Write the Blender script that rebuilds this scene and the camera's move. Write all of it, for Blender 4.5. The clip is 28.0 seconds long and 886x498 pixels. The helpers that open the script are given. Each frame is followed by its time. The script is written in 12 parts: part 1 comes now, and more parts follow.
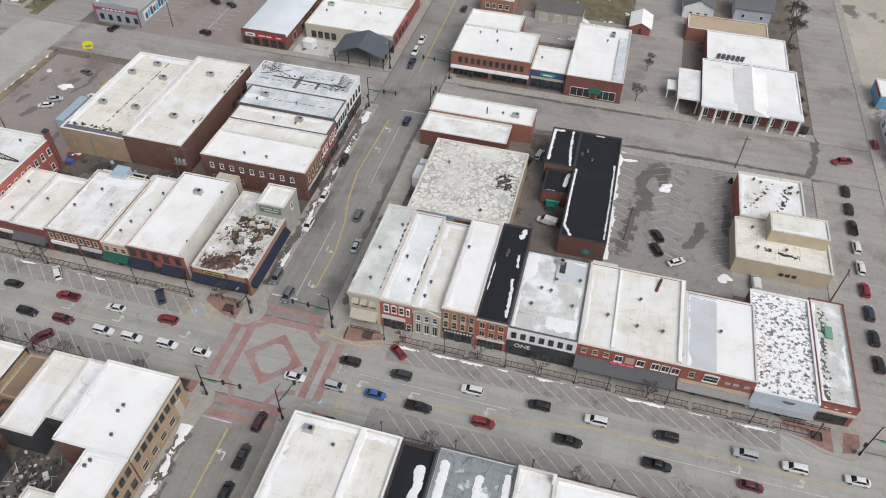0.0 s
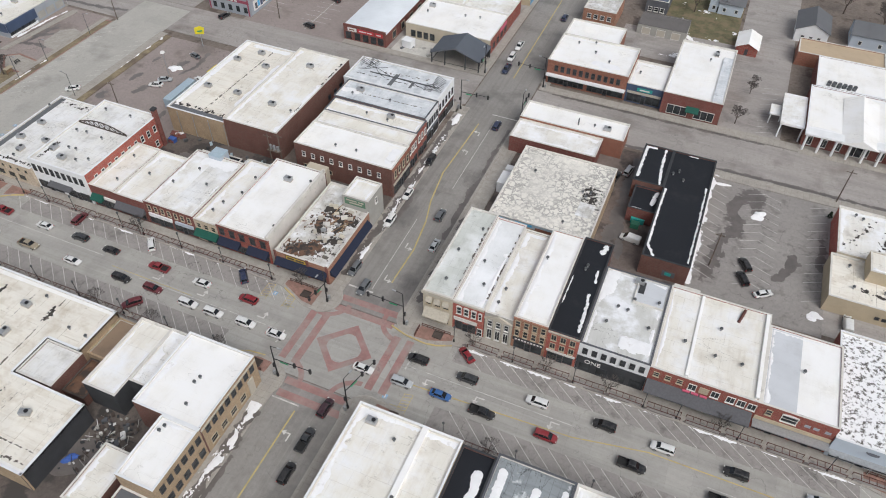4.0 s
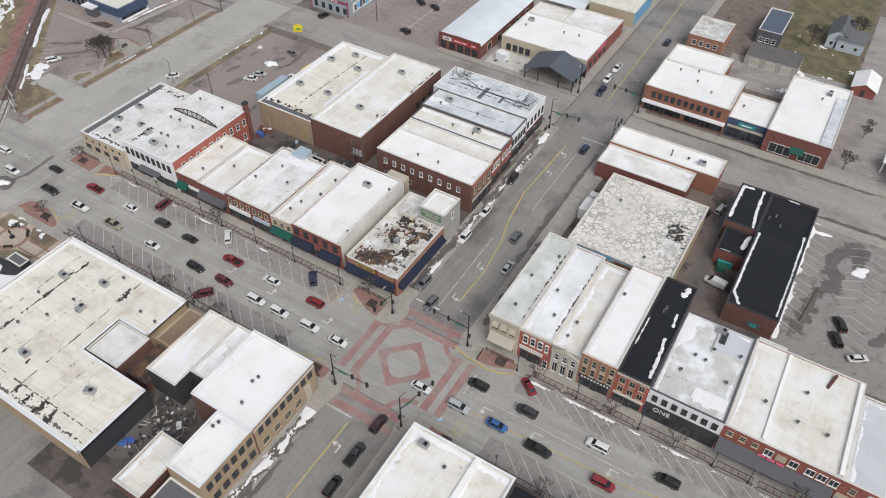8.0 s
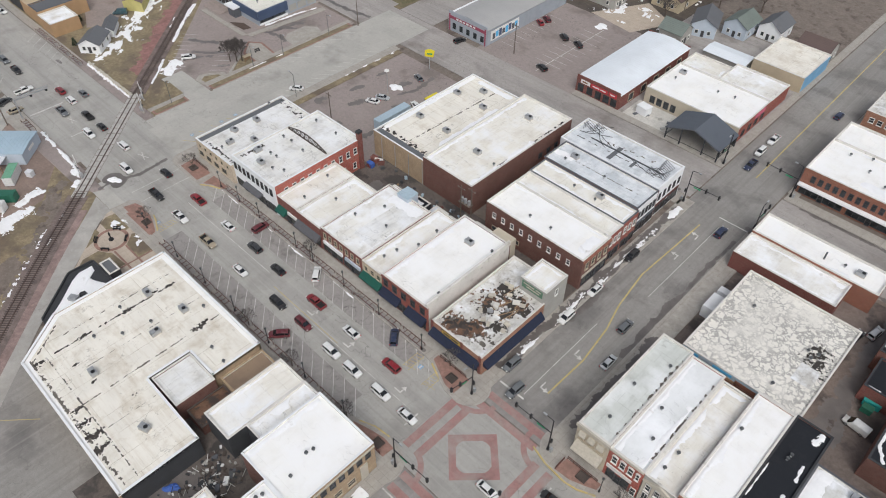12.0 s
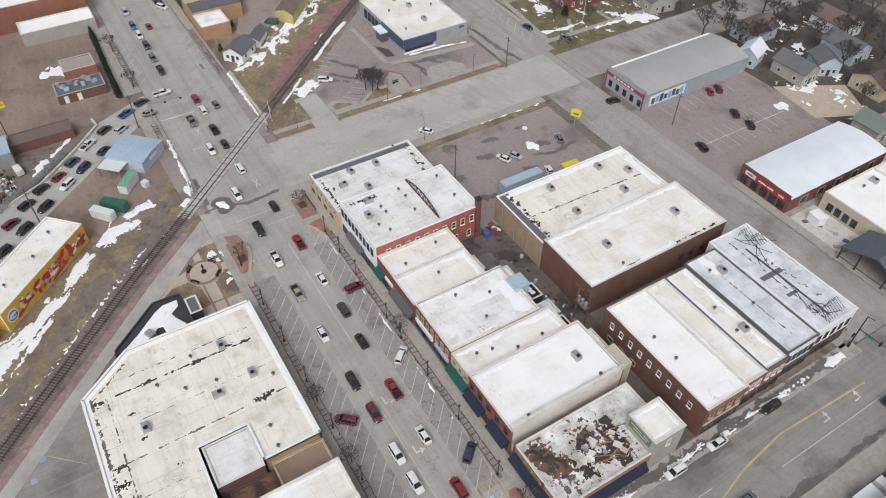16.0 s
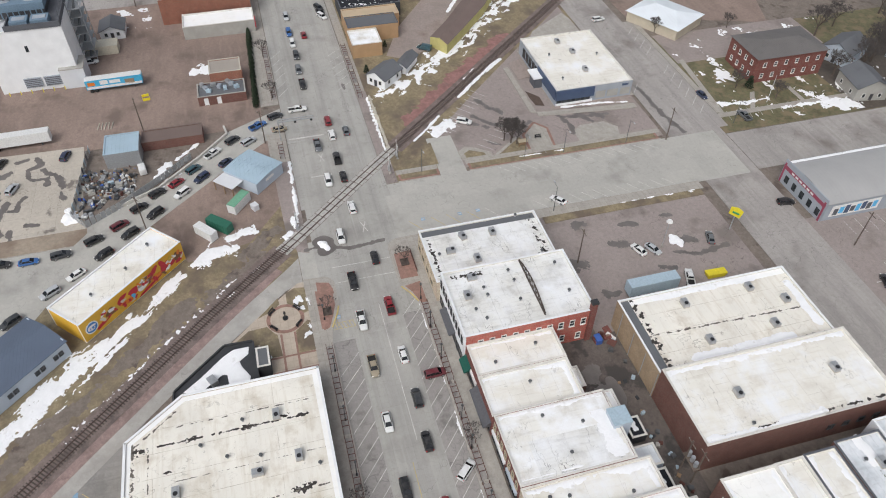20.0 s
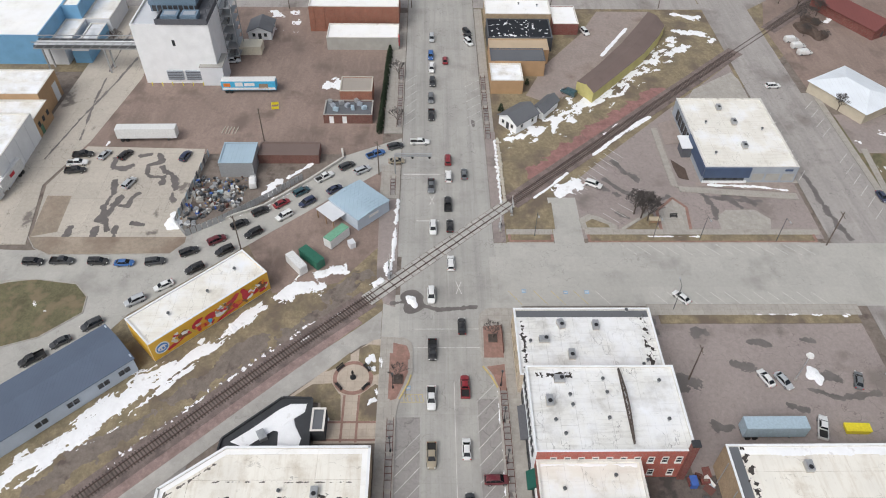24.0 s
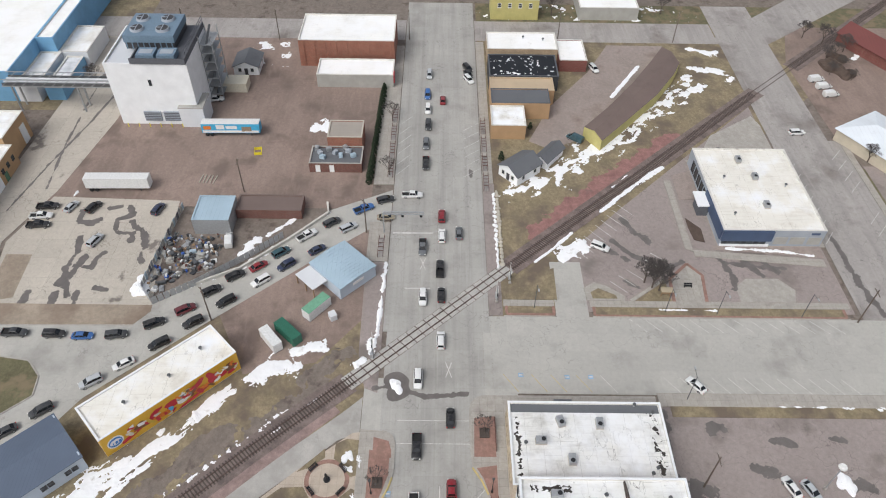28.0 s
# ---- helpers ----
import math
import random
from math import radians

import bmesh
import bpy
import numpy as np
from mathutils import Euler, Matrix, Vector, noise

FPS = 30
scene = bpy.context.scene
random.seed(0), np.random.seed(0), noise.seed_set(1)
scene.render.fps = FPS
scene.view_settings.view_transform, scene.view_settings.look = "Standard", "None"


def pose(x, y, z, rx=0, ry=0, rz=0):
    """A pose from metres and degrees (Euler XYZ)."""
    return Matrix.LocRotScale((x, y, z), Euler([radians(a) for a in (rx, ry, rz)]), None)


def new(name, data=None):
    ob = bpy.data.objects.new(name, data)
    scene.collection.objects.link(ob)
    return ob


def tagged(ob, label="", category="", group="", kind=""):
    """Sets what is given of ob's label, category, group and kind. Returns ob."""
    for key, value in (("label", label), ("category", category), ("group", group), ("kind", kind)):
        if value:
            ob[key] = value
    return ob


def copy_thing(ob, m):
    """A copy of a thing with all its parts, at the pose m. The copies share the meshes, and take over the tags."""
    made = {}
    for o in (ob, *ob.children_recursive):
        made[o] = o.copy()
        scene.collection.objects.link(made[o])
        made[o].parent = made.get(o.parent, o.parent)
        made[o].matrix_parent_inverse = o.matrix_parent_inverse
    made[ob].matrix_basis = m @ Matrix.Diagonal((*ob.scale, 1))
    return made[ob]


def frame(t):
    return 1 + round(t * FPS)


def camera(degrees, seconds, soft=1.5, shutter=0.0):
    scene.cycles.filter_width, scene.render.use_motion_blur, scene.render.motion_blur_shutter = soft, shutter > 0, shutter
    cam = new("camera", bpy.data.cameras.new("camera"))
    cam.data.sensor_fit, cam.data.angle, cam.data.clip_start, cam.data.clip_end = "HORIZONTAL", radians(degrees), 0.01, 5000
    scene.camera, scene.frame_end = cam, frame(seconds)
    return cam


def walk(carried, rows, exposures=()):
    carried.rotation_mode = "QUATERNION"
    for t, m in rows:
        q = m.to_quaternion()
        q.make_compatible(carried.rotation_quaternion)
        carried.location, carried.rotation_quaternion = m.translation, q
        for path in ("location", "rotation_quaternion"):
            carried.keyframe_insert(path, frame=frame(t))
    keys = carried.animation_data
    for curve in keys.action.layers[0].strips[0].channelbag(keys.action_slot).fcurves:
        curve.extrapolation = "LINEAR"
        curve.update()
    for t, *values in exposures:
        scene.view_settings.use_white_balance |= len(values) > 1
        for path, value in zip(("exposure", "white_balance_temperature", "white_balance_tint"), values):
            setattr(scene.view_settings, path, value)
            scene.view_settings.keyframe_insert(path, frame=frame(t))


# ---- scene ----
cam = camera(63.47, 28.0, soft=1.05)
ROWS = [
    (0, -0.00, -0.00, 120.00, 13.689, -45.881, 1.625),
    (0.5, 0.05, -0.09, 120.11, 13.996, -45.853, 1.463),
    (1, 0.14, -0.06, 120.20, 14.355, -45.841, 1.292),
    (1.5, 0.09, -0.01, 120.20, 15.094, -45.830, 1.153),
    (2, -0.17, -0.08, 120.09, 16.349, -45.795, 1.157),
    (2.5, -0.29, -0.07, 119.97, 17.753, -45.753, 1.122),
    (3, -0.31, -0.10, 120.02, 19.262, -45.737, 1.045),
    (3.5, -0.40, -0.14, 120.03, 20.816, -45.719, 0.961),
    (5.5, -0.88, 0.24, 119.52, 26.781, -45.450, 0.742),
    (6, -1.10, 0.59, 119.30, 28.011, -45.342, 0.719),
    (6.5, -1.34, 1.09, 119.12, 29.148, -45.261, 0.723),
    (7, -1.61, 1.93, 119.03, 29.994, -45.231, 0.749),
    (7.5, -2.03, 3.10, 119.02, 30.576, -45.239, 0.851),
    (8, -2.55, 4.48, 119.07, 30.821, -45.274, 0.879),
    (8.5, -3.09, 6.12, 118.98, 31.244, -45.228, 0.949),
    (9, -4.03, 7.97, 118.87, 32.184, -45.230, 1.055),
    (9.5, -5.35, 9.92, 118.79, 33.776, -45.239, 1.190),
    (10, -6.58, 12.18, 118.67, 35.280, -45.232, 1.197),
    (10.5, -7.81, 14.73, 118.62, 36.891, -45.219, 1.127),
    (11, -9.21, 17.40, 118.67, 38.874, -45.259, 1.043),
    (11.5, -10.81, 20.12, 118.71, 41.278, -45.291, 0.960),
    (12, -12.41, 22.91, 118.76, 43.700, -45.298, 0.786),
    (12.5, -13.88, 25.94, 118.59, 45.854, -45.219, 0.578),
    (14.5, -22.33, 35.99, 118.17, 52.564, -45.030, 0.539),
    (15, -24.55, 38.47, 118.28, 54.370, -45.051, 0.733),
    (15.5, -27.32, 40.61, 118.36, 56.184, -45.121, 0.760),
    (16, -29.92, 42.81, 118.47, 57.997, -45.188, 0.908),
    (16.5, -32.48, 45.03, 118.39, 59.855, -45.218, 1.045),
    (17, -34.86, 47.23, 118.29, 61.739, -45.199, 1.117),
    (17.5, -37.30, 49.46, 118.06, 63.652, -45.126, 1.135),
    (18, -39.70, 51.69, 117.82, 65.584, -45.052, 1.135),
    (18.5, -42.10, 53.95, 117.68, 67.565, -44.998, 1.127),
    (19, -44.60, 56.08, 117.62, 69.530, -44.999, 1.111),
    (19.5, -47.19, 58.07, 117.66, 71.525, -45.032, 1.110),
    (20, -49.98, 59.84, 117.70, 73.655, -45.128, 1.125),
    (20.5, -52.44, 61.57, 117.75, 75.650, -45.086, 1.137),
    (21, -55.05, 63.35, 117.79, 77.415, -45.101, 1.088),
    (21.5, -57.67, 64.92, 117.91, 79.197, -45.140, 1.061),
    (23.5, -67.58, 69.51, 118.09, 86.850, -45.354, 0.993),
    (24, -69.90, 70.14, 118.06, 88.439, -45.353, 1.121),
    (24.5, -72.15, 70.86, 118.01, 89.420, -45.335, 1.085),
    (25, -74.47, 71.77, 117.93, 89.641, -45.320, 0.962),
    (25.5, -76.95, 72.47, 117.99, 89.686, -45.375, 0.930),
    (26, -79.62, 72.96, 118.04, 89.669, -45.379, 0.917),
    (26.5, -82.41, 73.44, 118.07, 89.669, -45.373, 0.938),
    (27, -85.29, 73.88, 118.06, 89.667, -45.343, 0.923),
    (27.5, -88.23, 74.21, 118.05, 89.612, -45.327, 0.946),
    (28, -91.46, 74.33, 118.12, 89.503, -45.312, 1.038),
]
walk(cam, [(t, pose(x, y, z, 90 + pitch, 0, yaw) @ pose(0, 0, 0, 0, 0, roll)) for t, x, y, z, yaw, pitch, roll in ROWS],
     exposures=((0, 0.12), (13, 0.13), (20, 0.19), (28, 0.28)))

# ---- light: an overcast winter noon ----
SUN_ELEV, SUN_ROT = 50.0, 130.0
world = bpy.data.worlds.new("overcast_sky")
scene.world = world
world.use_nodes = True
wn, wl = world.node_tree.nodes, world.node_tree.links
wn.clear()
sky = wn.new("ShaderNodeTexSky")
sky.sky_type, sky.sun_disc = "NISHITA", False
sky.sun_elevation, sky.sun_rotation = radians(SUN_ELEV), radians(SUN_ROT)
sky.air_density, sky.dust_density, sky.ozone_density = 1.0, 4.0, 1.0
grey = wn.new("ShaderNodeHueSaturation")
grey.inputs["Saturation"].default_value = 0.42
bg = wn.new("ShaderNodeBackground")
bg.inputs["Strength"].default_value = 0.115
wo = wn.new("ShaderNodeOutputWorld")
wl.new(sky.outputs[0], grey.inputs["Color"])
wl.new(grey.outputs[0], bg.inputs["Color"])
wl.new(bg.outputs[0], wo.inputs["Surface"])
sun = new("sun", bpy.data.lights.new("sun", "SUN"))
sun.data.energy, sun.data.angle, sun.data.color = 1.1, radians(40), (0.955, 0.985, 1.0)
sun.rotation_euler = (radians(90 - SUN_ELEV), 0, radians(180 - SUN_ROT))

# ---- materials ----
MATS = {}


def node(nt, kind, **kw):
    n = nt.nodes.new(kind)
    for k, v in kw.items():
        n.inputs[k].default_value = v
    return n


def shade(c, f):
    return (min(c[0] * f, 1), min(c[1] * f, 1), min(c[2] * f, 1), 1)


def base_mat(name, rough, metal=0.0):
    m = bpy.data.materials.new(name)
    m.use_nodes = True
    nt = m.node_tree
    b = nt.nodes["Principled BSDF"]
    b.inputs["Roughness"].default_value, b.inputs["Metallic"].default_value = rough, metal
    geo = nt.nodes.new("ShaderNodeNewGeometry")
    MATS[name] = m
    return m, nt, b, geo.outputs["Position"]


def noisy(nt, pos, scale, detail=4.0, rough=0.55):
    n = node(nt, "ShaderNodeTexNoise", Scale=scale, Detail=detail, Roughness=rough)
    nt.links.new(pos, n.inputs["Vector"])
    return n.outputs["Fac"]


def ramp(nt, fac, lo, hi):
    r = nt.nodes.new("ShaderNodeMapRange")
    r.inputs["From Min"].default_value, r.inputs["From Max"].default_value = lo, hi
    nt.links.new(fac, r.inputs["Value"])
    return r.outputs["Result"]


def blend(nt, fac, a, b):
    x = nt.nodes.new("ShaderNodeMix")
    x.data_type = "RGBA"
    for sock, v in ((x.inputs[0], fac), (x.inputs[6], a), (x.inputs[7], b)):
        if isinstance(v, (tuple, float, int)):
            sock.default_value = v
        else:
            nt.links.new(v, sock)
    return x.outputs[2]


def times(nt, a, b):
    x = nt.nodes.new("ShaderNodeMath")
    x.operation = "MULTIPLY"
    for sock, v in ((x.inputs[0], a), (x.inputs[1], b)):
        if isinstance(v, (float, int)):
            sock.default_value = v
        else:
            nt.links.new(v, sock)
    return x.outputs[0]


def wander(nt, pos, scale, width, stretch=None, detail=3.0):
    """Thin wandering lines: the contour of a noise."""
    if stretch:
        far = nt.nodes.new("ShaderNodeVectorMath")
        far.operation = "MULTIPLY"
        far.inputs[1].default_value = (stretch[0], stretch[1], 1.0)
        nt.links.new(pos, far.inputs[0])
        pos = far.outputs[0]
    off = nt.nodes.new("ShaderNodeMath")
    off.operation = "SUBTRACT"
    off.inputs[1].default_value = 0.5
    nt.links.new(noisy(nt, pos, scale, detail, 0.5), off.inputs[0])
    size = nt.nodes.new("ShaderNodeMath")
    size.operation = "ABSOLUTE"
    nt.links.new(off.outputs[0], size.inputs[0])
    return ramp(nt, size.outputs[0], width, width * 0.3)


def finish(nt, b, colour, pos, bump, bscale):
    nt.links.new(colour, b.inputs["Base Color"])
    if bump:
        bp = node(nt, "ShaderNodeBump", Strength=bump, Distance=0.05)
        nt.links.new(noisy(nt, pos, bscale, 3), bp.inputs["Height"])
        nt.links.new(bp.outputs[0], b.inputs["Normal"])


def mat(name, col, rough=0.85, var=0.18, scale=0.35, fine=5.0, bump=0.25, metal=0.0, spots=None, lo=0.55, hi=0.65, sscale=0.25, cracks=0.0, ccol=(0.05, 0.05, 0.05), cscale=0.18, lanes=None, grit=0.0, lines=0.0, lscale=0.16):
    """Colour with a coarse and a fine grain, and, where told, blotches of another colour and filled cracks."""
    m, nt, b, pos = base_mat(name, rough, metal)
    c = blend(nt, ramp(nt, noisy(nt, pos, scale), 0.3, 0.7), shade(col, 1 - var), shade(col, 1 + var))
    c = blend(nt, times(nt, ramp(nt, noisy(nt, pos, fine, 2), 0.35, 0.75), 0.35), c, shade(col, 1 - 2 * var))
    if grit:
        g = noisy(nt, pos, 1.1, 8, 0.75)
        c = blend(nt, times(nt, ramp(nt, g, 0.5, 0.66), grit), c, shade(col, 0.55))
        c = blend(nt, times(nt, ramp(nt, g, 0.48, 0.36), grit * 0.8), c, shade(col, 1.4))
    if spots:
        c = blend(nt, ramp(nt, noisy(nt, pos, sscale, 6, 0.6), lo, hi), c, shade(spots, 1))
    if lanes:
        far = nt.nodes.new("ShaderNodeVectorMath")
        far.operation = "MULTIPLY"
        far.inputs[1].default_value = (lanes[0], lanes[1], 1.0)
        nt.links.new(pos, far.inputs[0])
        c = blend(nt, times(nt, ramp(nt, noisy(nt, far.outputs[0], 1.0, 5, 0.6), 0.45, 0.7), 0.55), c, shade(col, 0.66))
        c = blend(nt, times(nt, ramp(nt, noisy(nt, far.outputs[0], 2.3, 3, 0.6), 0.55, 0.75), 0.4), c, shade(col, 1.22))
    if lines:
        some = ramp(nt, noisy(nt, pos, 0.045, 3), 0.42, 0.58)
        c = blend(nt, times(nt, times(nt, wander(nt, pos, lscale, 0.0045), some), lines), c, shade(col, 0.3))
        c = blend(nt, times(nt, wander(nt, pos, lscale * 2.7, 0.006, (1.0, 0.4)), lines * 0.45), c, shade(col, 0.5))
    if cracks:
        warp = nt.nodes.new("ShaderNodeTexNoise")
        warp.inputs["Scale"].default_value = 0.4
        nt.links.new(pos, warp.inputs["Vector"])
        add = nt.nodes.new("ShaderNodeVectorMath")
        add.operation = "MULTIPLY_ADD"
        add.inputs[1].default_value = (3, 3, 3)
        nt.links.new(warp.outputs["Color"], add.inputs[0])
        nt.links.new(pos, add.inputs[2])
        v = nt.nodes.new("ShaderNodeTexVoronoi")
        v.feature = "DISTANCE_TO_EDGE"
        v.inputs["Scale"].default_value = cscale
        nt.links.new(add.outputs[0], v.inputs["Vector"])
        line = ramp(nt, v.outputs["Distance"], 0.022, 0.008)
        some = ramp(nt, noisy(nt, pos, 0.06, 2), 0.45, 0.6)
        c = blend(nt, times(nt, times(nt, line, some), cracks), c, shade(ccol, 1))
    finish(nt, b, c, pos, bump, 6.0)
    return m


def slabs(name, col, w, l, joint=0.6, **kw):
    """Cast concrete with a faint joint grid, stains and wear along the lanes."""
    m = mat(name, col, **kw)
    nt = m.node_tree
    b = nt.nodes["Principled BSDF"]
    link = b.inputs["Base Color"].links[0]
    old = link.from_socket
    geo = [n for n in nt.nodes if n.type == "NEW_GEOMETRY"][0]
    br = node(nt, "ShaderNodeTexBrick", Scale=1.0)
    br.offset = 0.0
    br.inputs["Brick Width"].default_value, br.inputs["Row Height"].default_value = w, l
    br.inputs["Mortar Size"].default_value = 0.03
    br.inputs["Color1"].default_value, br.inputs["Color2"].default_value = (1, 1, 1, 1), (0.93, 0.93, 0.93, 1)
    br.inputs["Mortar"].default_value = (joint, joint, joint, 1)
    nt.links.new(geo.outputs["Position"], br.inputs["Vector"])
    x = nt.nodes.new("ShaderNodeMix")
    x.data_type, x.blend_type = "RGBA", "MULTIPLY"
    x.inputs[0].default_value = 1.0
    nt.links.new(old, x.inputs[6])
    nt.links.new(br.outputs["Color"], x.inputs[7])
    nt.links.new(x.outputs[2], b.inputs["Base Color"])
    return m


def flat(name, col, rough=0.6, metal=0.0):
    m, nt, b, pos = base_mat(name, rough, metal)
    finish(nt, b, blend(nt, ramp(nt, noisy(nt, pos, 2.5), 0.3, 0.7), shade(col, 0.88), shade(col, 1.1)), pos, 0, 1)
    return m


def brickwork(name, col, mortar, var=0.25):
    m, nt, b, pos = base_mat(name, 0.85)
    sep = nt.nodes.new("ShaderNodeSeparateXYZ")
    nt.links.new(pos, sep.inputs[0])
    add = nt.nodes.new("ShaderNodeMath")
    nt.links.new(sep.outputs[0], add.inputs[0])
    nt.links.new(sep.outputs[1], add.inputs[1])
    com = nt.nodes.new("ShaderNodeCombineXYZ")
    nt.links.new(add.outputs[0], com.inputs[0])
    nt.links.new(sep.outputs[2], com.inputs[1])
    br = node(nt, "ShaderNodeTexBrick", Scale=1.0)
    br.inputs["Brick Width"].default_value, br.inputs["Row Height"].default_value, br.inputs["Mortar Size"].default_value = 0.22, 0.075, 0.008
    br.inputs["Color1"].default_value, br.inputs["Color2"].default_value, br.inputs["Mortar"].default_value = shade(col, 1 - var), shade(col, 1 + var), shade(mortar, 1)
    nt.links.new(com.outputs[0], br.inputs["Vector"])
    c = blend(nt, times(nt, ramp(nt, noisy(nt, pos, 0.5, 5), 0.4, 0.75), 0.45), br.outputs["Color"], shade(col, 0.55))
    finish(nt, b, c, pos, 0.3, 9.0)
    return m


def membrane(name, base, stain, amount, snow=0.0, seam=0.85, w=3.0, l=9.0, snowcol=(0.84, 0.85, 0.87), sscale=0.3, veins=0.0, soft=0.06, cross=False, scuff=0.0):
    """A flat roof's sheet: seams, ponding stains, dark specks, and melting snow where told."""
    m, nt, b, pos = base_mat(name, 0.75)
    c = blend(nt, ramp(nt, noisy(nt, pos, 0.12, 5), 0.35, 0.65), shade(base, 0.94), shade(base, 1.05))
    br = node(nt, "ShaderNodeTexBrick", Scale=1.0)
    br.offset = 0.3
    br.inputs["Brick Width"].default_value, br.inputs["Row Height"].default_value, br.inputs["Mortar Size"].default_value = l, w, 0.035
    if cross:
        sep, com = nt.nodes.new("ShaderNodeSeparateXYZ"), nt.nodes.new("ShaderNodeCombineXYZ")
        nt.links.new(pos, sep.inputs[0])
        nt.links.new(sep.outputs[1], com.inputs[0])
        nt.links.new(sep.outputs[0], com.inputs[1])
        nt.links.new(com.outputs[0], br.inputs["Vector"])
    else:
        nt.links.new(pos, br.inputs["Vector"])
    br.inputs["Color1"].default_value = br.inputs["Color2"].default_value = (0, 0, 0, 1)
    br.inputs["Mortar"].default_value = (1, 1, 1, 1)
    bw = nt.nodes.new("ShaderNodeRGBToBW")
    nt.links.new(br.outputs["Color"], bw.inputs[0])
    seams = times(nt, bw.outputs[0], ramp(nt, noisy(nt, pos, 0.3, 3), 0.3, 0.6))
    c = blend(nt, times(nt, seams, 1 - seam), c, shade(stain, 0.7))
    st = times(nt, ramp(nt, noisy(nt, pos, 0.2, 10, 0.68), 0.6 - 0.12 * amount, 0.78 - 0.08 * amount), min(0.85, 0.3 + 0.4 * amount))
    c = blend(nt, st, c, shade(stain, 1))
    c = blend(nt, times(nt, ramp(nt, noisy(nt, pos, 0.9, 8, 0.7), 0.66 - 0.03 * amount, 0.7), min(1.0, 0.55 * amount)), c, shade(stain, 0.3))
    if veins:
        warp = nt.nodes.new("ShaderNodeTexNoise")
        warp.inputs["Scale"].default_value = 0.8
        warp.inputs["Detail"].default_value = 5.0
        nt.links.new(pos, warp.inputs["Vector"])
        add = nt.nodes.new("ShaderNodeVectorMath")
        add.operation = "MULTIPLY_ADD"
        add.inputs[1].default_value = (3.0, 3.0, 3.0)
        nt.links.new(warp.outputs["Color"], add.inputs[0])
        nt.links.new(pos, add.inputs[2])
        v = nt.nodes.new("ShaderNodeTexVoronoi")
        v.feature = "DISTANCE_TO_EDGE"
        v.inputs["Scale"].default_value = 0.62
        nt.links.new(add.outputs[0], v.inputs["Vector"])
        wide = noisy(nt, pos, 0.35, 5, 0.7)
        edge = nt.nodes.new("ShaderNodeMath")
        edge.operation = "MULTIPLY_ADD"
        edge.inputs[1].default_value = -0.34
        nt.links.new(wide, edge.inputs[0])
        nt.links.new(v.outputs["Distance"], edge.inputs[2])
        c = blend(nt, times(nt, ramp(nt, edge.outputs[0], -0.03, -0.13), times(nt, ramp(nt, noisy(nt, pos, 0.075, 3, 0.6), 0.36, 0.5), veins)), c, shade(stain, 0.75))
    if scuff:
        worn = ramp(nt, noisy(nt, pos, 0.11, 4), 0.44, 0.62)
        c = blend(nt, times(nt, times(nt, wander(nt, pos, 0.3, 0.006, (1.0, 0.5) if cross else (0.5, 1.0), 4), worn), scuff), c, shade(stain, 0.4))
        c = blend(nt, times(nt, ramp(nt, noisy(nt, pos, 2.6, 7, 0.72), 0.6, 0.72), scuff * 0.5), c, shade(stain, 0.75))
        run = nt.nodes.new("ShaderNodeVectorMath")
        run.operation = "MULTIPLY"
        run.inputs[1].default_value = (0.16, 1.5, 1.0) if cross else (1.5, 0.16, 1.0)
        nt.links.new(pos, run.inputs[0])
        c = blend(nt, times(nt, ramp(nt, noisy(nt, run.outputs[0], 1.0, 4, 0.6), 0.5, 0.74), scuff * 0.55), c, shade(stain, 1.05))
    if snow:
        c = blend(nt, ramp(nt, noisy(nt, pos, sscale, 12, 0.62), 0.68 - 0.33 * snow - soft, 0.68 - 0.33 * snow + soft), c, shade(snowcol, 1))
    finish(nt, b, c, pos, 0.2, 3.0)
    return m


def glass(name, col, rough=0.12):
    m, nt, b, pos = base_mat(name, rough)
    finish(nt, b, blend(nt, ramp(nt, noisy(nt, pos, 0.7), 0.35, 0.65), shade(col, 0.6), shade(col, 1.5)), pos, 0, 1)
    b.inputs["IOR"].default_value = 1.5
    return m


def car_paint():
    m, nt, b, pos = base_mat("car_paint", 0.28)
    info = nt.nodes.new("ShaderNodeObjectInfo")
    dust = blend(nt, times(nt, ramp(nt, noisy(nt, pos, 1.5, 4), 0.4, 0.7), 0.16), info.outputs["Color"], (0.3, 0.28, 0.25, 1))
    nt.links.new(dust, b.inputs["Base Color"])
    b.inputs["Coat Weight"].default_value = 0.4
    return m


car_paint()
mat("soil", (0.2, 0.165, 0.14), grit=0.5, spots=(0.11, 0.085, 0.07), bump=0.5)
mat("dirt_yard", (0.285, 0.212, 0.178), grit=0.35, scale=0.035, var=0.24, lines=0.2, lanes=(0.05, 0.22), spots=(0.17, 0.125, 0.105), lo=0.52, hi=0.66, sscale=0.09, bump=0.4)
mat("dead_grass", (0.262, 0.212, 0.132), grit=0.6, scale=0.3, fine=3, var=0.25, spots=(0.15, 0.115, 0.085), lo=0.48, hi=0.62, sscale=0.12, bump=0.6)
mat("green_grass", (0.142, 0.13, 0.07), grit=0.6, scale=0.2, fine=4, var=0.3, spots=(0.2, 0.155, 0.095), lo=0.48, hi=0.6, bump=0.6)
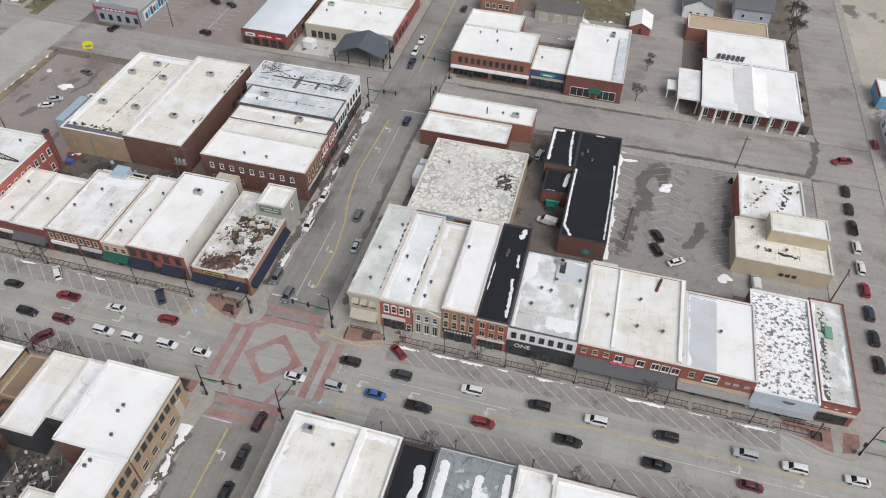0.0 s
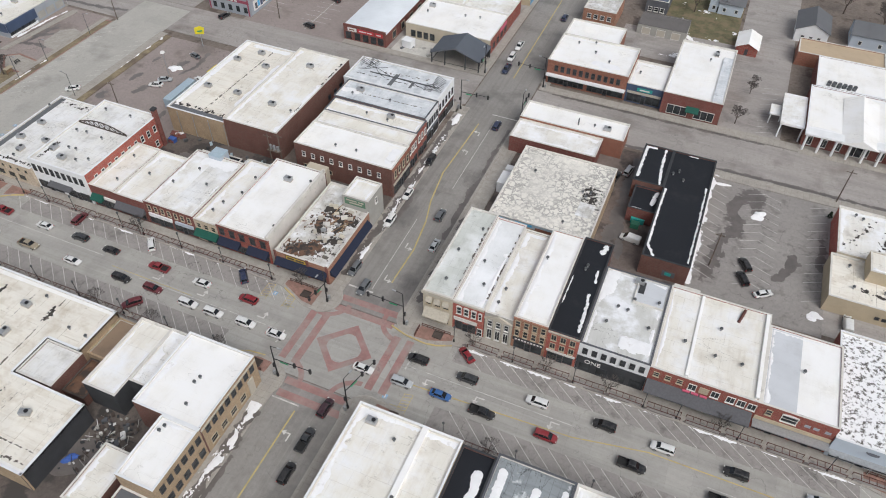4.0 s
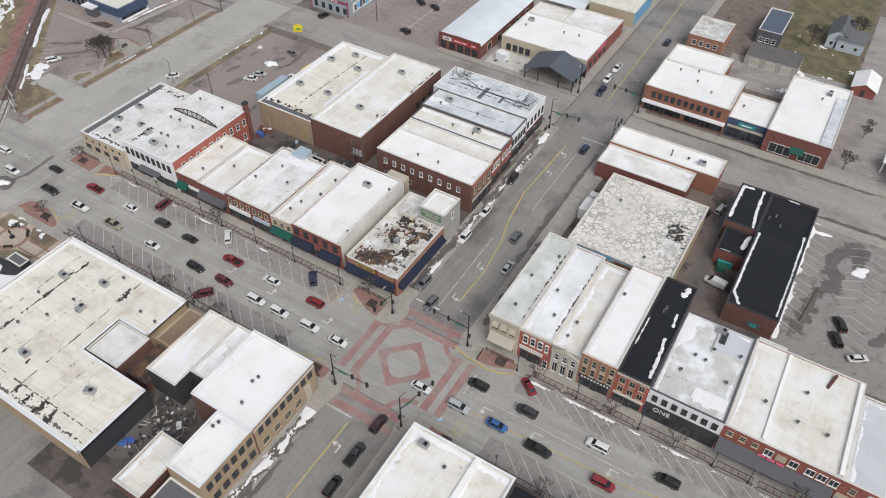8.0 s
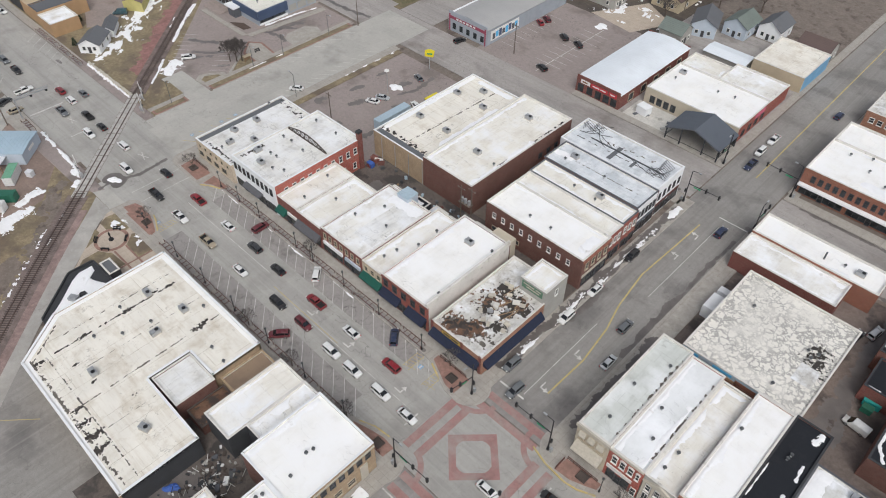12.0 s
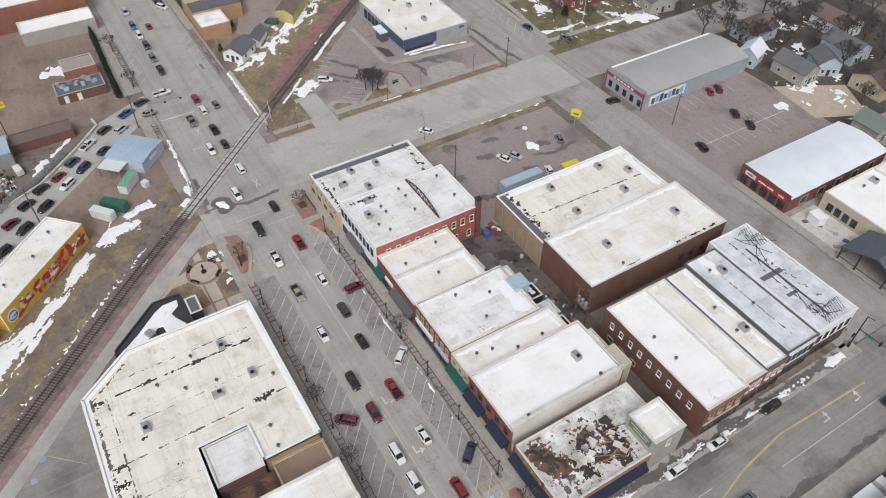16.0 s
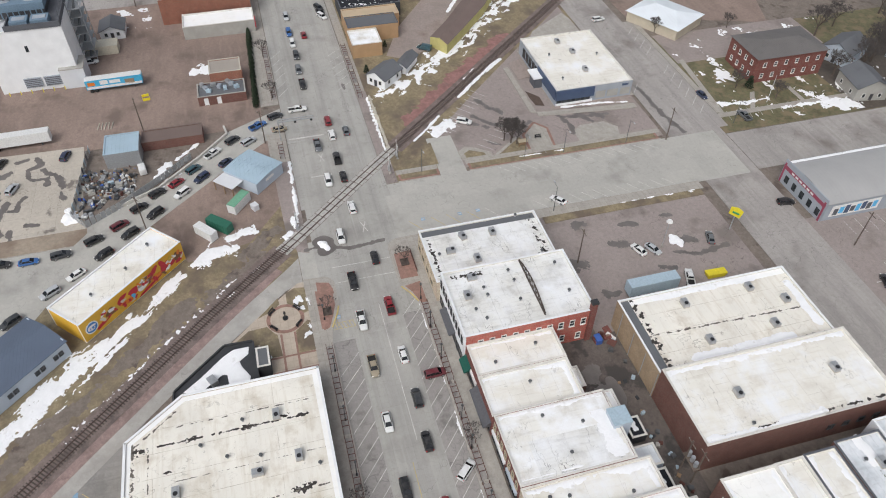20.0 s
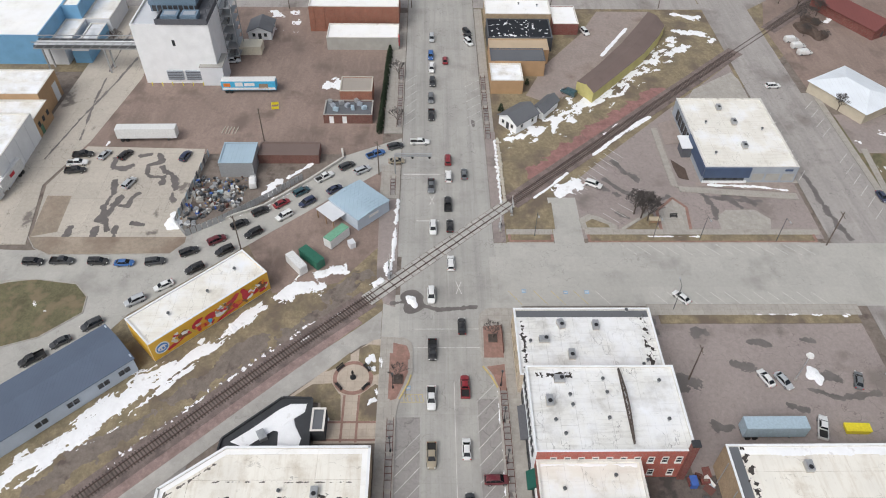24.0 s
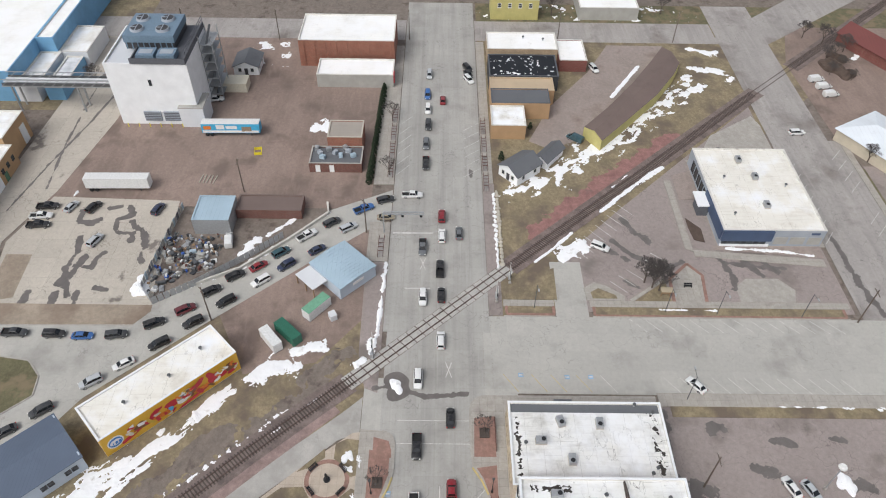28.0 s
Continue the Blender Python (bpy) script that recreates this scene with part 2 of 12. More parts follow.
for nm, ln in (("road_concrete", (0.014, 0.5)), ("street_concrete", (0.5, 0.014))):
    slabs(nm, (0.405, 0.39, 0.362) if nm == "road_concrete" else (0.45, 0.434, 0.398), 4.6, 3.7, joint=0.86 if nm == "road_concrete" else 0.94, grit=0.16, lanes=ln if nm == "road_concrete" else None, scale=0.06, var=0.08, spots=(0.27, 0.255, 0.235), lo=0.52, hi=0.78, sscale=0.1, bump=0.1, lines=0.5 if nm == "road_concrete" else 0.3)
mat("road_asphalt", (0.29, 0.274, 0.256), grit=0.25, lanes=(0.75, 0.012), scale=0.05, var=0.14, spots=(0.15, 0.14, 0.135), lo=0.5, hi=0.7, sscale=0.09, cracks=0.12, cscale=0.3, bump=0.2, lines=0.3)
mat("old_asphalt", (0.37, 0.342, 0.322), grit=0.25, lanes=(0.03, 0.4), scale=0.05, var=0.12, spots=(0.19, 0.165, 0.15), lo=0.52, hi=0.7, sscale=0.07, cracks=0.18, cscale=0.3, bump=0.2, lines=0.45)
mat("lot_asphalt", (0.315, 0.266, 0.248), grit=0.3, scale=0.06, var=0.12, spots=(0.2, 0.17, 0.155), lo=0.55, hi=0.66, sscale=0.07, cracks=0.14, cscale=0.28, bump=0.2, lines=0.5)
mat("parking_asphalt", (0.31, 0.288, 0.272), grit=0.28, scale=0.08, var=0.12, spots=(0.17, 0.16, 0.15), lo=0.55, hi=0.7, cracks=0.3, bump=0.2, lines=0.75)
mat("alley_mud", (0.185, 0.148, 0.13), grit=0.5, scale=0.1, var=0.25, spots=(0.075, 0.063, 0.057), lo=0.5, hi=0.6, sscale=0.12, bump=0.4)
mat("alley_dirt", (0.128, 0.107, 0.095), grit=0.5, scale=0.1, var=0.25, spots=(0.06, 0.053, 0.05), lo=0.5, hi=0.56, sscale=0.14, bump=0.4)
slabs("lot_concrete", (0.5, 0.452, 0.388), 6.0, 6.0, joint=0.72, grit=0.22, scale=0.06, var=0.12, spots=(0.2, 0.175, 0.155), lo=0.6, hi=0.64, sscale=0.07, bump=0.1, lines=0.55)
slabs("pavement_concrete", (0.40, 0.37, 0.33), 1.5, 1.5, joint=0.74, grit=0.25, scale=0.25, var=0.12, spots=(0.28, 0.25, 0.22), lo=0.55, hi=0.75, bump=0.12)
mat("tan_dirt", (0.33, 0.27, 0.21), grit=0.4, scale=0.12, var=0.2, spots=(0.22, 0.165, 0.125), lo=0.46, hi=0.66, sscale=0.1, bump=0.4)
mat("kerb_concrete", (0.39, 0.362, 0.325), grit=0.3, scale=0.4, var=0.15)
mat("brick_paver", (0.31, 0.18, 0.145), grit=0.5, scale=0.5, var=0.18, spots=(0.24, 0.15, 0.12), lo=0.5, hi=0.7, sscale=0.6)
mat("red_crossing", (0.35, 0.195, 0.18), grit=0.3, scale=0.3, var=0.15, spots=(0.34, 0.285, 0.26), lo=0.42, hi=0.7, sscale=0.22, lines=0.3)
mat("panel_concrete", (0.44, 0.425, 0.395), grit=0.4, var=0.15, lines=0.4)
mat("leaf_litter", (0.12, 0.098, 0.08), grit=0.6, scale=0.15, var=0.3, spots=(0.07, 0.058, 0.05), lo=0.45, hi=0.6, sscale=0.15, bump=0.6)
mat("pale_concrete", (0.56, 0.54, 0.5), grit=0.35, var=0.12, lines=0.4)
mat("paint_white", (0.62, 0.60, 0.57), spots=(0.36, 0.34, 0.32), lo=0.5, hi=0.66, sscale=0.9)
mat("paint_yellow", (0.54, 0.42, 0.17), spots=(0.36, 0.32, 0.25), lo=0.52, hi=0.72, sscale=0.9)
mat("paint_blue", (0.25, 0.4, 0.55), spots=(0.3, 0.32, 0.35), lo=0.5, hi=0.66, sscale=0.9)
mat("ballast", (0.2, 0.155, 0.14), grit=0.6, scale=0.3, fine=6, var=0.3, spots=(0.12, 0.095, 0.085), bump=0.9)
mat("pink_ballast", (0.3, 0.215, 0.195), grit=0.5, scale=0.3, fine=6, var=0.25, spots=(0.2, 0.14, 0.125), bump=0.9)
slabs("tan_concrete", (0.5, 0.42, 0.34), 1.5, 1.5, joint=0.8, grit=0.15, scale=0.25, var=0.1, spots=(0.38, 0.31, 0.25), lo=0.55, hi=0.75, bump=0.12)
mat("lane_concrete", (0.42, 0.4, 0.37), grit=0.15, lanes=(0.25, 0.25), scale=0.08, var=0.1, spots=(0.33, 0.31, 0.285), lo=0.5, hi=0.7, sscale=0.1, bump=0.1, lines=0.3)
mat("red_ballast", (0.3, 0.155, 0.14), grit=0.45, scale=0.4, fine=6, var=0.25, spots=(0.2, 0.12, 0.11), bump=0.9)
mat("sleeper_wood", (0.09, 0.07, 0.06), var=0.3)
mat("rail_steel", (0.14, 0.10, 0.085), rough=0.5, metal=0.5)
mat("wet_patch", (0.155, 0.138, 0.129), rough=0.35, var=0.2, bump=0.05)
mat("snow", (0.88, 0.88, 0.89), rough=0.6, var=0.05, scale=0.5, spots=(0.6, 0.58, 0.56), lo=0.6, hi=0.75, sscale=0.5, bump=0.5)
# roofs
membrane("roof_cream", (0.80, 0.77, 0.70), (0.50, 0.44, 0.36), 0.65, seam=0.5, snow=0.3, soft=0.12, sscale=0.12, scuff=0.55)
membrane("roof_cream_stained", (0.80, 0.765, 0.69), (0.48, 0.40, 0.29), 0.85, seam=0.2, w=4.7, l=30, cross=True, scuff=0.6)
membrane("roof_white", (0.875, 0.86, 0.83), (0.62, 0.60, 0.55), 0.5, seam=0.7, snow=0.55, soft=0.12, sscale=0.15, snowcol=(0.9, 0.895, 0.89), scuff=0.4)
membrane("roof_cool_white", (0.71, 0.725, 0.72), (0.5, 0.51, 0.51), 0.6, snow=0.42, soft=0.16, sscale=0.1, snowcol=(0.9, 0.91, 0.93), scuff=0.5)
membrane("roof_snowy", (0.78, 0.76, 0.71), (0.43, 0.39, 0.34), 0.85, snow=0.5, soft=0.11, sscale=0.16, snowcol=(0.89, 0.9, 0.92), scuff=0.6)
membrane("roof_greyish", (0.60, 0.60, 0.575), (0.34, 0.33, 0.305), 0.75, snow=0.34, soft=0.07, sscale=0.2, scuff=0.6)
membrane("roof_green_grey", (0.62, 0.64, 0.605), (0.4, 0.41, 0.38), 0.7, snow=0.3, soft=0.15, sscale=0.12, seam=0.5, scuff=0.7)
membrane("roof_slushy", (0.575, 0.61, 0.64), (0.3, 0.315, 0.33), 0.9, snow=0.34, soft=0.2, sscale=0.3, seam=0.25, w=1.15, l=28, scuff=0.8)
membrane("roof_lightgrey", (0.60, 0.62, 0.65), (0.42, 0.42, 0.43), 0.5)
membrane("roof_sand", (0.5, 0.39, 0.27), (0.36, 0.28, 0.2), 0.6)
membrane("roof_black", (0.011, 0.013, 0.018), (0.03, 0.031, 0.036), 0.5, seam=0.6)
MATS["roof_black"].node_tree.nodes["Principled BSDF"].inputs["Roughness"].default_value = 0.92
membrane("roof_dark_grey", (0.13, 0.135, 0.145), (0.07, 0.07, 0.075), 0.4)
membrane("roof_apartment", (0.145, 0.135, 0.13), (0.09, 0.085, 0.08), 0.5, w=0.5, l=40, seam=0.6)
membrane("roof_gravel", (0.36, 0.32, 0.28), (0.25, 0.22, 0.19), 0.6)
membrane("roof_brown", (0.17, 0.125, 0.11), (0.1, 0.075, 0.065), 0.5)
membrane("roof_blue_metal", (0.36, 0.47, 0.55), (0.3, 0.38, 0.44), 0.4, w=1.0, l=20, seam=0.6)
membrane("roof_steel_blue", (0.1, 0.128, 0.18), (0.07, 0.09, 0.13), 0.4, w=0.6, l=30, seam=0.7)
membrane("roof_tin_white", (0.72, 0.76, 0.80), (0.56, 0.58, 0.6), 0.3, w=1.0, l=30, seam=0.7)
membrane("roof_tin_grey", (0.38, 0.375, 0.37), (0.34, 0.335, 0.33), 0.4, w=1.0, l=30, seam=0.7)
membrane("roof_ash", (0.6, 0.585, 0.55), (0.2, 0.17, 0.145), 0.95, snow=0.3, sscale=0.35, soft=0.12, scuff=0.9)
membrane("roof_specked", (0.745, 0.735, 0.7), (0.36, 0.34, 0.31), 0.95, snow=0.36, soft=0.14, sscale=0.14, seam=0.35, scuff=0.9)
membrane("roof_earth", (0.27, 0.195, 0.135), (0.17, 0.12, 0.09), 0.8)
membrane("roof_mottled", (0.13, 0.12, 0.11), (0.04, 0.04, 0.04), 0.6, snow=0.7, soft=0.05, sscale=1.3, snowcol=(0.89, 0.89, 0.9))
membrane("roof_wet_grey", (0.27, 0.295, 0.31), (0.1, 0.105, 0.11), 0.8, snow=0.12, soft=0.05, sscale=0.3, seam=0.2, w=1.4, l=30, cross=True, scuff=0.9)
membrane("roof_cracked", (0.77, 0.74, 0.68), (0.45, 0.43, 0.40), 0.5, veins=0.85, scuff=0.5)
mat("roof_mould", (0.055, 0.047, 0.042), var=0.3, rough=0.95)
mat("roof_soot", (0.16, 0.14, 0.12), var=0.35, rough=0.95)
flat("plant_blue", (0.15, 0.22, 0.29), 0.6)
mat("gravel_lot", (0.33, 0.272, 0.245), grit=0.35, scale=0.1, var=0.15, spots=(0.22, 0.17, 0.15), lo=0.52, hi=0.66, sscale=0.1, bump=0.5, lines=0.3)
mat("mulch", (0.1, 0.07, 0.055), grit=0.4, bump=0.8)
membrane("roof_maple", (0.115, 0.08, 0.072), (0.08, 0.06, 0.055), 0.4, w=0.5, l=40, seam=0.6)
membrane("roof_moss", (0.17, 0.2, 0.18), (0.1, 0.11, 0.1), 0.5, w=0.5, l=40, seam=0.6)
membrane("roof_maroon", (0.16, 0.05, 0.045), (0.1, 0.04, 0.035), 0.4, w=0.8, l=30, seam=0.6)
mat("roof_ochre", (0.69, 0.62, 0.5), grit=0.3, var=0.15, scale=0.8)
membrane("roof_slate", (0.095, 0.108, 0.13), (0.05, 0.055, 0.065), 0.4, w=0.6, l=30)
mat("bare_deck", (0.17, 0.095, 0.06), grit=0.5, var=0.3, scale=0.6, spots=(0.06, 0.045, 0.04), lo=0.5, hi=0.58, sscale=0.5)
# walls
brickwork("brick_red", (0.3, 0.07, 0.054), (0.3, 0.2, 0.16))
brickwork("brick_bright", (0.42, 0.10, 0.075), (0.36, 0.22, 0.18))
brickwork("brick_brown", (0.17, 0.075, 0.06), (0.18, 0.12, 0.1))
brickwork("brick_orange", (0.35, 0.165, 0.11), (0.4, 0.28, 0.2))
brickwork("brick_dark_red", (0.195, 0.058, 0.05), (0.22, 0.14, 0.11))
brickwork("brick_tan", (0.42, 0.31, 0.2), (0.38, 0.3, 0.22))
brickwork("brick_cream", (0.55, 0.46, 0.36), (0.5, 0.43, 0.34))
brickwork("brick_rust", (0.3, 0.118, 0.08), (0.28, 0.17, 0.12))
mat("stucco_cream", (0.52, 0.46, 0.36), var=0.1)
mat("stucco_tan", (0.5, 0.42, 0.3), var=0.1)
mat("stone_grey", (0.38, 0.37, 0.34), var=0.12)
mat("coping_pale", (0.68, 0.655, 0.61), var=0.1, spots=(0.45, 0.42, 0.38), lo=0.58, hi=0.7, sscale=0.5)
mat("stone_trim", (0.5, 0.46, 0.39), var=0.1)
mat("white_paint", (0.8, 0.81, 0.82), var=0.06)
mat("grey_paint", (0.34, 0.37, 0.41), var=0.08)
mat("pale_blue_paint", (0.47, 0.53, 0.6), var=0.06)
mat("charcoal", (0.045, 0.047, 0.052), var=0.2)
mat("slate_paint", (0.11, 0.115, 0.13), var=0.15)
mat("metal_panel", (0.66, 0.67, 0.69), rough=0.5, var=0.05)
mat("blue_panel", (0.17, 0.37, 0.57), rough=0.6, var=0.1)
mat("navy_panel", (0.06, 0.09, 0.16), rough=0.6, var=0.1)
mat("orange_render", (0.42, 0.27, 0.15), var=0.1)
mat("yellow_render", (0.5, 0.45, 0.18), var=0.12)
mat("mural_yellow", (0.72, 0.42, 0.045), var=0.08, rough=0.6)
flat("navy_canvas", (0.014, 0.02, 0.045), 0.8)
flat("green_canvas", (0.008, 0.085, 0.062), 0.8)
flat("beige_canvas", (0.46, 0.42, 0.35), 0.8)
flat("grey_canvas", (0.1, 0.1, 0.11), 0.8)
flat("red_sign", (0.5, 0.03, 0.045))
flat("white_sign", (0.75, 0.74, 0.72))
flat("yellow_sign", (0.75, 0.62, 0.03))
flat("gold_sign", (0.6, 0.4, 0.06))
flat("blue_sign", (0.05, 0.2, 0.5))
flat("skyblue_sign", (0.1, 0.45, 0.75))
flat("green_sign", (0.03, 0.3, 0.14))
flat("teal_sign", (0.03, 0.33, 0.3))
flat("pink_sign", (0.6, 0.12, 0.2))
flat("maroon_sign", (0.3, 0.06, 0.1))
flat("orange_sign", (0.7, 0.2, 0.03))
flat("brown_sign", (0.2, 0.09, 0.04))
flat("frame_white", (0.7, 0.69, 0.66))
flat("frame_dark", (0.05, 0.05, 0.055))
flat("frame_tan", (0.45, 0.38, 0.28))
flat("frame_green", (0.1, 0.2, 0.13))
flat("black_metal", (0.03, 0.03, 0.033), 0.45, 0.3)
flat("rust_metal", (0.125, 0.05, 0.04), 0.7, 0.2)
flat("galvanised", (0.42, 0.43, 0.44), 0.5, 0.5)
flat("dark_metal", (0.12, 0.125, 0.13), 0.55, 0.4)
flat("rubber", (0.02, 0.02, 0.02), 0.9)
flat("wheel_alloy", (0.4, 0.4, 0.41), 0.4, 0.6)
flat("lamp_glass", (0.75, 0.75, 0.72), 0.3)
flat("tail_red", (0.4, 0.02, 0.02), 0.3)
flat("pole_wood", (0.14, 0.11, 0.09), 0.9)
flat("plank_wood", (0.3, 0.2, 0.12), 0.9)
flat("container_green", (0.025, 0.13, 0.085), 0.6)
flat("container_mint", (0.16, 0.36, 0.24), 0.6)
flat("trailer_white", (0.68, 0.68, 0.67), 0.55)
flat("trailer_blue", (0.38, 0.48, 0.55), 0.55)
flat("trailer_cyan", (0.06, 0.4, 0.65), 0.5)
flat("cream_box", (0.62, 0.57, 0.46), 0.6)
flat("plastic_blue", (0.05, 0.12, 0.4), 0.6)
flat("bark", (0.11, 0.085, 0.07), 0.95)
flat("twig", (0.095, 0.083, 0.078), 0.95)
flat("conifer", (0.03, 0.045, 0.022), 0.95)
flat("leather_tan", (0.3, 0.22, 0.15), 0.9)
glass("window_glass", (0.05, 0.055, 0.06))
glass("shop_glass", (0.035, 0.04, 0.045))
glass("car_glass", (0.012, 0.014, 0.017), 0.08)
COLOURS = dict(black=(0.012, 0.012, 0.014), darkgrey=(0.035, 0.038, 0.042), grey=(0.13, 0.14, 0.15), silver=(0.45, 0.47, 0.49), white=(0.74, 0.74, 0.73), red=(0.24, 0.012, 0.02),
               maroon=(0.12, 0.012, 0.02), blue=(0.03, 0.12, 0.34), navy=(0.018, 0.03, 0.075), teal=(0.03, 0.08, 0.1), tan=(0.33, 0.28, 0.2), plum=(0.04, 0.012, 0.02), yellow=(0.7, 0.5, 0.02))

# ---- mesh kit ----
class M:
    """Vertices and faces of one part, gathered piece by piece."""

    def __init__(self):
        self.v, self.f = [], []

    def add(self, verts, faces):
        n = len(self.v)
        self.v += [tuple(p) for p in verts]
        self.f += [tuple(i + n for i in f) for f in faces]
        return self

    def box(self, x0, x1, y0, y1, z0, z1):
        return self.add([(x0, y0, z0), (x1, y0, z0), (x1, y1, z0), (x0, y1, z0), (x0, y0, z1), (x1, y0, z1), (x1, y1, z1), (x0, y1, z1)],
                        [(3, 2, 1, 0), (4, 5, 6, 7), (0, 1, 5, 4), (1, 2, 6, 5), (2, 3, 7, 6), (3, 0, 4, 7)])

    def prism(self, pts, z0, z1):
        n = len(pts)
        area = sum(pts[i][0] * pts[(i + 1) % n][1] - pts[(i + 1) % n][0] * pts[i][1] for i in range(n))
        if area < 0:
            pts = pts[::-1]
        top = z1 if hasattr(z1, "__len__") else [z1] * n
        return self.add([(x, y, z0) for x, y in pts] + [(p[0], p[1], z) for p, z in zip(pts, top)],
                        [tuple(range(n))[::-1], tuple(range(n, 2 * n))] + [(i, (i + 1) % n, n + (i + 1) % n, n + i) for i in range(n)])

    def cyl(self, x, y, z0, z1, r, n=10, r2=None):
        r2 = r if r2 is None else r2
        ring = [(math.cos(2 * math.pi * i / n), math.sin(2 * math.pi * i / n)) for i in range(n)]
        return self.add([(x + r * c, y + r * s, z0) for c, s in ring] + [(x + r2 * c, y + r2 * s, z1) for c, s in ring],
                        [tuple(range(n))[::-1], tuple(range(n, 2 * n))] + [(i, (i + 1) % n, n + (i + 1) % n, n + i) for i in range(n)])

    def tube(self, p, q, r, n=6, r2=None):
        p, q = Vector(p), Vector(q)
        d = (q - p).normalized()
        a = d.cross(Vector((0, 0, 1)) if abs(d.z) < 0.9 else Vector((1, 0, 0))).normalized()
        b = d.cross(a)
        r2 = r if r2 is None else r2
        ring = [a * math.cos(2 * math.pi * i / n) + b * math.sin(2 * math.pi * i / n) for i in range(n)]
        return self.add([p + w * r for w in ring] + [q + w * r2 for w in ring],
                        [tuple(range(n)), tuple(range(n, 2 * n))[::-1]] + [(i, n + i, n + (i + 1) % n, (i + 1) % n) for i in range(n)])

    def turned(self, degrees, x=0.0, y=0.0, z=0.0):
        c, s = math.cos(radians(degrees)), math.sin(radians(degrees))
        self.v = [(x + c * p[0] - s * p[1], y + s * p[0] + c * p[1], z + p[2]) for p in self.v]
        return self

    def mesh(self, name, material):
        me = bpy.data.meshes.new(name)
        me.from_pydata(self.v, [], self.f)
        me.materials.append(MATS[material])
        return me


ROOT = {}


def thing(name, x, y, z=0.0, label="", category="", group="", kind="", turn=0.0):
    ob = new(name)
    ob.location, ob.rotation_euler = (x, y, z), (0, 0, radians(turn))
    ob.empty_display_size = 0.3
    ROOT[ob] = (x, y, z)
    return tagged(ob, label, category, group, kind)


def part(name, m, material, parent, label=""):
    """One mesh under a thing or a part; m lies in the thing's own frame."""
    ob = new(name, m.mesh(name, material) if isinstance(m, M) else m)
    ob.parent = parent
    if label:
        ob["label"] = label
    return ob


def solid(name, m, material, label="", category="", group="", kind="", at=(0, 0, 0), turn=0.0):
    """A thing that is one mesh."""
    ob = new(name, m.mesh(name, material) if isinstance(m, M) else m)
    ob.location, ob.rotation_euler = at, (0, 0, radians(turn))
    return tagged(ob, label, category, group, kind)


def arc(x, y, r, a0, a1, n=8):
    return [(x + r * math.cos(radians(a0 + (a1 - a0) * i / n)), y + r * math.sin(radians(a0 + (a1 - a0) * i / n))) for i in range(n + 1)]


def blob(x, y, rx, ry, turn=0.0, n=26, rough=0.35, seed=0):
    """An uneven outline round a middle."""
    rnd = random.Random(seed)
    ph = [rnd.uniform(0, 6.3) for _ in range(5)]
    am = [rough * rnd.uniform(0.3, 1.0) / (k + 1) for k in range(5)]
    out = []
    for i in range(n):
        a = 2 * math.pi * i / n
        f = 1 + sum(am[k] * math.sin((k + 2) * a + ph[k]) for k in range(5))
        u, w = rx * f * math.cos(a), ry * f * math.sin(a)
        c, s = math.cos(radians(turn)), math.sin(radians(turn))
        out.append((x + c * u - s * w, y + s * u + c * w))
    return out


def heap(pts, z, h, seed=0):
    """A low snow heap over an outline: rings that rise inwards, uneven on top."""
    rnd = random.Random(seed)
    cx, cy = sum(p[0] for p in pts) / len(pts), sum(p[1] for p in pts) / len(pts)
    m, n, rings = M(), len(pts), ((1.0, 0.0), (0.93, 0.55), (0.7, 0.85), (0.35, 1.0))
    vs = [(cx + (x - cx) * f, cy + (y - cy) * f, z + h * g * (rnd.uniform(0.75, 1.15) if g else 1)) for f, g in rings for x, y in pts] + [(cx, cy, z + h)]
    fs = [(k * n + i, k * n + (i + 1) % n, (k + 1) * n + (i + 1) % n, (k + 1) * n + i) for k in range(3) for i in range(n)]
    fs += [(3 * n + i, 3 * n + (i + 1) % n, 4 * n) for i in range(n)]
    return m.add(vs, fs)


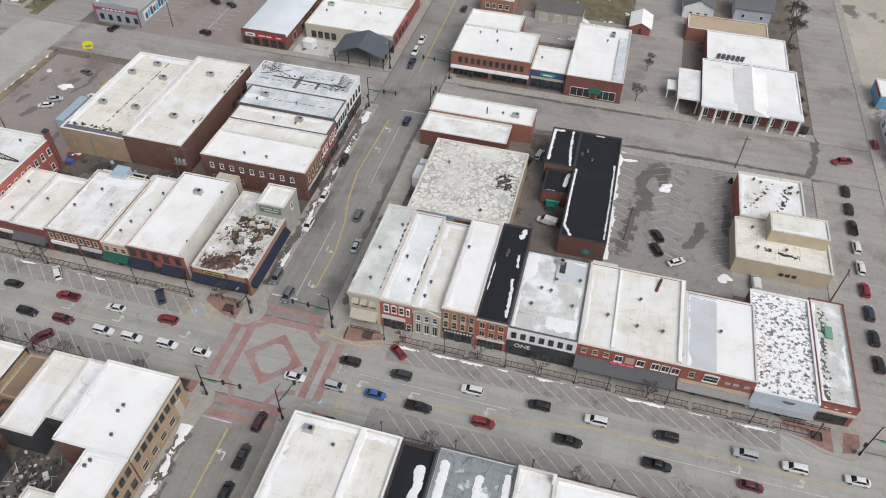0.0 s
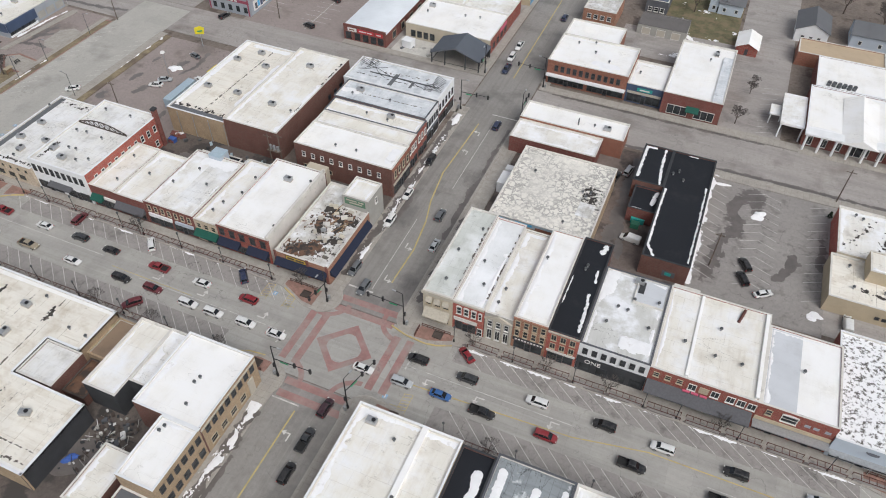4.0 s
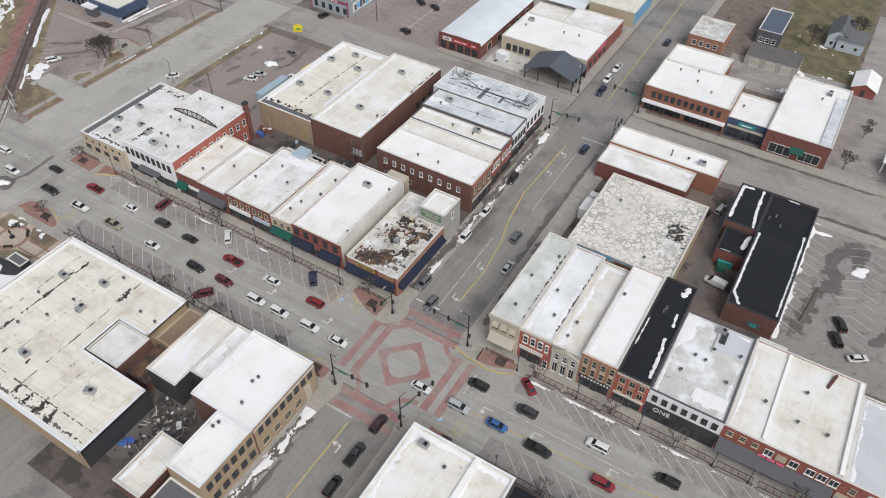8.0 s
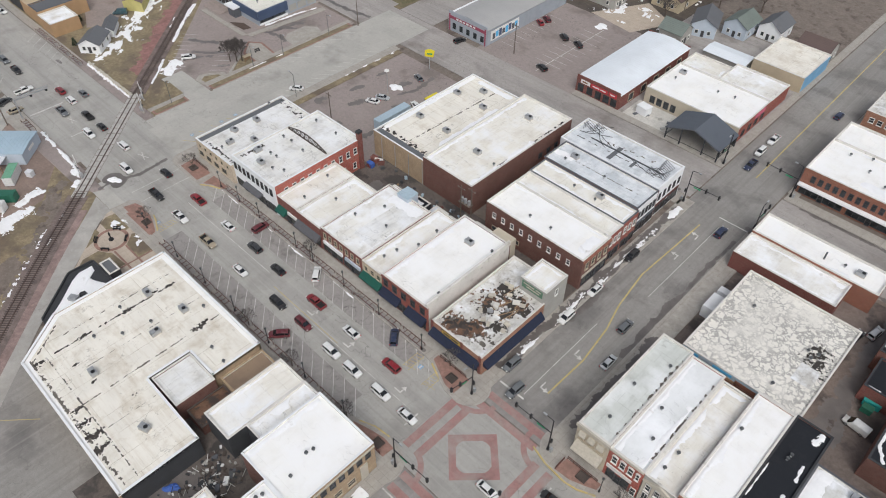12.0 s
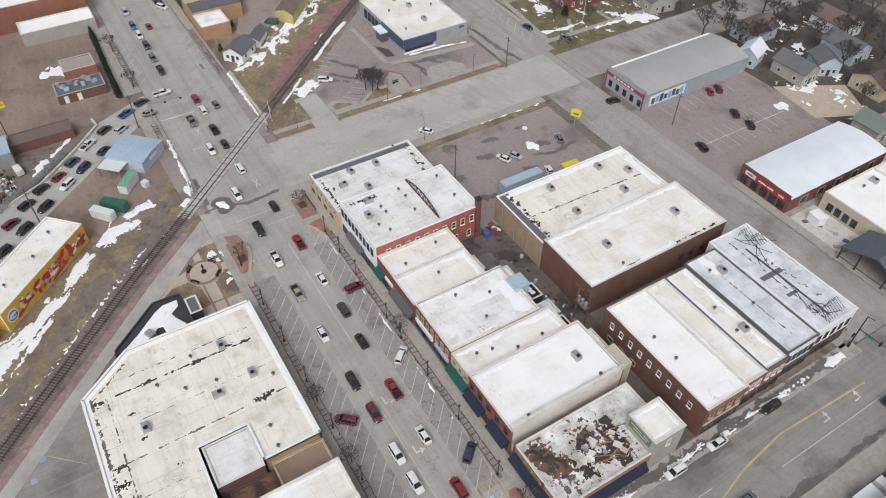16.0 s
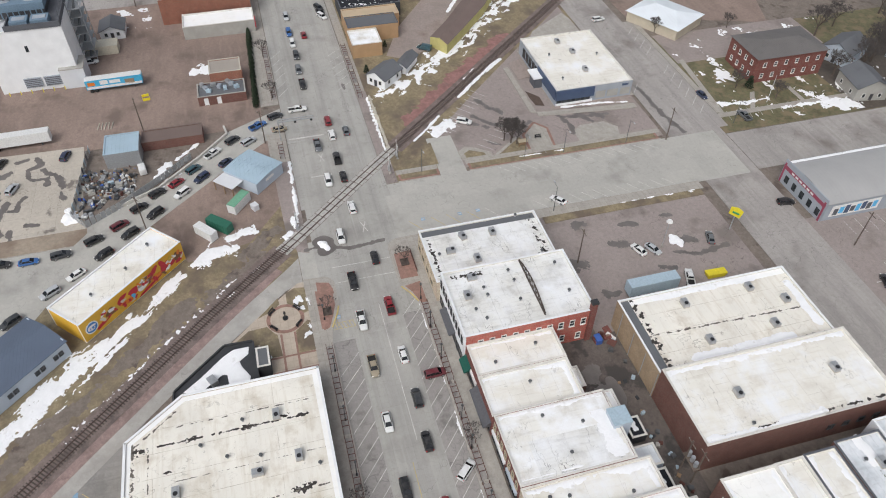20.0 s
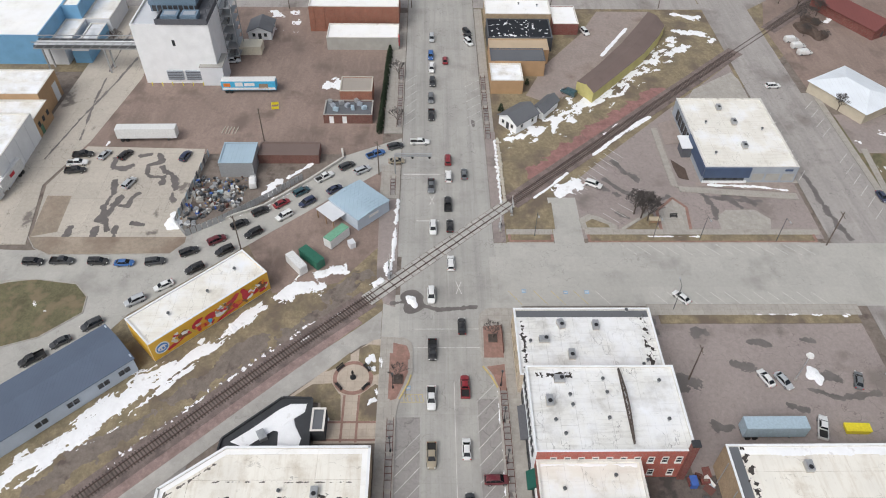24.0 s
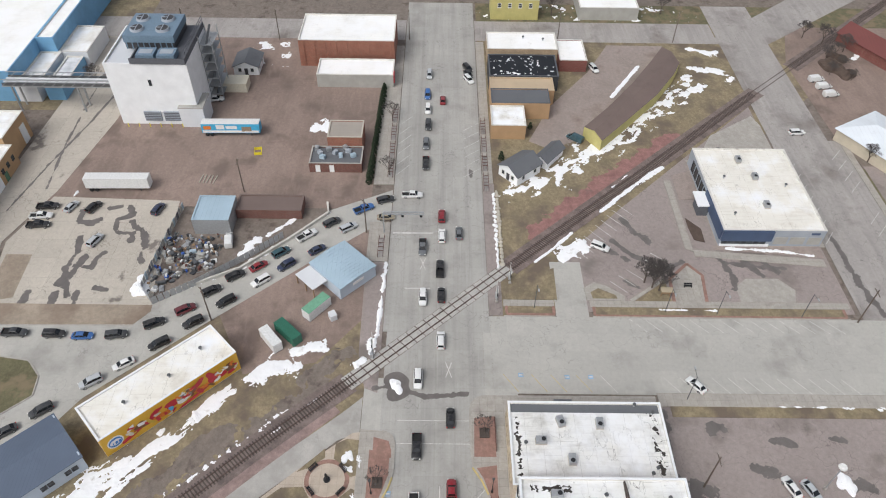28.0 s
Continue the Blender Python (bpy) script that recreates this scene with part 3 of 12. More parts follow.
def field(test, x0, y0, x1, y1, z, cell=0.4, thick=0.1, cut=0.0, scale=0.35, stretch=(1.0, 1.0), turn=0.0, seed=0, amp=0.6):
    """A ragged sheet where a noise, raised by test(x, y), lies above cut; its edge follows the noise and it thickens inwards."""
    nx, ny = int((x1 - x0) / cell), int((y1 - y0) / cell)
    c, s = math.cos(radians(turn)), math.sin(radians(turn))
    val, idx, m = {}, {}, M()
    for i in range(nx + 1):
        for j in range(ny + 1):
            x, y = x0 + i * cell, y0 + j * cell
            g = test(x, y)
            if g > -1.6 * amp + cut:
                u, w = (c * x + s * y) * stretch[0], (-s * x + c * y) * stretch[1]
                g += amp * (noise.fractal(Vector((u * scale, w * scale, seed * 7.3)), 0.9, 2.1, 5) + 0.45 * noise.noise(Vector((u * scale * 7, w * scale * 7, seed))) + 0.25 * noise.noise(Vector((u * scale * 17, w * scale * 17, seed + 3))))
            val[i, j] = (-1.0 if i in (0, nx) or j in (0, ny) else g) - cut

    def vert(key, x, y, h):
        if key not in idx:
            idx[key] = len(m.v)
            m.v.append((x, y, z + h))
        return idx[key]

    for i in range(nx):
        for j in range(ny):
            ring, poly = ((i, j), (i + 1, j), (i + 1, j + 1), (i, j + 1)), []
            if max(val[p] for p in ring) <= 0:
                continue
            for p, q in zip(ring, ring[1:] + ring[:1]):
                a, b = val[p], val[q]
                if a > 0:
                    poly.append(vert(p, x0 + p[0] * cell, y0 + p[1] * cell, thick * min(1.0, 2.5 * a) * (0.8 + 0.4 * noise.noise(Vector((p[0] * 0.8, p[1] * 0.8, seed))))))
                if (a > 0) != (b > 0):
                    t = a / (a - b)
                    poly.append(vert((min(p, q), max(p, q)), x0 + (p[0] + (q[0] - p[0]) * t) * cell, y0 + (p[1] + (q[1] - p[1]) * t) * cell, -0.004))
            if len(poly) > 2:
                m.f.append(tuple(poly))
    return m


def snow_field(*args, name="snow_patch", label="ragged melting snow on the ground", **kw):
    m = field(*args, **kw)
    if m.f:
        me = m.mesh(name, "snow")
        me.shade_smooth()
        return solid(name, me, "snow", label, "snow", kind="stuff")


DRIFTS = []


def near_line(path, half, fall=1.0):
    """How far inside a band round a path a place lies: 1 on the line, falling below 0 outside."""
    def test(x, y):
        best = 1e9
        for (ax, ay), (bx, by) in zip(path, path[1:]):
            dx, dy = bx - ax, by - ay
            t = max(0, min(1, ((x - ax) * dx + (y - ay) * dy) / (dx * dx + dy * dy)))
            best = min(best, math.hypot(x - ax - t * dx, y - ay - t * dy))
        return fall * (1 - best / half) * 0.7
    return test


def roof_snow(x, y, rx, ry, z, seed, label):
    """A ragged streak of thin snow about a middle on a roof."""
    long_y = ry >= rx
    path = [(x, y - 0.75 * ry), (x, y + 0.75 * ry)] if long_y else [(x - 0.75 * rx, y), (x + 0.75 * rx, y)]
    return snow_field(near_line(path, min(rx, ry)), x - rx - 0.6, y - ry - 0.6, x + rx + 0.6, y + ry + 0.6, z + 0.01, 0.2, 0.09, 0.0, 0.35, (1, 1), 0, seed, 0.36, label=label)


TURN_OF = {"s": 0.0, "e": 90.0, "n": 180.0, "w": 270.0}
WIN = {}


def window_mesh(w, h, style, frame_mat, glass_mat):
    """Frame, pane, sill, bars and hood of a window whose foot's middle is the origin and which looks to -y."""
    key = (round(w, 2), round(h, 2), style, frame_mat, glass_mat)
    if key in WIN:
        return WIN[key]
    t, d = 0.11, 0.14
    o, i = [(-w / 2 - t, -t), (w / 2 + t, -t), (w / 2 + t, h + t), (-w / 2 - t, h + t)], [(-w / 2, 0), (w / 2, 0), (w / 2, h), (-w / 2, h)]
    f = M().add([(x, -d, z) for x, z in o] + [(x, -d, z) for x, z in i] + [(x, 0.02, z) for x, z in o] + [(x, 0.02, z) for x, z in i],
                [(k, (k + 1) % 4, 4 + (k + 1) % 4, 4 + k) for k in range(4)] + [(4 + k, 4 + (k + 1) % 4, 12 + (k + 1) % 4, 12 + k) for k in range(4)] + [(k, 8 + k, 8 + (k + 1) % 4, (k + 1) % 4) for k in range(4)])
    extra = []
    if style in ("sash", "hood"):
        extra.append(("glazing_bar", M().box(-w / 2, w / 2, -0.09, -0.03, h * 0.5 - 0.04, h * 0.5 + 0.04), frame_mat))
    if style == "hood":
        top = [(-w / 2 - t - 0.12, h + t - 0.1), (-w / 2 - 0.1, h + t + 0.22), (0, h + t + 0.36), (w / 2 + 0.1, h + t + 0.22), (w / 2 + t + 0.12, h + t - 0.1), (w / 2, h + t), (0, h + t + 0.08), (-w / 2, h + t)]
        n = len(top)
        extra.append(("hood", M().add([(x, -d - 0.12, z) for x, z in top] + [(x, 0.02, z) for x, z in top], [tuple(range(n)), tuple(range(n, 2 * n))[::-1]] + [(j, n + j, n + (j + 1) % n, (j + 1) % n) for j in range(n)]), frame_mat))
    elif style == "shop":
        k = max(1, round(w / 1.8))
        for j in range(1, k):
            extra.append(("mullion", M().box(-w / 2 + w * j / k - 0.04, -w / 2 + w * j / k + 0.04, -0.1, -0.02, 0, h), frame_mat))
    elif style == "cross":
        extra.append(("glazing_bar", M().box(-0.035, 0.035, -0.09, -0.03, 0, h), frame_mat))
    if style not in ("plain", "shop") and frame_mat != "frame_dark":
        extra.append(("sill", M().box(-w / 2 - 0.17, w / 2 + 0.17, -d - 0.12, 0.02, -t - 0.08, -t - 0.003), frame_mat))
    p = M().box(-w / 2, w / 2, -0.035, 0.02, 0, h)
    WIN[key] = (f.mesh("window", frame_mat), [("pane", p.mesh("pane", glass_mat))] + [(nm, m.mesh(nm, c)) for nm, m, c in extra])
    return WIN[key]


def set_window(parent, at, turn, meshes, name="window"):
    ob = new(name, meshes[0])
    ob.parent, ob.location, ob.rotation_euler = parent, at, (0, 0, radians(turn))
    for nm, me in meshes[1]:
        new(nm, me).parent = ob
    return ob


def window(house, side, along, z, w, h, style="sash", frame_mat="frame_white", glass_mat="window_glass", name="window"):
    """Sets a window in one wall of a house; along is measured in the plan, x on the s and n sides, y on e and w."""
    x0, y0, x1, y1 = house["x0"], house["y0"], house["x1"], house["y1"]
    cx, cy = (x0 + x1) / 2, (y0 + y1) / 2
    at = {"s": (along - cx, y0 - cy, z), "n": (along - cx, y1 - cy, z), "e": (x1 - cx, along - cy, z), "w": (x0 - cx, along - cy, z)}[side]
    return set_window(house, at, TURN_OF[side], window_mesh(w, h, style, frame_mat, glass_mat), name)


def row_of(house, side, a, b, count, z, w, h, **kw):
    for i in range(count):
        window(house, side, a + (b - a) * (i + 0.5) / count, z, w, h, **kw)


def house_box(name, label, x0, y0, x1, y1, h, wall, roof, par=0.45, walls={}, coping="coping_pale", category="commercial building", group="", low=()):
    """A flat-roofed building: four walls with thickness, a roof sheet let in behind the parapet, and its coping. low: sides with no parapet."""
    cx, cy = (x0 + x1) / 2, (y0 + y1) / 2
    ob = thing(name, cx, cy, 0, label, category, group)
    ob["x0"], ob["y0"], ob["x1"], ob["y1"], ob["h"] = x0, y0, x1, y1, h
    a, b, t = (x1 - x0) / 2, (y1 - y0) / 2, 0.32
    tops = {s: (h - par + 0.12 if s in low else h) for s in "nsew"}
    part("wall", M().box(-a, a, -b, -b + t, -0.1, tops["s"]), walls.get("s", wall), ob)
    part("wall", M().box(-a, a, b - t, b, -0.1, tops["n"]), walls.get("n", wall), ob)
    part("wall", M().box(-a, -a + t, -b + t, b - t, -0.1, tops["w"]), walls.get("w", wall), ob)
    part("wall", M().box(a - t, a, -b + t, b - t, -0.1, tops["e"]), walls.get("e", wall), ob)
    part("roof", M().box(-a + t, a - t, -b + t, b - t, h - par - 0.3, h - par), roof, ob)
    c, o = M(), 0.03
    for s, bx in (("s", (-a - o, a + o, -b - o, -b + t + o)), ("n", (-a - o, a + o, b - t - o, b + o)), ("w", (-a - o, -a + t + o, -b + t + o, b - t - o)), ("e", (a - t - o, a + o, -b + t + o, b - t - o))):
        c.box(*bx, tops[s] + 0.003, tops[s] + 0.11)
    part("coping", c, coping, ob)
    if par > 0.2 and roof not in ("roof_black", "roof_dark_grey"):
        fl, e = M(), 0.05
        fl.box(-a + t, a - t, -b + t, -b + t + e, h - par, tops["s"] - 0.01).box(-a + t, a - t, b - t - e, b - t, h - par, tops["n"] - 0.01)
        fl.box(-a + t, -a + t + e, -b + t + e, b - t - e, h - par, tops["w"] - 0.01).box(a - t - e, a - t, -b + t + e, b - t - e, h - par, tops["e"] - 0.01)
        part("flashing", fl, "coping_pale", ob)
    if roof in ("roof_snowy", "roof_white", "roof_cream", "roof_greyish", "roof_cool_white"):
        DRIFTS.append((x0 + t, y0 + t, x1 - t, y1 - t, h - par, roof))
    return ob


def wall_piece(house, side, a, b, z0, z1, out, material, name, label="", inner=0.0):
    """A block on a wall's face, from a to b in the plan, standing out by so much."""
    x0, y0, x1, y1 = house["x0"], house["y0"], house["x1"], house["y1"]
    cx, cy = (x0 + x1) / 2, (y0 + y1) / 2
    bx = {"s": (a - cx, b - cx, y0 - cy - out, y0 - cy - inner), "n": (a - cx, b - cx, y1 - cy + inner, y1 - cy + out), "e": (x1 - cx + inner, x1 - cx + out, a - cy, b - cy), "w": (x0 - cx - out, x0 - cx - inner, a - cy, b - cy)}[side]
    return part(name, M().box(*bx, z0, z1), material, house, label)


def awning(house, side, a, b, z0, z1, out, material, label=""):
    """A sloping canvas awning with a valance."""
    x0, y0, x1, y1 = house["x0"], house["y0"], house["x1"], house["y1"]
    cx, cy = (x0 + x1) / 2, (y0 + y1) / 2
    w = b - a
    m = M().add([(-w / 2, 0, z1), (w / 2, 0, z1), (w / 2, -out, z0 + 0.25), (-w / 2, -out, z0 + 0.25), (-w / 2, -out, z0), (w / 2, -out, z0), (-w / 2, 0, z0 + 0.1), (w / 2, 0, z0 + 0.1)],
                [(0, 3, 2, 1), (3, 4, 5, 2), (0, 6, 4, 3), (1, 2, 5, 7), (4, 6, 7, 5)])
    mid = (a + b) / 2
    px, py = {"s": (mid - cx, y0 - cy - 0.02), "n": (mid - cx, y1 - cy + 0.02), "e": (x1 - cx + 0.02, mid - cy), "w": (x0 - cx - 0.02, mid - cy)}[side]
    return part("awning", m.turned(TURN_OF[side], px, py), material, house, label)


def shopfront(house, side, a, b, z1=3.0, band="slate_paint", frame_mat="frame_dark", door=True):
    """Glass shop windows with a door between, under a sign band."""
    w = b - a
    if door and w > 4:
        k = (w - 1.3) / 2
        window(house, side, a + k / 2 + 0.15, 0.5, k - 0.5, z1 - 0.7, "shop", frame_mat, "shop_glass", "shop_window")
        window(house, side, b - k / 2 - 0.15, 0.5, k - 0.5, z1 - 0.7, "shop", frame_mat, "shop_glass", "shop_window")
        window(house, side, (a + b) / 2, 0.18, 1.0, 2.2, "sash", frame_mat, "shop_glass", "door")
    else:
        window(house, side, (a + b) / 2, 0.5, w - 0.6, z1 - 0.7, "shop", frame_mat, "shop_glass", "shop_window")
    if band:
        wall_piece(house, side, a + 0.1, b - 0.1, z1 + 0.05, z1 + 0.8, 0.12, band, "sign_band")

# ---- ground, roads, pavements ----
solid("ground", M().box(-2600, 2600, -2600, 2600, -1.0, -0.12), "soil", "bare brown winter soil and gravel", "ground", kind="structure")


def sheet(name, pts, z, material, label, category, kind="structure"):
    return solid(name, M().prism(pts, z - 0.08, z), material, label, category, kind=kind)


def rect(x0, y0, x1, y1):
    return [(x0, y0), (x1, y0), (x1, y1), (x0, y1)]


# yards and lots, lowest first
sheet("ground_yard", rect(-306, -30, -222, 57.5), -0.06, "dirt_yard", "red-brown packed dirt yard with tyre tracks", "yard")
sheet("ground_verge", [(-190, 100), (-330, 240), (-330, 86), (-186, 86)], -0.064, "dead_grass", "dead winter grass beside the railway", "grass")
sheet("ground_verge", [(-70, -60), (-140, -60), (-172, 12), (-222, 56), (-190, 62), (-168, 62), (-90, -20)], -0.064, "dead_grass", "muddy dead grass along the railway", "grass")
sheet("ground_dirt", [(-173, 36), (-190, 27), (-222, 58), (-190, 60.5), (-176, 50)], -0.056, "dirt_yard", "bare dirt lot behind the mural building", "yard")
sheet("parking_lot", [(-190, 102), (-190, 164), (-268, 164), (-222, 118), (-204, 101)], -0.045, "lot_asphalt", "worn pinkish asphalt lot round the bank", "parking lot")
sheet("ground_yard", [(-253.7, 149.1), (-263.5, 163.4), (-259.1, 164.6), (-243, 164.6), (-243, 143)], -0.041, "kerb_concrete", "grey gravel behind the bank", "yard")
sheet("road", rect(-252, 181.25, -189.4, 184.0), 0.0, "old_asphalt", "parking strip along the back street", "road")
sheet("parking_lot", rect(-167, 117, -130, 162), -0.045, "lot_asphalt", "cracked reddish-brown asphalt car park", "parking lot")
sheet("parking_lot", rect(-150, 181, -112, 227), -0.045, "lot_asphalt", "old reddish asphalt car park with faded stalls", "parking lot")
sheet("parking_lot", rect(9, 116, 38, 163.4), -0.045, "parking_asphalt", "grey asphalt car park with tar-sealed cracks", "parking lot")
sheet("parking_lot", rect(7, 183, 24, 285), -0.045, "old_asphalt", "narrow asphalt lot beside the brick building", "parking lot")
sheet("parking_lot", rect(-30, 213, 8, 232), -0.05, "old_asphalt", "patched yard behind the brick buildings", "yard")
sheet("parking_lot", rect(37, 117, 61, 163.4), -0.05, "old_asphalt", "yard round the cream building", "yard")
sheet("parking_lot", rect(-112, 182, -64, 252), -0.05, "old_asphalt", "concrete yard round the tin-roofed shop", "yard")
sheet("parking_lot", rect(76, 100, 140, 300), -0.05, "lot_concrete", "pale concrete forecourt", "yard")
sheet("ground_alley", rect(-130, 104, -64, 122), -0.05, "alley_dirt", "dark wet alley behind the shops", "alley")
sheet("ground_alley", rect(-41, 108, 9, 163), -0.052, "alley_mud", "brown muddy alley with puddles", "alley")
sheet("ground_alley", rect(-98, 20, -62, 62), -0.05, "alley_dirt", "dark littered back court", "alley")
sheet("ground_alley", [(-62, -60), (-62, 27), (-134.6, 27), (-113, 6), (-72, -36), (-72, -60)], -0.054, "road_asphalt", "grey asphalt yard behind the store", "yard")
sheet("ground_lawn", rect(-22, 214, 6, 300), -0.06, "green_grass", "patchy lawn with melting snow", "grass")
sheet("ground_lawn", rect(-330, -80, -262, -24), -0.065, "dead_grass", "thin grass by the factory", "grass")
sheet("ground_lawn", rect(-330, 86, -316, 300), -0.058, "green_grass", "lawns of the far houses", "grass")
sheet("ground_lawn", rect(-169.6, 227, -112, 300), -0.066, "leaf_litter", "brown gardens with old snow", "grass")
sheet("ground_yard", rect(-222, 226, -186.6, 300), -0.059, "leaf_litter", "bare brown gardens between houses", "yard")
sheet("ground_lawn", rect(-240, 181, -186.4, 300), -0.063, "green_grass", "patchy lawns with old snow", "grass")
sheet("ground_yard", [(-330, 195), (-292, 183), (-255, 184), (-240, 230), (-330, 262)], -0.061, "dirt_yard", "brown dirt beside the far track", "yard")
sheet("parking_lot", [(-190.4, -22.6), (-209, -26), (-225, -21), (-224, 10.4), (-196, 12), (-190.4, 13.4)], -0.04, "lot_concrete", "pale concrete lot with damp stains", "parking lot")
sheet("road_apron", [(-204, 62.8), (-204, 58), (-197, 58), (-178, 58.4), (-170, 60.2), (-169, 62.8)], -0.004, "lot_asphalt", "pinkish asphalt apron beside the main street", "road")
sheet("road_apron", rect(-232, 85.3, -188.6, 88.2), -0.004, "lot_asphalt", "pinkish asphalt apron beside the main street", "road")
# roads
sheet("road", rect(-330, 62.9, -184, 85.2), 0.0, "road_concrete", "pale concrete main street", "road")
sheet("road", rect(-184, 63.8, 140, 83.7), 0.0, "road_concrete", "pale concrete main street with turn lane", "road")
sheet("road", rect(-62, 84, -45.6, 420), 0.004, "road_asphalt", "grey asphalt side street", "road")
sheet("road", rect(-60.5, -90, -45.6, 63.6), 0.004, "road_asphalt", "grey asphalt side street", "road")
sheet("road", rect(-45.2, 164.2, 140, 180.8), 0.0, "old_asphalt", "pinkish-grey asphalt back street", "road")
sheet("road", rect(-330, 165.2, -62.4, 181.2), 0.0, "old_asphalt", "grey asphalt back street", "road")
sheet("road", rect(-188.4, 85.4, -169.2, 165), 0.0, "street_concrete", "wide concrete street with angled stalls", "road")
sheet("road", rect(-188.4, 165, -169.2, 178.5), 0.003, "street_concrete", "concrete junction of the wide street and the back street", "road")
sheet("road", rect(-186, 181.4, -170, 420), 0.0, "old_asphalt", "grey asphalt street between houses", "road")
sheet("road", rect(61, 84, 75.5, 164), 0.0, "old_asphalt", "grey asphalt side street with parked cars", "road")
sheet("road", rect(61, 181, 75.5, 420), 0.0, "old_asphalt", "grey asphalt side street", "road")
sheet("road", rect(-317, -160, -304, 62.6), 0.004, "old_asphalt", "far cross street", "road")
sheet("road", rect(-317, 85.4, -304, 164.8), 0.004, "old_asphalt", "far cross street", "road")
sheet("road", [(-229, 62.7), (-221, 47.5), (-203, 31), (-190, 12.1), (-187, -4), (-186, -22), (-188, -60), (-130, -60), (-143, -16), (-158, 1.4), (-167, 6.5), (-186, 26.2), (-204, 45.6), (-219, 62.7)], 0.0, "street_concrete", "grey concrete road with a queue of cars", "road")
sheet("road", [(-188, -60), (-188, -23), (-209, -27), (-227, -21), (-258, -16), (-304, -16), (-304, -33), (-252, -35), (-205, -37), (-203, -60)], -0.02, "lot_concrete", "cracked concrete drive beside the factory", "road")
sheet("road", [(-168, 60.1), (-164.6, 56.6), (-160.5, 52.0), (-152.4, 42.6), (-142.2, 30.9), (-118, 4.5), (-84, -32), (-79, -28), (-113, 7.5), (-134.6, 29), (-137.4, 31.8), (-146.2, 42.2), (-152.1, 49.0), (-158.7, 56.2), (-160.4, 60.1)], -0.01, "lane_concrete", "narrow grey concrete lane beside the railway", "road")
sheet("road", [(-304, 160), (-304, 181), (-420, 330), (-440, 320)], -0.01, "old_asphalt", "street running off past the track", "road")

for x0, x1, y0, y1 in ((-146, -75, 79.4, 83.6), (-31, 46, 79.6, 83.8), (-142, -77, 63.7, 68.4), (-30, 120, 63.7, 68.6)):
    sheet("road_stalls", rect(x0, y0, x1, y1), 0.006, "parking_asphalt", "darker asphalt parking strip beside the lanes", "road")
sheet("road", rect(-172.4, 60.2, -160.2, 64.4), -0.016, "street_concrete", "concrete throat of the lane at the main street", "road")
sheet("road", rect(-204.6, 99.6, -188.3, 106.6), -0.03, "street_concrete", "pale concrete drive into the bank lot", "road")
sheet("road", rect(-171.0, 82.6, -164.0, 90), -0.03, "street_concrete", "concrete gutter at the street corner", "road")
sheet("parking_lot", rect(-241, 186.6, -223, 240), -0.056, "lot_asphalt", "pinkish asphalt lot beside the brick apartment house", "parking lot")
sheet("road", rect(-188.4, 83.72, -162, 85.38), -0.002, "street_concrete", "concrete street where the wide street joins", "road")
KERB = 0.13


def pavement(pts, material="pavement_concrete", label="raised concrete pavement with score joints", z=KERB):
    m = M().prism(pts, -0.1, z)
    return solid("pavement", m, material, label, "pavement", kind="structure")


def kerb(path, w=0.28, z=KERB + 0.02, material="kerb_concrete", label="concrete kerb"):
    """A kerb stone line along a path, standing a little over the pavement."""
    m = M()
    for (x0, y0), (x1, y1) in zip(path, path[1:]):
        d = Vector((x1 - x0, y1 - y0)).normalized() * w / 2
        e = d * 0.15
        m.prism([(x0 - d.y - e.x, y0 + d.x - e.y), (x0 + d.y - e.x, y0 - d.x - e.y), (x1 + d.y + e.x, y1 - d.x + e.y), (x1 - d.y + e.x, y1 + d.x + e.y)], -0.1, z)
    return solid("kerb", m, material, label, "kerb", kind="structure")


# pavements of the main street, with bulbs at the corners
NE = [(-41.2, 163), (-45.6, 163), (-45.6, 92)] + arc(-41.6, 86.6, 4.6, 150, 262, 8) + [(-38, 81.6), (-35.5, 82.0), (-32.5, 83.3), (-30.5, 83.7), (47, 83.9), (50, 83.2), (54, 81.6)] + arc(57.6, 84.6, 3.3, 285, 360, 6) + [(61, 100), (61, 163), (58.8, 163), (58.8, 88.6), (51, 88), (-41.2, 88)]
pavement(NE)


def slab_strip(x0, y0, x1, y1, cell=1.5):
    """Scored paving slabs, each with its own edges, lying on a pavement."""
    m, nx, ny = M(), max(1, round((x1 - x0) / cell)), max(1, round((y1 - y0) / cell))
    rnd = random.Random(int(abs(x0)))
    for i in range(nx):
        for j in range(ny):
            a, b = x0 + (x1 - x0) * i / nx, y0 + (y1 - y0) * j / ny
            m.box(a + 0.015, a + (x1 - x0) / nx - 0.015, b + 0.015, b + (y1 - y0) / ny - 0.015, KERB - 0.02, KERB + 0.012 + rnd.uniform(0, 0.006))
    solid("paving_slabs", m, "kerb_concrete", "scored concrete paving slabs on the pavement", "paving", kind="stuff")


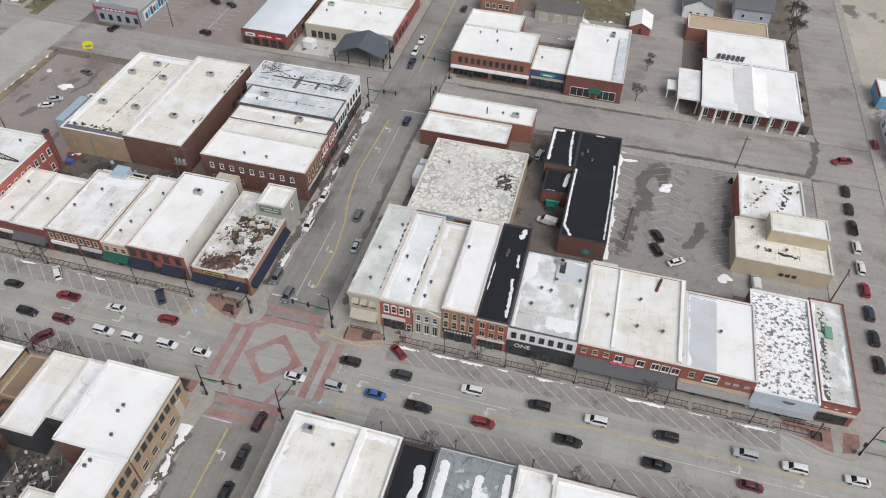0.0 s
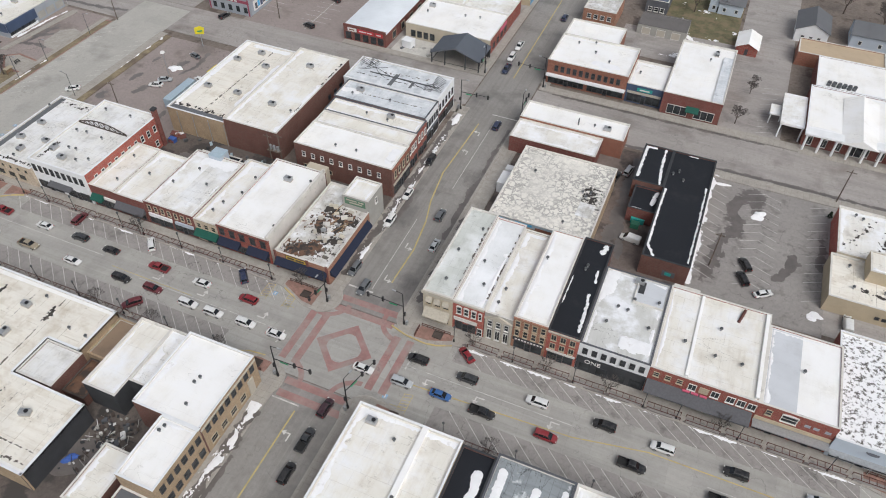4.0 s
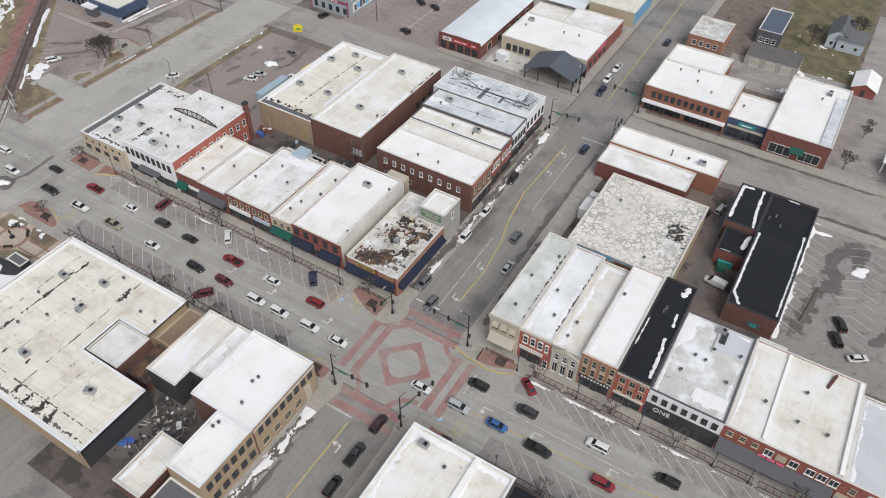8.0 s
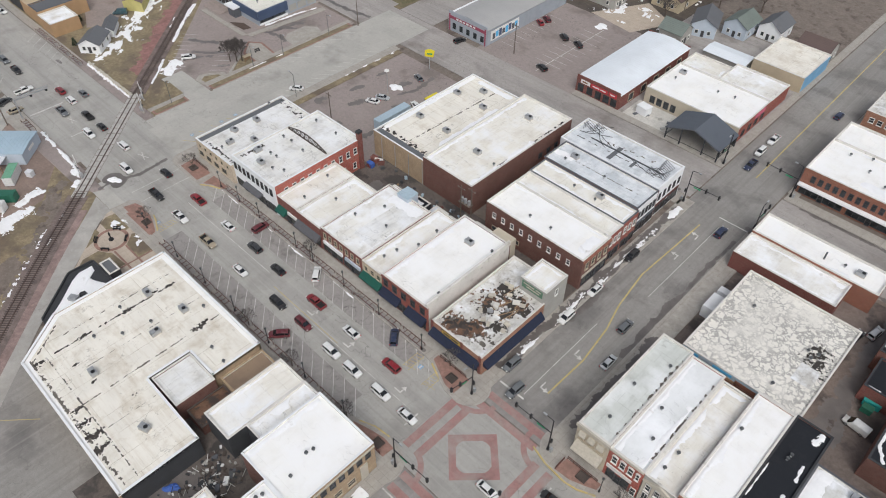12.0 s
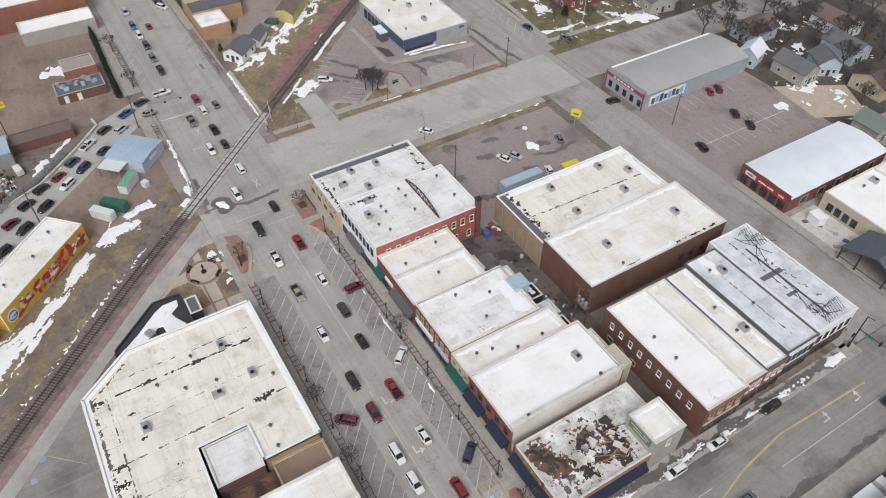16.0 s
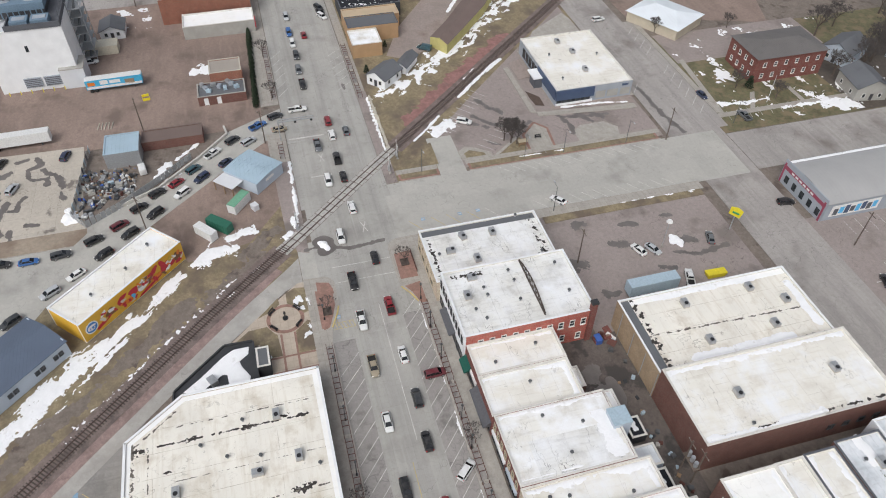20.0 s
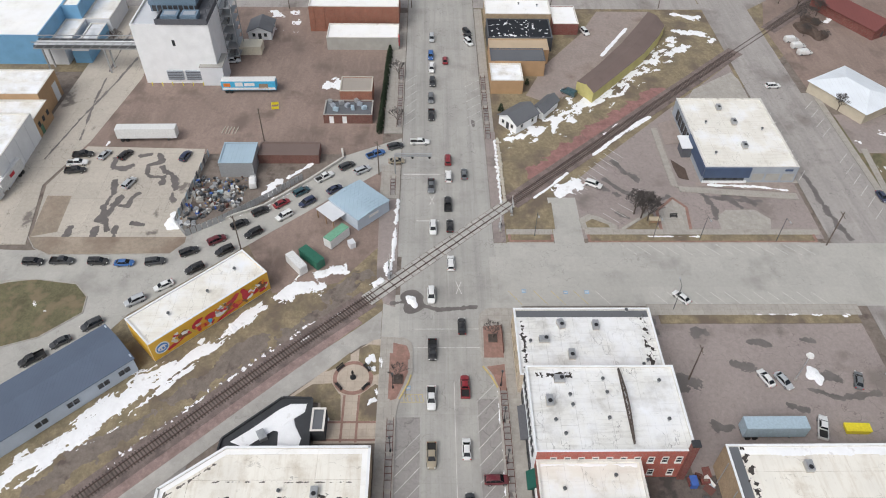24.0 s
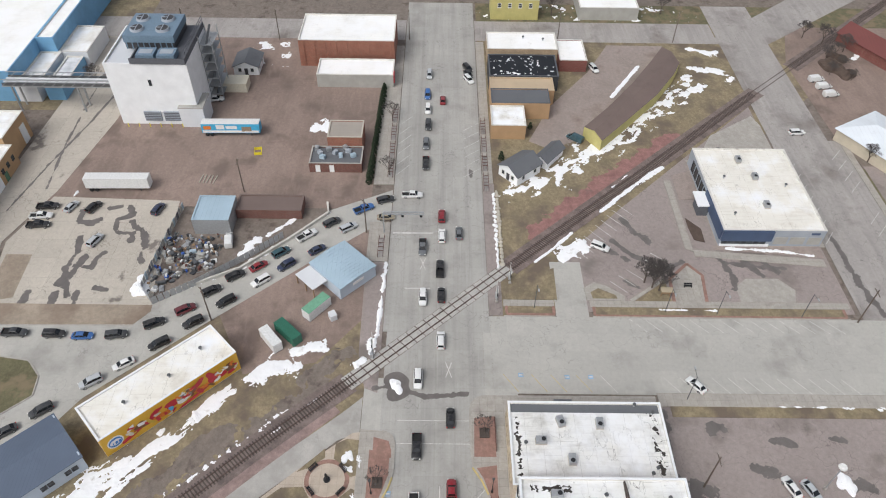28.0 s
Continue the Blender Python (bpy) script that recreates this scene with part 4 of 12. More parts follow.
for q in ((-33, 85.7, 46, 87.5), (-146, 85.5, -74, 87.7), (-136, 60.4, -66, 62.1), (-30, 60.6, 118, 62.1), (-44.8, 93, -41.4, 145), (-63.4, 93, -60.8, 160), (-63.5, 22, -60.8, 55)):
    slab_strip(*q)
kerb(NE[1:-4])
NW = [(-63.6, 164), (-60.4, 164), (-60.4, 92)] + arc(-63.4, 84.2, 4.2, 45, -80, 8) + [(-66.5, 80.4), (-69, 81.6), (-72.5, 83.2), (-75, 83.6), (-148.5, 83.6), (-151, 82.6), (-153.5, 81.0), (-157, 80.6), (-165, 80.6)] + arc(-165.6, 83.6, 2.9, 270, 180, 6) + [(-168.6, 116.5), (-163.6, 116.5), (-163.6, 87.4), (-147, 88), (-63.6, 88)]
pavement(NW)
kerb(NW[1:-4])
SW = [(-63.7, 20), (-60.4, 20), (-60.4, 56)] + arc(-64.0, 61.2, 4.3, -30, 85, 8) + [(-67, 65.8), (-70, 65.4), (-73, 64.2), (-76, 63.8), (-142.5, 63.7), (-146, 64.3), (-149.5, 65.9), (-152.5, 66.7), (-157.5, 66.7)] + arc(-158, 64.0, 2.7, 90, 175, 6) + [(-161, 60.2), (-63.7, 60.2)]
pavement(SW)
kerb(SW[1:-2])
SE = [(-41.2, 20), (-45.6, 20), (-45.6, 56)] + arc(-41.8, 61.2, 4.4, 210, 95, 8) + [(-38, 65.2), (-34, 64.2), (-31, 63.7), (120, 63.7), (120, 60.2), (-41.2, 60.2)]
pavement(SE)
kerb(SE[1:-3])
# other pavements
for pts in (rect(-45, 181, 61, 184.2), rect(-112, 181.4, -62.4, 184), rect(-130, 160.4, -63, 164.9), rect(9, 160.8, 58.6, 164), rect(-169.6, 117, -166.6, 163),
            rect(-62.4, 184, -64.8, 300), rect(-45.4, 184.2, -42.6, 300), rect(75.5, 84, 78, 300), rect(-303, 85.4, -232, 88), rect(-300, 57.6, -231, 62.7), rect(-217, 57.8, -204, 62.7)):
    pavement(pts)
pavement(rect(-242.6, 139.7, -210.4, 165.0), label="concrete apron round the bank")
sheet("ground_bed", [(-210.4, 138.4), (-209.2, 138.4), (-206.6, 163.4), (-210.4, 163.4)], 0.09, "gravel_lot", "gravel bed along the bank front", "planting bed")
pavement(rect(-252, 184.05, -195.6, 185.8), label="concrete walk along the back street")
# planted strips and walks between the wide street and the bank's lot
for x0, y0, x1, y1 in ((-191.2, 108.2, -189.1, 161.4), (-191.2, 89.4, -189.3, 98.8)):
    sheet("ground_lawn", rect(x0, y0, x1, y1), 0.1, "dead_grass", "narrow dead-grass strip between street and walk", "grass")
    kerb([(x1 + 0.3, y0 - 0.4), (x1 + 0.3, y1 + 0.4)], 0.6, 0.12, "brick_paver", "red brick edging of the planted strip")
    for y in (y0 - 0.35, y1 + 0.35):
        kerb([(x0, y), (x1, y)], 0.6, 0.12, "brick_paver", "red brick edging of the planted strip")
pavement(rect(-193.0, 107.2, -191.25, 163.5))
pavement(rect(-193.0, 88.4, -191.25, 99.4))
kerb([(-188.5, 107.4), (-188.5, 162.4)], 0.22)
kerb([(-188.5, 88.4), (-188.5, 99.4)], 0.22)
sheet("ground_lawn", [(-193.2, 89.2), (-193.2, 100.2), (-202.6, 100.4), (-201.4, 97.4), (-195.4, 90.8)], 0.1, "dead_grass", "small lawn beside the level crossing", "grass")
pavement([(-193.1, 106.8), (-196.6, 106.4), (-198.4, 108.8), (-197.4, 111.4), (-194.4, 115.2), (-193.1, 115)], label="concrete rim of a parking island")
sheet("ground_lawn", [(-193.6, 108), (-195.4, 107.8), (-196.6, 109.6), (-194.6, 113.2), (-193.6, 113.4)], 0.16, "dead_grass", "small planted parking island", "grass")
sheet("ground_lawn", [(-193.1, 117.2), (-199.0, 124.9), (-193.1, 125.2)], 0.05, "dead_grass", "triangle of dead grass under the tree", "grass")
kerb([(-193.2, 116.4), (-199.6, 124.8)], 0.7, 0.08, label="pale concrete path edge")
sheet("ground_patch", [(-197.6, 140.4), (-200.1, 143.3), (-200.2, 150.6), (-196.8, 153.4), (-193.2, 152.3), (-193.2, 140.3)], -0.036, "kerb_concrete", "pale concrete pad in the bank's lot", "pavement")
pavement([(-234, 132.0), (-209.4, 131.9), (-208.4, 133.6), (-234, 133.7)], label="pale concrete walk beside the bank")
pavement([(-208.9, 133.7), (-206.9, 133.6), (-203.9, 163), (-206.2, 163)], label="pale concrete walk in front of the bank")
sheet("ground_bed", [(-219.8, 134.2), (-216.4, 134.2), (-212.2, 134.6), (-211.4, 137), (-216, 137.2)], 0.17, "mulch", "dark mulch bed beside the bank", "planting bed")
sheet("ground_bed", [(-236, 134.4), (-226.4, 134.4), (-227, 139.5), (-238, 139.5)], 0.17, "gravel_lot", "gravel bed with stones beside the bank", "planting bed")
sheet("ground_lot", [(-250.2, 98.6), (-266.9, 106), (-285.8, 119.6), (-302.2, 128), (-302.2, 146), (-288, 140.6), (-272, 130), (-259.8, 121.4), (-251.4, 113), (-246.6, 104)], -0.052, "gravel_lot", "pinkish gravel yard before the curved shed", "yard")
sheet("ground_lawn", rect(-167.0, 119, -164.3, 162), 0.12, "dead_grass", "weedy strip along the car park", "grass")
sheet("ground_lawn", [(-176, -22.4), (-177, -16), (-175.6, -7), (-172, -3.6), (-167.5, -3), (-161, -9.8), (-158, -18), (-160, -30), (-172, -32)], 0.13, "green_grass", "green turning-island lawn", "grass")
kerb([(-176, -32), (-177, -16), (-175.6, -7), (-172, -3.6), (-167.5, -3), (-161, -9.8), (-158, -18)])

# ---- markings ----
def mark(pts, material="paint_white", z=0.0, name="road_marking", label="worn painted road marking"):
    return solid(name, M().prism(pts, z + 0.007, z + 0.016), material, label, "road marking", kind="structure")


def line(x0, y0, x1, y1, w=0.14, material="paint_white", z=0.0):
    d = Vector((x1 - x0, y1 - y0)).normalized() * w / 2
    return mark([(x0 - d.y, y0 + d.x), (x0 + d.y, y0 - d.x), (x1 + d.y, y1 - d.x), (x1 - d.y, y1 + d.x)], material, z)


def arrow(x, y, turn, left=True, z=0.0):
    s = 1 if left else -1
    m = M().prism([(-1.3, -0.14), (0.5, -0.14), (0.5, 0.14), (-1.3, 0.14)], 0.008, 0.018)
    m.prism([(0.22, s * 0.14), (0.5, s * 0.14), (0.5, s * 0.9), (0.22, s * 0.9)], 0.008, 0.018).prism([(-0.3, s * 0.9), (1.0, s * 0.9), (0.36, s * 1.8)], 0.008, 0.018)
    solid("road_marking", m, "paint_white", "white painted turn arrow", "road marking", kind="structure", at=(x, y, z), turn=turn)


# lane lines: left-turn lane in the middle of the main street
for x0, x1 in ((-150, -68), (-38, 57)):
    line(x0, 75.0, x0 + 34, 75.0, 0.12, "paint_white")
    line(x1 - 36, 72.6, x1, 72.6, 0.12, "paint_white")
for a, b in (((-37, 71.2), (-4, 72.6)), ((-4, 72.6), (10, 75.2)), ((10, 75.2), (57, 75.2))):
    line(*a, *b, 0.24, "paint_yellow")
for x, y, tn in ((-33.5, 73.5, 180), (-23, 73.7, 180), (-8, 74.2, 180), (38, 73.2, 0), (49, 73.5, 0), (-72.5, 73.9, 0), (-88, 73.9, 0), (-100, 74, 0)):
    arrow(x, y, tn)
# angled stalls
for i in range(24):
    x = -30 + 3.3 * i
    if x < 47:
        line(x, 83.5, x + 5.2, 79.6, 0.11)
    x = -27 + 3.3 * i
    if x < 60:
        line(x, 68.6, x + 5.2, 64.0, 0.11)
for i in range(24):
    x = -74 - 3.3 * i
    if x > -150:
        line(x, 83.4, x + 4.6, 79.2, 0.11)
    x = -79 - 3.3 * i
    if x > -141:
        line(x, 68.4, x + 5.0, 64.0, 0.11)
for i in range(14):
    line(-188.0, 115 + 3.2 * i, -184.6, 118.2 + 3.2 * i, 0.11)
for x in (-200.9, -205.3, -209.6, -214, -218.4, -222.8, -234.5, -239, -243.4, -247.8):
    line(x, 183.0, x + 4.2, 179.3, 0.12)
for i in range(7):
    line(-211.4 - 4.4 * i, 165.7, -215.4 - 4.4 * i, 168.7, 0.12)
for i in range(12):
    line(-169.5, 122 + 3.2 * i, -173.2, 119.2 + 3.2 * i, 0.11)
for i in range(6):
    line(-238 - 4 * i, 84.9, -234.6 - 4 * i, 80.8, 0.11)
    line(-235 - 4.4 * i, 63.2, -239 - 4.4 * i, 66.4, 0.11)
for i in range(12):
    line(22.5, 126 + 3 * i, 26.6, 124.2 + 3 * i, 0.1, z=-0.045)
    line(22.5, 126 + 3 * i, 18.6, 124.2 + 3 * i, 0.1, z=-0.045)
    line(37.6, 127 + 3 * i, 33.4, 125 + 3 * i, 0.1, z=-0.045)
    line(9.4, 126 + 3 * i, 13.6, 124 + 3 * i, 0.1, z=-0.045)
for i in range(9):
    line(-147 + 0.0, 190 + 3.2 * i, -142, 190 + 3.2 * i, 0.1, z=-0.045)
    line(-132.4, 190 + 3.2 * i, -122.6, 190 + 3.2 * i, 0.1, z=-0.045)
line(-127.5, 184, -127.5, 220, 0.22, z=-0.045)
for k in range(5):
    line(-122.6 + 0.8 * k, 12.2 - 0.8 * k + 1.6, -124.4 + 0.8 * k, 10.6 - 0.8 * k + 1.6, 0.12, "paint_yellow", -0.054)
for x, y in ((-121.0, 15.8), (-117.3, 13.8)):
    mark(rect(x - 0.5, y - 0.5, x + 0.5, y + 0.5), "paint_blue", -0.054)
line(-116, 22.4, -121, 17, 0.14, "paint_yellow", -0.054)
for i in range(9):
    line(21.5, 187 + 3.0 * i, 17.0, 185.5 + 3.0 * i, 0.1, z=-0.045)
for i in range(9):
    line(-209.6 - 1.85 * i, 105.4 + 1.65 * i, -205.8 - 1.85 * i, 108.6 + 1.65 * i, 0.12, z=-0.045)
for i in range(6):
    line(-198.8 - 1.8 * i, 112.7 + 2.15 * i, -195.5 - 1.9 * i, 116.0 + 2.15 * i, 0.12, z=-0.045)
for i in range(9):
    line(-191.5, 183 + 3.4 * i, -196, 184 + 3.4 * i, 0.1, z=-0.06)
# disabled bays, hatched in yellow
for x, y, s in ((-70.5, 80.6, 1), (-76.5, 81.2, 1), (-36.5, 67.2, -1), (-147, 67.2, -1)):
    for k in range(5):
        line(x + 0.45 * k * s, y - 1.6, x + 0.45 * k * s + 0.9, y - 1.6, 0.1, "paint_yellow")
    line(x, y - 2.6, x, y + 1.8, 0.1, "paint_yellow")
    line(x + 1.7, y - 2.6, x + 1.7, y + 1.8, 0.1, "paint_yellow")
    for k in range(6):
        line(x, y - 2.2 + 0.75 * k, x + 1.7, y - 1.8 + 0.75 * k, 0.1, "paint_yellow")
for x, y in ((-73.6, 80.9), (-39.8, 66.8), (-148.5, 66), (-173.5, 90.9), (-173.1, 100.0), (-173.2, 104.7)):
    mark(rect(x - 0.5, y - 0.5, x + 0.5, y + 0.5), "paint_blue")
    mark(rect(x - 0.12, y - 0.38, x + 0.12, y + 0.38), "paint_white", 0.012)
# yellow lines of the side street
for p, q in zip([(-51.5, 93.9), (-51.3, 105.2), (-52.6, 115.2), (-54.5, 122.5), (-56.0, 133.8)], [(-51.3, 105.2), (-52.6, 115.2), (-54.5, 122.5), (-56.0, 133.8), (-55.2, 157.7)]):
    line(*p, *q, 0.34, "paint_yellow", 0.004)
line(-53.9, 184, -55.5, 300, 0.3, "paint_yellow")
line(-54.2, 20, -54.2, 57, 0.3, "paint_yellow")
line(-54.7, 90.5, -54.9, 115, 0.14, z=0.004)
line(-51.3, 129, -51.4, 160, 0.14, z=0.004)
for y, left in ((94.4, True), (105.4, True), (144.4, True), (153.6, True)):
    arrow(-53.4, y, 270 if y < 120 else 90, left, 0.004)
arrow(-52.4, 52, 90)
line(-60, 89.6, -54, 89.6, 0.4)
line(-60, 58.2, -54, 58.2, 0.0 + 0.3)
line(-66.3, 69.5, -66.3, 73, 0.3)
line(-38.9, 74, -38.9, 79, 0.3)
line(-45.6, 163.5, -53.2, 163.5, 0.3)
line(-163.0, 67, -163.0, 82, 0.14)
line(-158.2, 67, -158.2, 80.5, 0.14)
line(-112, 73.2, -90, 73.0, 0.12, "paint_yellow")
line(-213.5, 63.5, -213.5, 73, 0.5)
line(-196, 67, -196, 72.5, 0.4)
for x, y in ((-203.5, 70.8), (-174.5, 76.6)):
    line(x - 1.8, y - 0.6, x + 1.8, y + 0.6, 0.16)
    line(x - 1.8, y + 0.6, x + 1.8, y - 0.6, 0.16)
for y in (88, 93.6, 97.4, 102.4, 107.2):
    line(-169.6, y + 2.2, -173.6, y - 0.6, 0.11, "paint_yellow" if y < 104 else "paint_white")
# red crossing with a diamond in the middle
CX, CY = -52.7, 73.8
for w in (0, 1):
    for p, q in (((-60.0, 66.8), (-60.0, 80.8)), ((-43.9, 66.8), (-43.9, 80.8))):
        s = -1 if p[0] < CX else 1
        off = s * (0.2 + 3.0 * w)
        mark(rect(p[0] + off - 0.8, p[1], p[0] + off + 0.8, q[1]), "red_crossing", 0.004, "crossing", "faded red stamped crosswalk band")
    for y in (82.8, 62.6):
        s = -1 if y < CY else 1
        off = s * (0.1 + 3.0 * w)
        mark(rect(-59.6, y + off - 0.8, -45.8, y + off + 0.8), "red_crossing", 0.005, "crossing", "faded red stamped crosswalk band")
for k in range(4):
    a, b = radians(90 * k), radians(90 * k + 90)
    at = lambda r, w: Vector((CX + r * math.cos(w), CY + r * math.sin(w)))
    near_a, near_b = at(4.5, a).lerp(at(4.5, b), 0.2), at(4.5, a).lerp(at(4.5, b), 0.8)
    mark([tuple(q) for q in (at(6.4, a), at(6.4, b), at(3.75, b), near_b, near_a, at(3.75, a))], "red_crossing", 0.004, "crossing", "faded red stamped diamond in the junction")
for x, y, r, a0 in ((-45.0, 62.4, 5.6, 92), (-43.6, 84.6, 5.4, 172), (-61.6, 62.4, 5.4, -8), (-61.6, 85.0, 5.4, 262)):
    ring = arc(x, y, r, a0, a0 + 90, 8)
    mark(ring + arc(x, y, r - 1.1, a0 + 90, a0, 8), "red_crossing", 0.013, "crossing", "faded red stamped band round the corner")

# ---- shop row east of the junction, north side ----
h = house_box("shop_building", "cream-trimmed corner shop building with pale roof", -41.0, 87.7, -34.35, 115, 9.15, "brick_dark_red", "roof_green_grey", 0.25, {"s": "stucco_cream", "w": "stucco_cream"})
wall_piece(h, "s", -41.2, -34.3, 8.3, 9.15, 0.35, "stone_trim", "cornice")
for i in range(3):
    window(h, "s", -39.6 + 1.9 * i, 5.2, 1.1, 2.2, "sash", "frame_tan", "window_glass")
    awning(h, "s", -40.3 + 1.9 * i, -38.9 + 1.9 * i, 6.4, 7.6, 0.7, "beige_canvas", "small beige canvas awning")
awning(h, "s", -40.6, -34.9, 2.5, 4.2, 1.6, "beige_canvas", "wide beige canvas awning")
shopfront(h, "s", -40.6, -34.8, 2.6, None, "frame_tan")
row_of(h, "w", 90, 113, 8, 5.4, 0.95, 1.9, frame_mat="frame_tan")
h = house_box("shop_building", "bright red brick shop building with arched white window hoods", -34.3, 87.7, -27.45, 114.6, 8.8, "brick_bright", "roof_cool_white", 0.2, {"e": "coping_pale", "w": "coping_pale"})
for i, a in enumerate((-32.9, -31.3, -29.7)):
    window(h, "s", a, 5.4, 0.85, 1.9, "hood", "frame_white")
window(h, "s", -28.3, 5.4, 0.5, 1.7, "hood", "frame_white")
wall_piece(h, "s", -34.2, -27.5, 8.35, 8.78, 0.22, "stone_trim", "cornice")
wall_piece(h, "s", -34.0, -28.9, 3.1, 4.1, 0.14, "frame_white", "sign_band")
shopfront(h, "s", -34.0, -28.9, 2.9, None, "frame_dark")
window(h, "s", -28.2, 0.2, 0.9, 2.2, "sash", "frame_white", "shop_glass", "door")
h = house_box("shop_building", "grey stone building with pediment and tall windows", -27.4, 87.9, -21.45, 114, 8.3, "stone_grey", "roof_cream", 0.2)
part("pediment", M().add([(-3.0, -13.45, 6.9), (3.0, -13.45, 6.9), (0, -13.45, 8.3), (-3.0, -13.05, 6.9), (3.0, -13.05, 6.9), (0, -13.05, 8.3)], [(0, 1, 2), (5, 4, 3), (0, 3, 4, 1), (1, 4, 5, 2), (2, 5, 3, 0)]), "stone_trim", h)
for i in range(4):
    wall_piece(h, "s", -27.2 + 1.75 * i, -26.8 + 1.75 * i, 0.1, 6.8, 0.3, "stone_trim", "pilaster")
for i in range(3):
    window(h, "s", -26.15 + 1.75 * i, 4.5, 0.8, 1.6, "sash", "frame_white")
    window(h, "s", -26.15 + 1.75 * i, 0.6, 0.9, 2.8, "cross", "frame_white", "shop_glass")
h = house_box("shop_building", "orange brick three-storey shop building with stone lintels", -21.4, 88, -14.35, 115, 9.7, "brick_orange", "roof_white", 0.2)
for i in range(4):
    a = -20.4 + 1.75 * i
    window(h, "s", a, 7.0, 0.8, 1.7, "hood", "frame_tan")
    window(h, "s", a, 4.2, 0.8, 1.8, "hood", "frame_tan")
wall_piece(h, "s", -21.3, -14.4, 9.2, 9.7, 0.3, "brick_orange", "cornice")
wall_piece(h, "s", -21.1, -14.7, 2.9, 3.7, 0.25, "charcoal", "sign_board", "dark sign board")
for i in range(9):
    wall_piece(h, "s", -20.6 + 0.66 * i, -20.2 + 0.66 * i, 3.1, 3.5, 0.29, "white_sign", "sign_mark", "white sign bar", 0.25)
shopfront(h, "s", -21.1, -14.6, 2.7, None)
h = house_box("shop_building", "narrow red brick shop with black roof and cream lintels", -14.3, 88, -7.85, 116, 9.1, "brick_bright", "roof_black", 0.2, {"e": "brick_brown", "n": "brick_brown"}, coping="charcoal")
for i in range(3):
    a = -12.9 + 1.9 * i
    window(h, "s", a, 6.5, 0.95, 1.5, "cross", "frame_tan")
    window(h, "s", a, 3.9, 0.95, 1.5, "cross", "frame_tan")
wall_piece(h, "s", -14.2, -7.9, 8.6, 9.0, 0.25, "stone_trim", "cornice")
wall_piece(h, "s", -14.0, -8.1, 2.8, 3.3, 0.2, "frame_white", "sign_band")
shopfront(h, "s", -14.0, -8.1, 2.7, None)
h = house_box("shop_building", "white painted shop with black ground floor and letter sign", -7.8, 88, 5.95, 110, 8.35, "stone_grey", "roof_greyish", 0.25, {"s": "white_paint"}, coping="slate_paint")
row_of(h, "s", -7.4, 5.6, 7, 5.6, 0.85, 1.5, frame_mat="frame_dark")
wall_piece(h, "s", -7.75, 5.9, 0.1, 4.6, 0.16, "charcoal", "shop_fascia", "black ground-floor fascia")
for a in (-5.9, -2.4, 1.1, 4.2):
    wall_piece(h, "s", a - 1.1, a + 1.1, 0.5, 2.6, 0.2, "shop_glass", "shop_window", "dark shop window", 0.16)
part("roof_well", M().box(0.4, 6.2, 3.6, 10.4, 8.1, 8.13), "roof_lightgrey", h, "sunken grey roof bay behind a low kerb")
part("well_kerb", M().box(0.2, 0.4, 3.4, 10.5, 8.1, 8.6).box(0.4, 6.4, 3.4, 3.6, 8.1, 8.6), "coping_pale", h)
part("hatch", M().box(0.7, 1.9, 6.4, 9.6, 8.13, 8.35), "charcoal", h, "dark open roof hatch")
txt = bpy.data.curves.new("sign_letters", "FONT")
txt.body, txt.size, txt.extrude, txt.align_x = "ONE", 1.55, 0.04, "CENTER"
txt.materials.append(MATS["white_sign"])
sg = new("sign_letters", txt)
sg.parent, sg.location, sg.rotation_euler = h, (-3.6, -11.0 - 0.24, 3.0), (radians(90), 0, 0)
sg["label"] = "white letters on black fascia"
h = house_box("shop_building", "long red brick shop building with grey canopy", 6.0, 88, 25.95, 110.4, 8.1, "brick_red", "roof_cream", 0.2)
for a in (7.4, 9.6, 11.8):
    window(h, "s", a, 6.0, 0.9, 1.1, "sash", "frame_tan")
for a in (14.2, 18.4, 21.2, 23.1, 25.0):
    window(h, "s", a, 5.4, 1.3, 1.6, "cross", "frame_white")
wall_piece(h, "s", 15.5, 17.2, 5.3, 7.0, 0.08, "frame_tan", "boarded_window", "boarded-up window")
awning(h, "s", 6.1, 25.6, 3.0, 4.6, 2.4, "grey_canvas", "long dark grey metal canopy")
for a in (12.8, 14.4, 16.0):
    wall_piece(h, "s", a, a + 1.3, 4.7, 4.95, 0.5, "pink_sign", "sign_mark", "red sign bar", 0.1)
shopfront(h, "s", 6.2, 15.8, 2.7, None)
shopfront(h, "s", 16, 25.8, 2.7, None)
part("rust_flue", M().tube((4.0, 6.6, 7.9), (4.9, 10.0, 8.4), 0.3, 10), "rust_metal", h, "rusty red duct lying on the roof")
part("rear_box", M().box(-9.6, -4.2, 11.2, 12.9, 0, 7.2), "coping_pale", h, "pale rear extension")
part("roof_step", M().box(-3.7, -3.1, -10.5, 10.6, 7.9, 8.3), "roof_white", h, "raised white roof seam")
part("roof_step", M().box(9.0, 9.66, -10.5, 10.6, 7.9, 8.5), "roof_white", h, "white party-wall cap")
h = house_box("shop_building", "deep red brick shop with arched window and grey roof strip", 26.0, 88, 39.6, 107.6, 8.1, "brick_red", "roof_white", 0.2)
part("roof_strip", M().box(-6.3, -0.6, -9.3, 9.3, 7.9, 7.92), "roof_lightgrey", h, "grey gravel roof strip")
window(h, "s", 28.0, 5.6, 0.9, 1.4, "sash", "frame_tan")
window(h, "s", 31.6, 5.3, 2.6, 1.7, "hood", "frame_white")
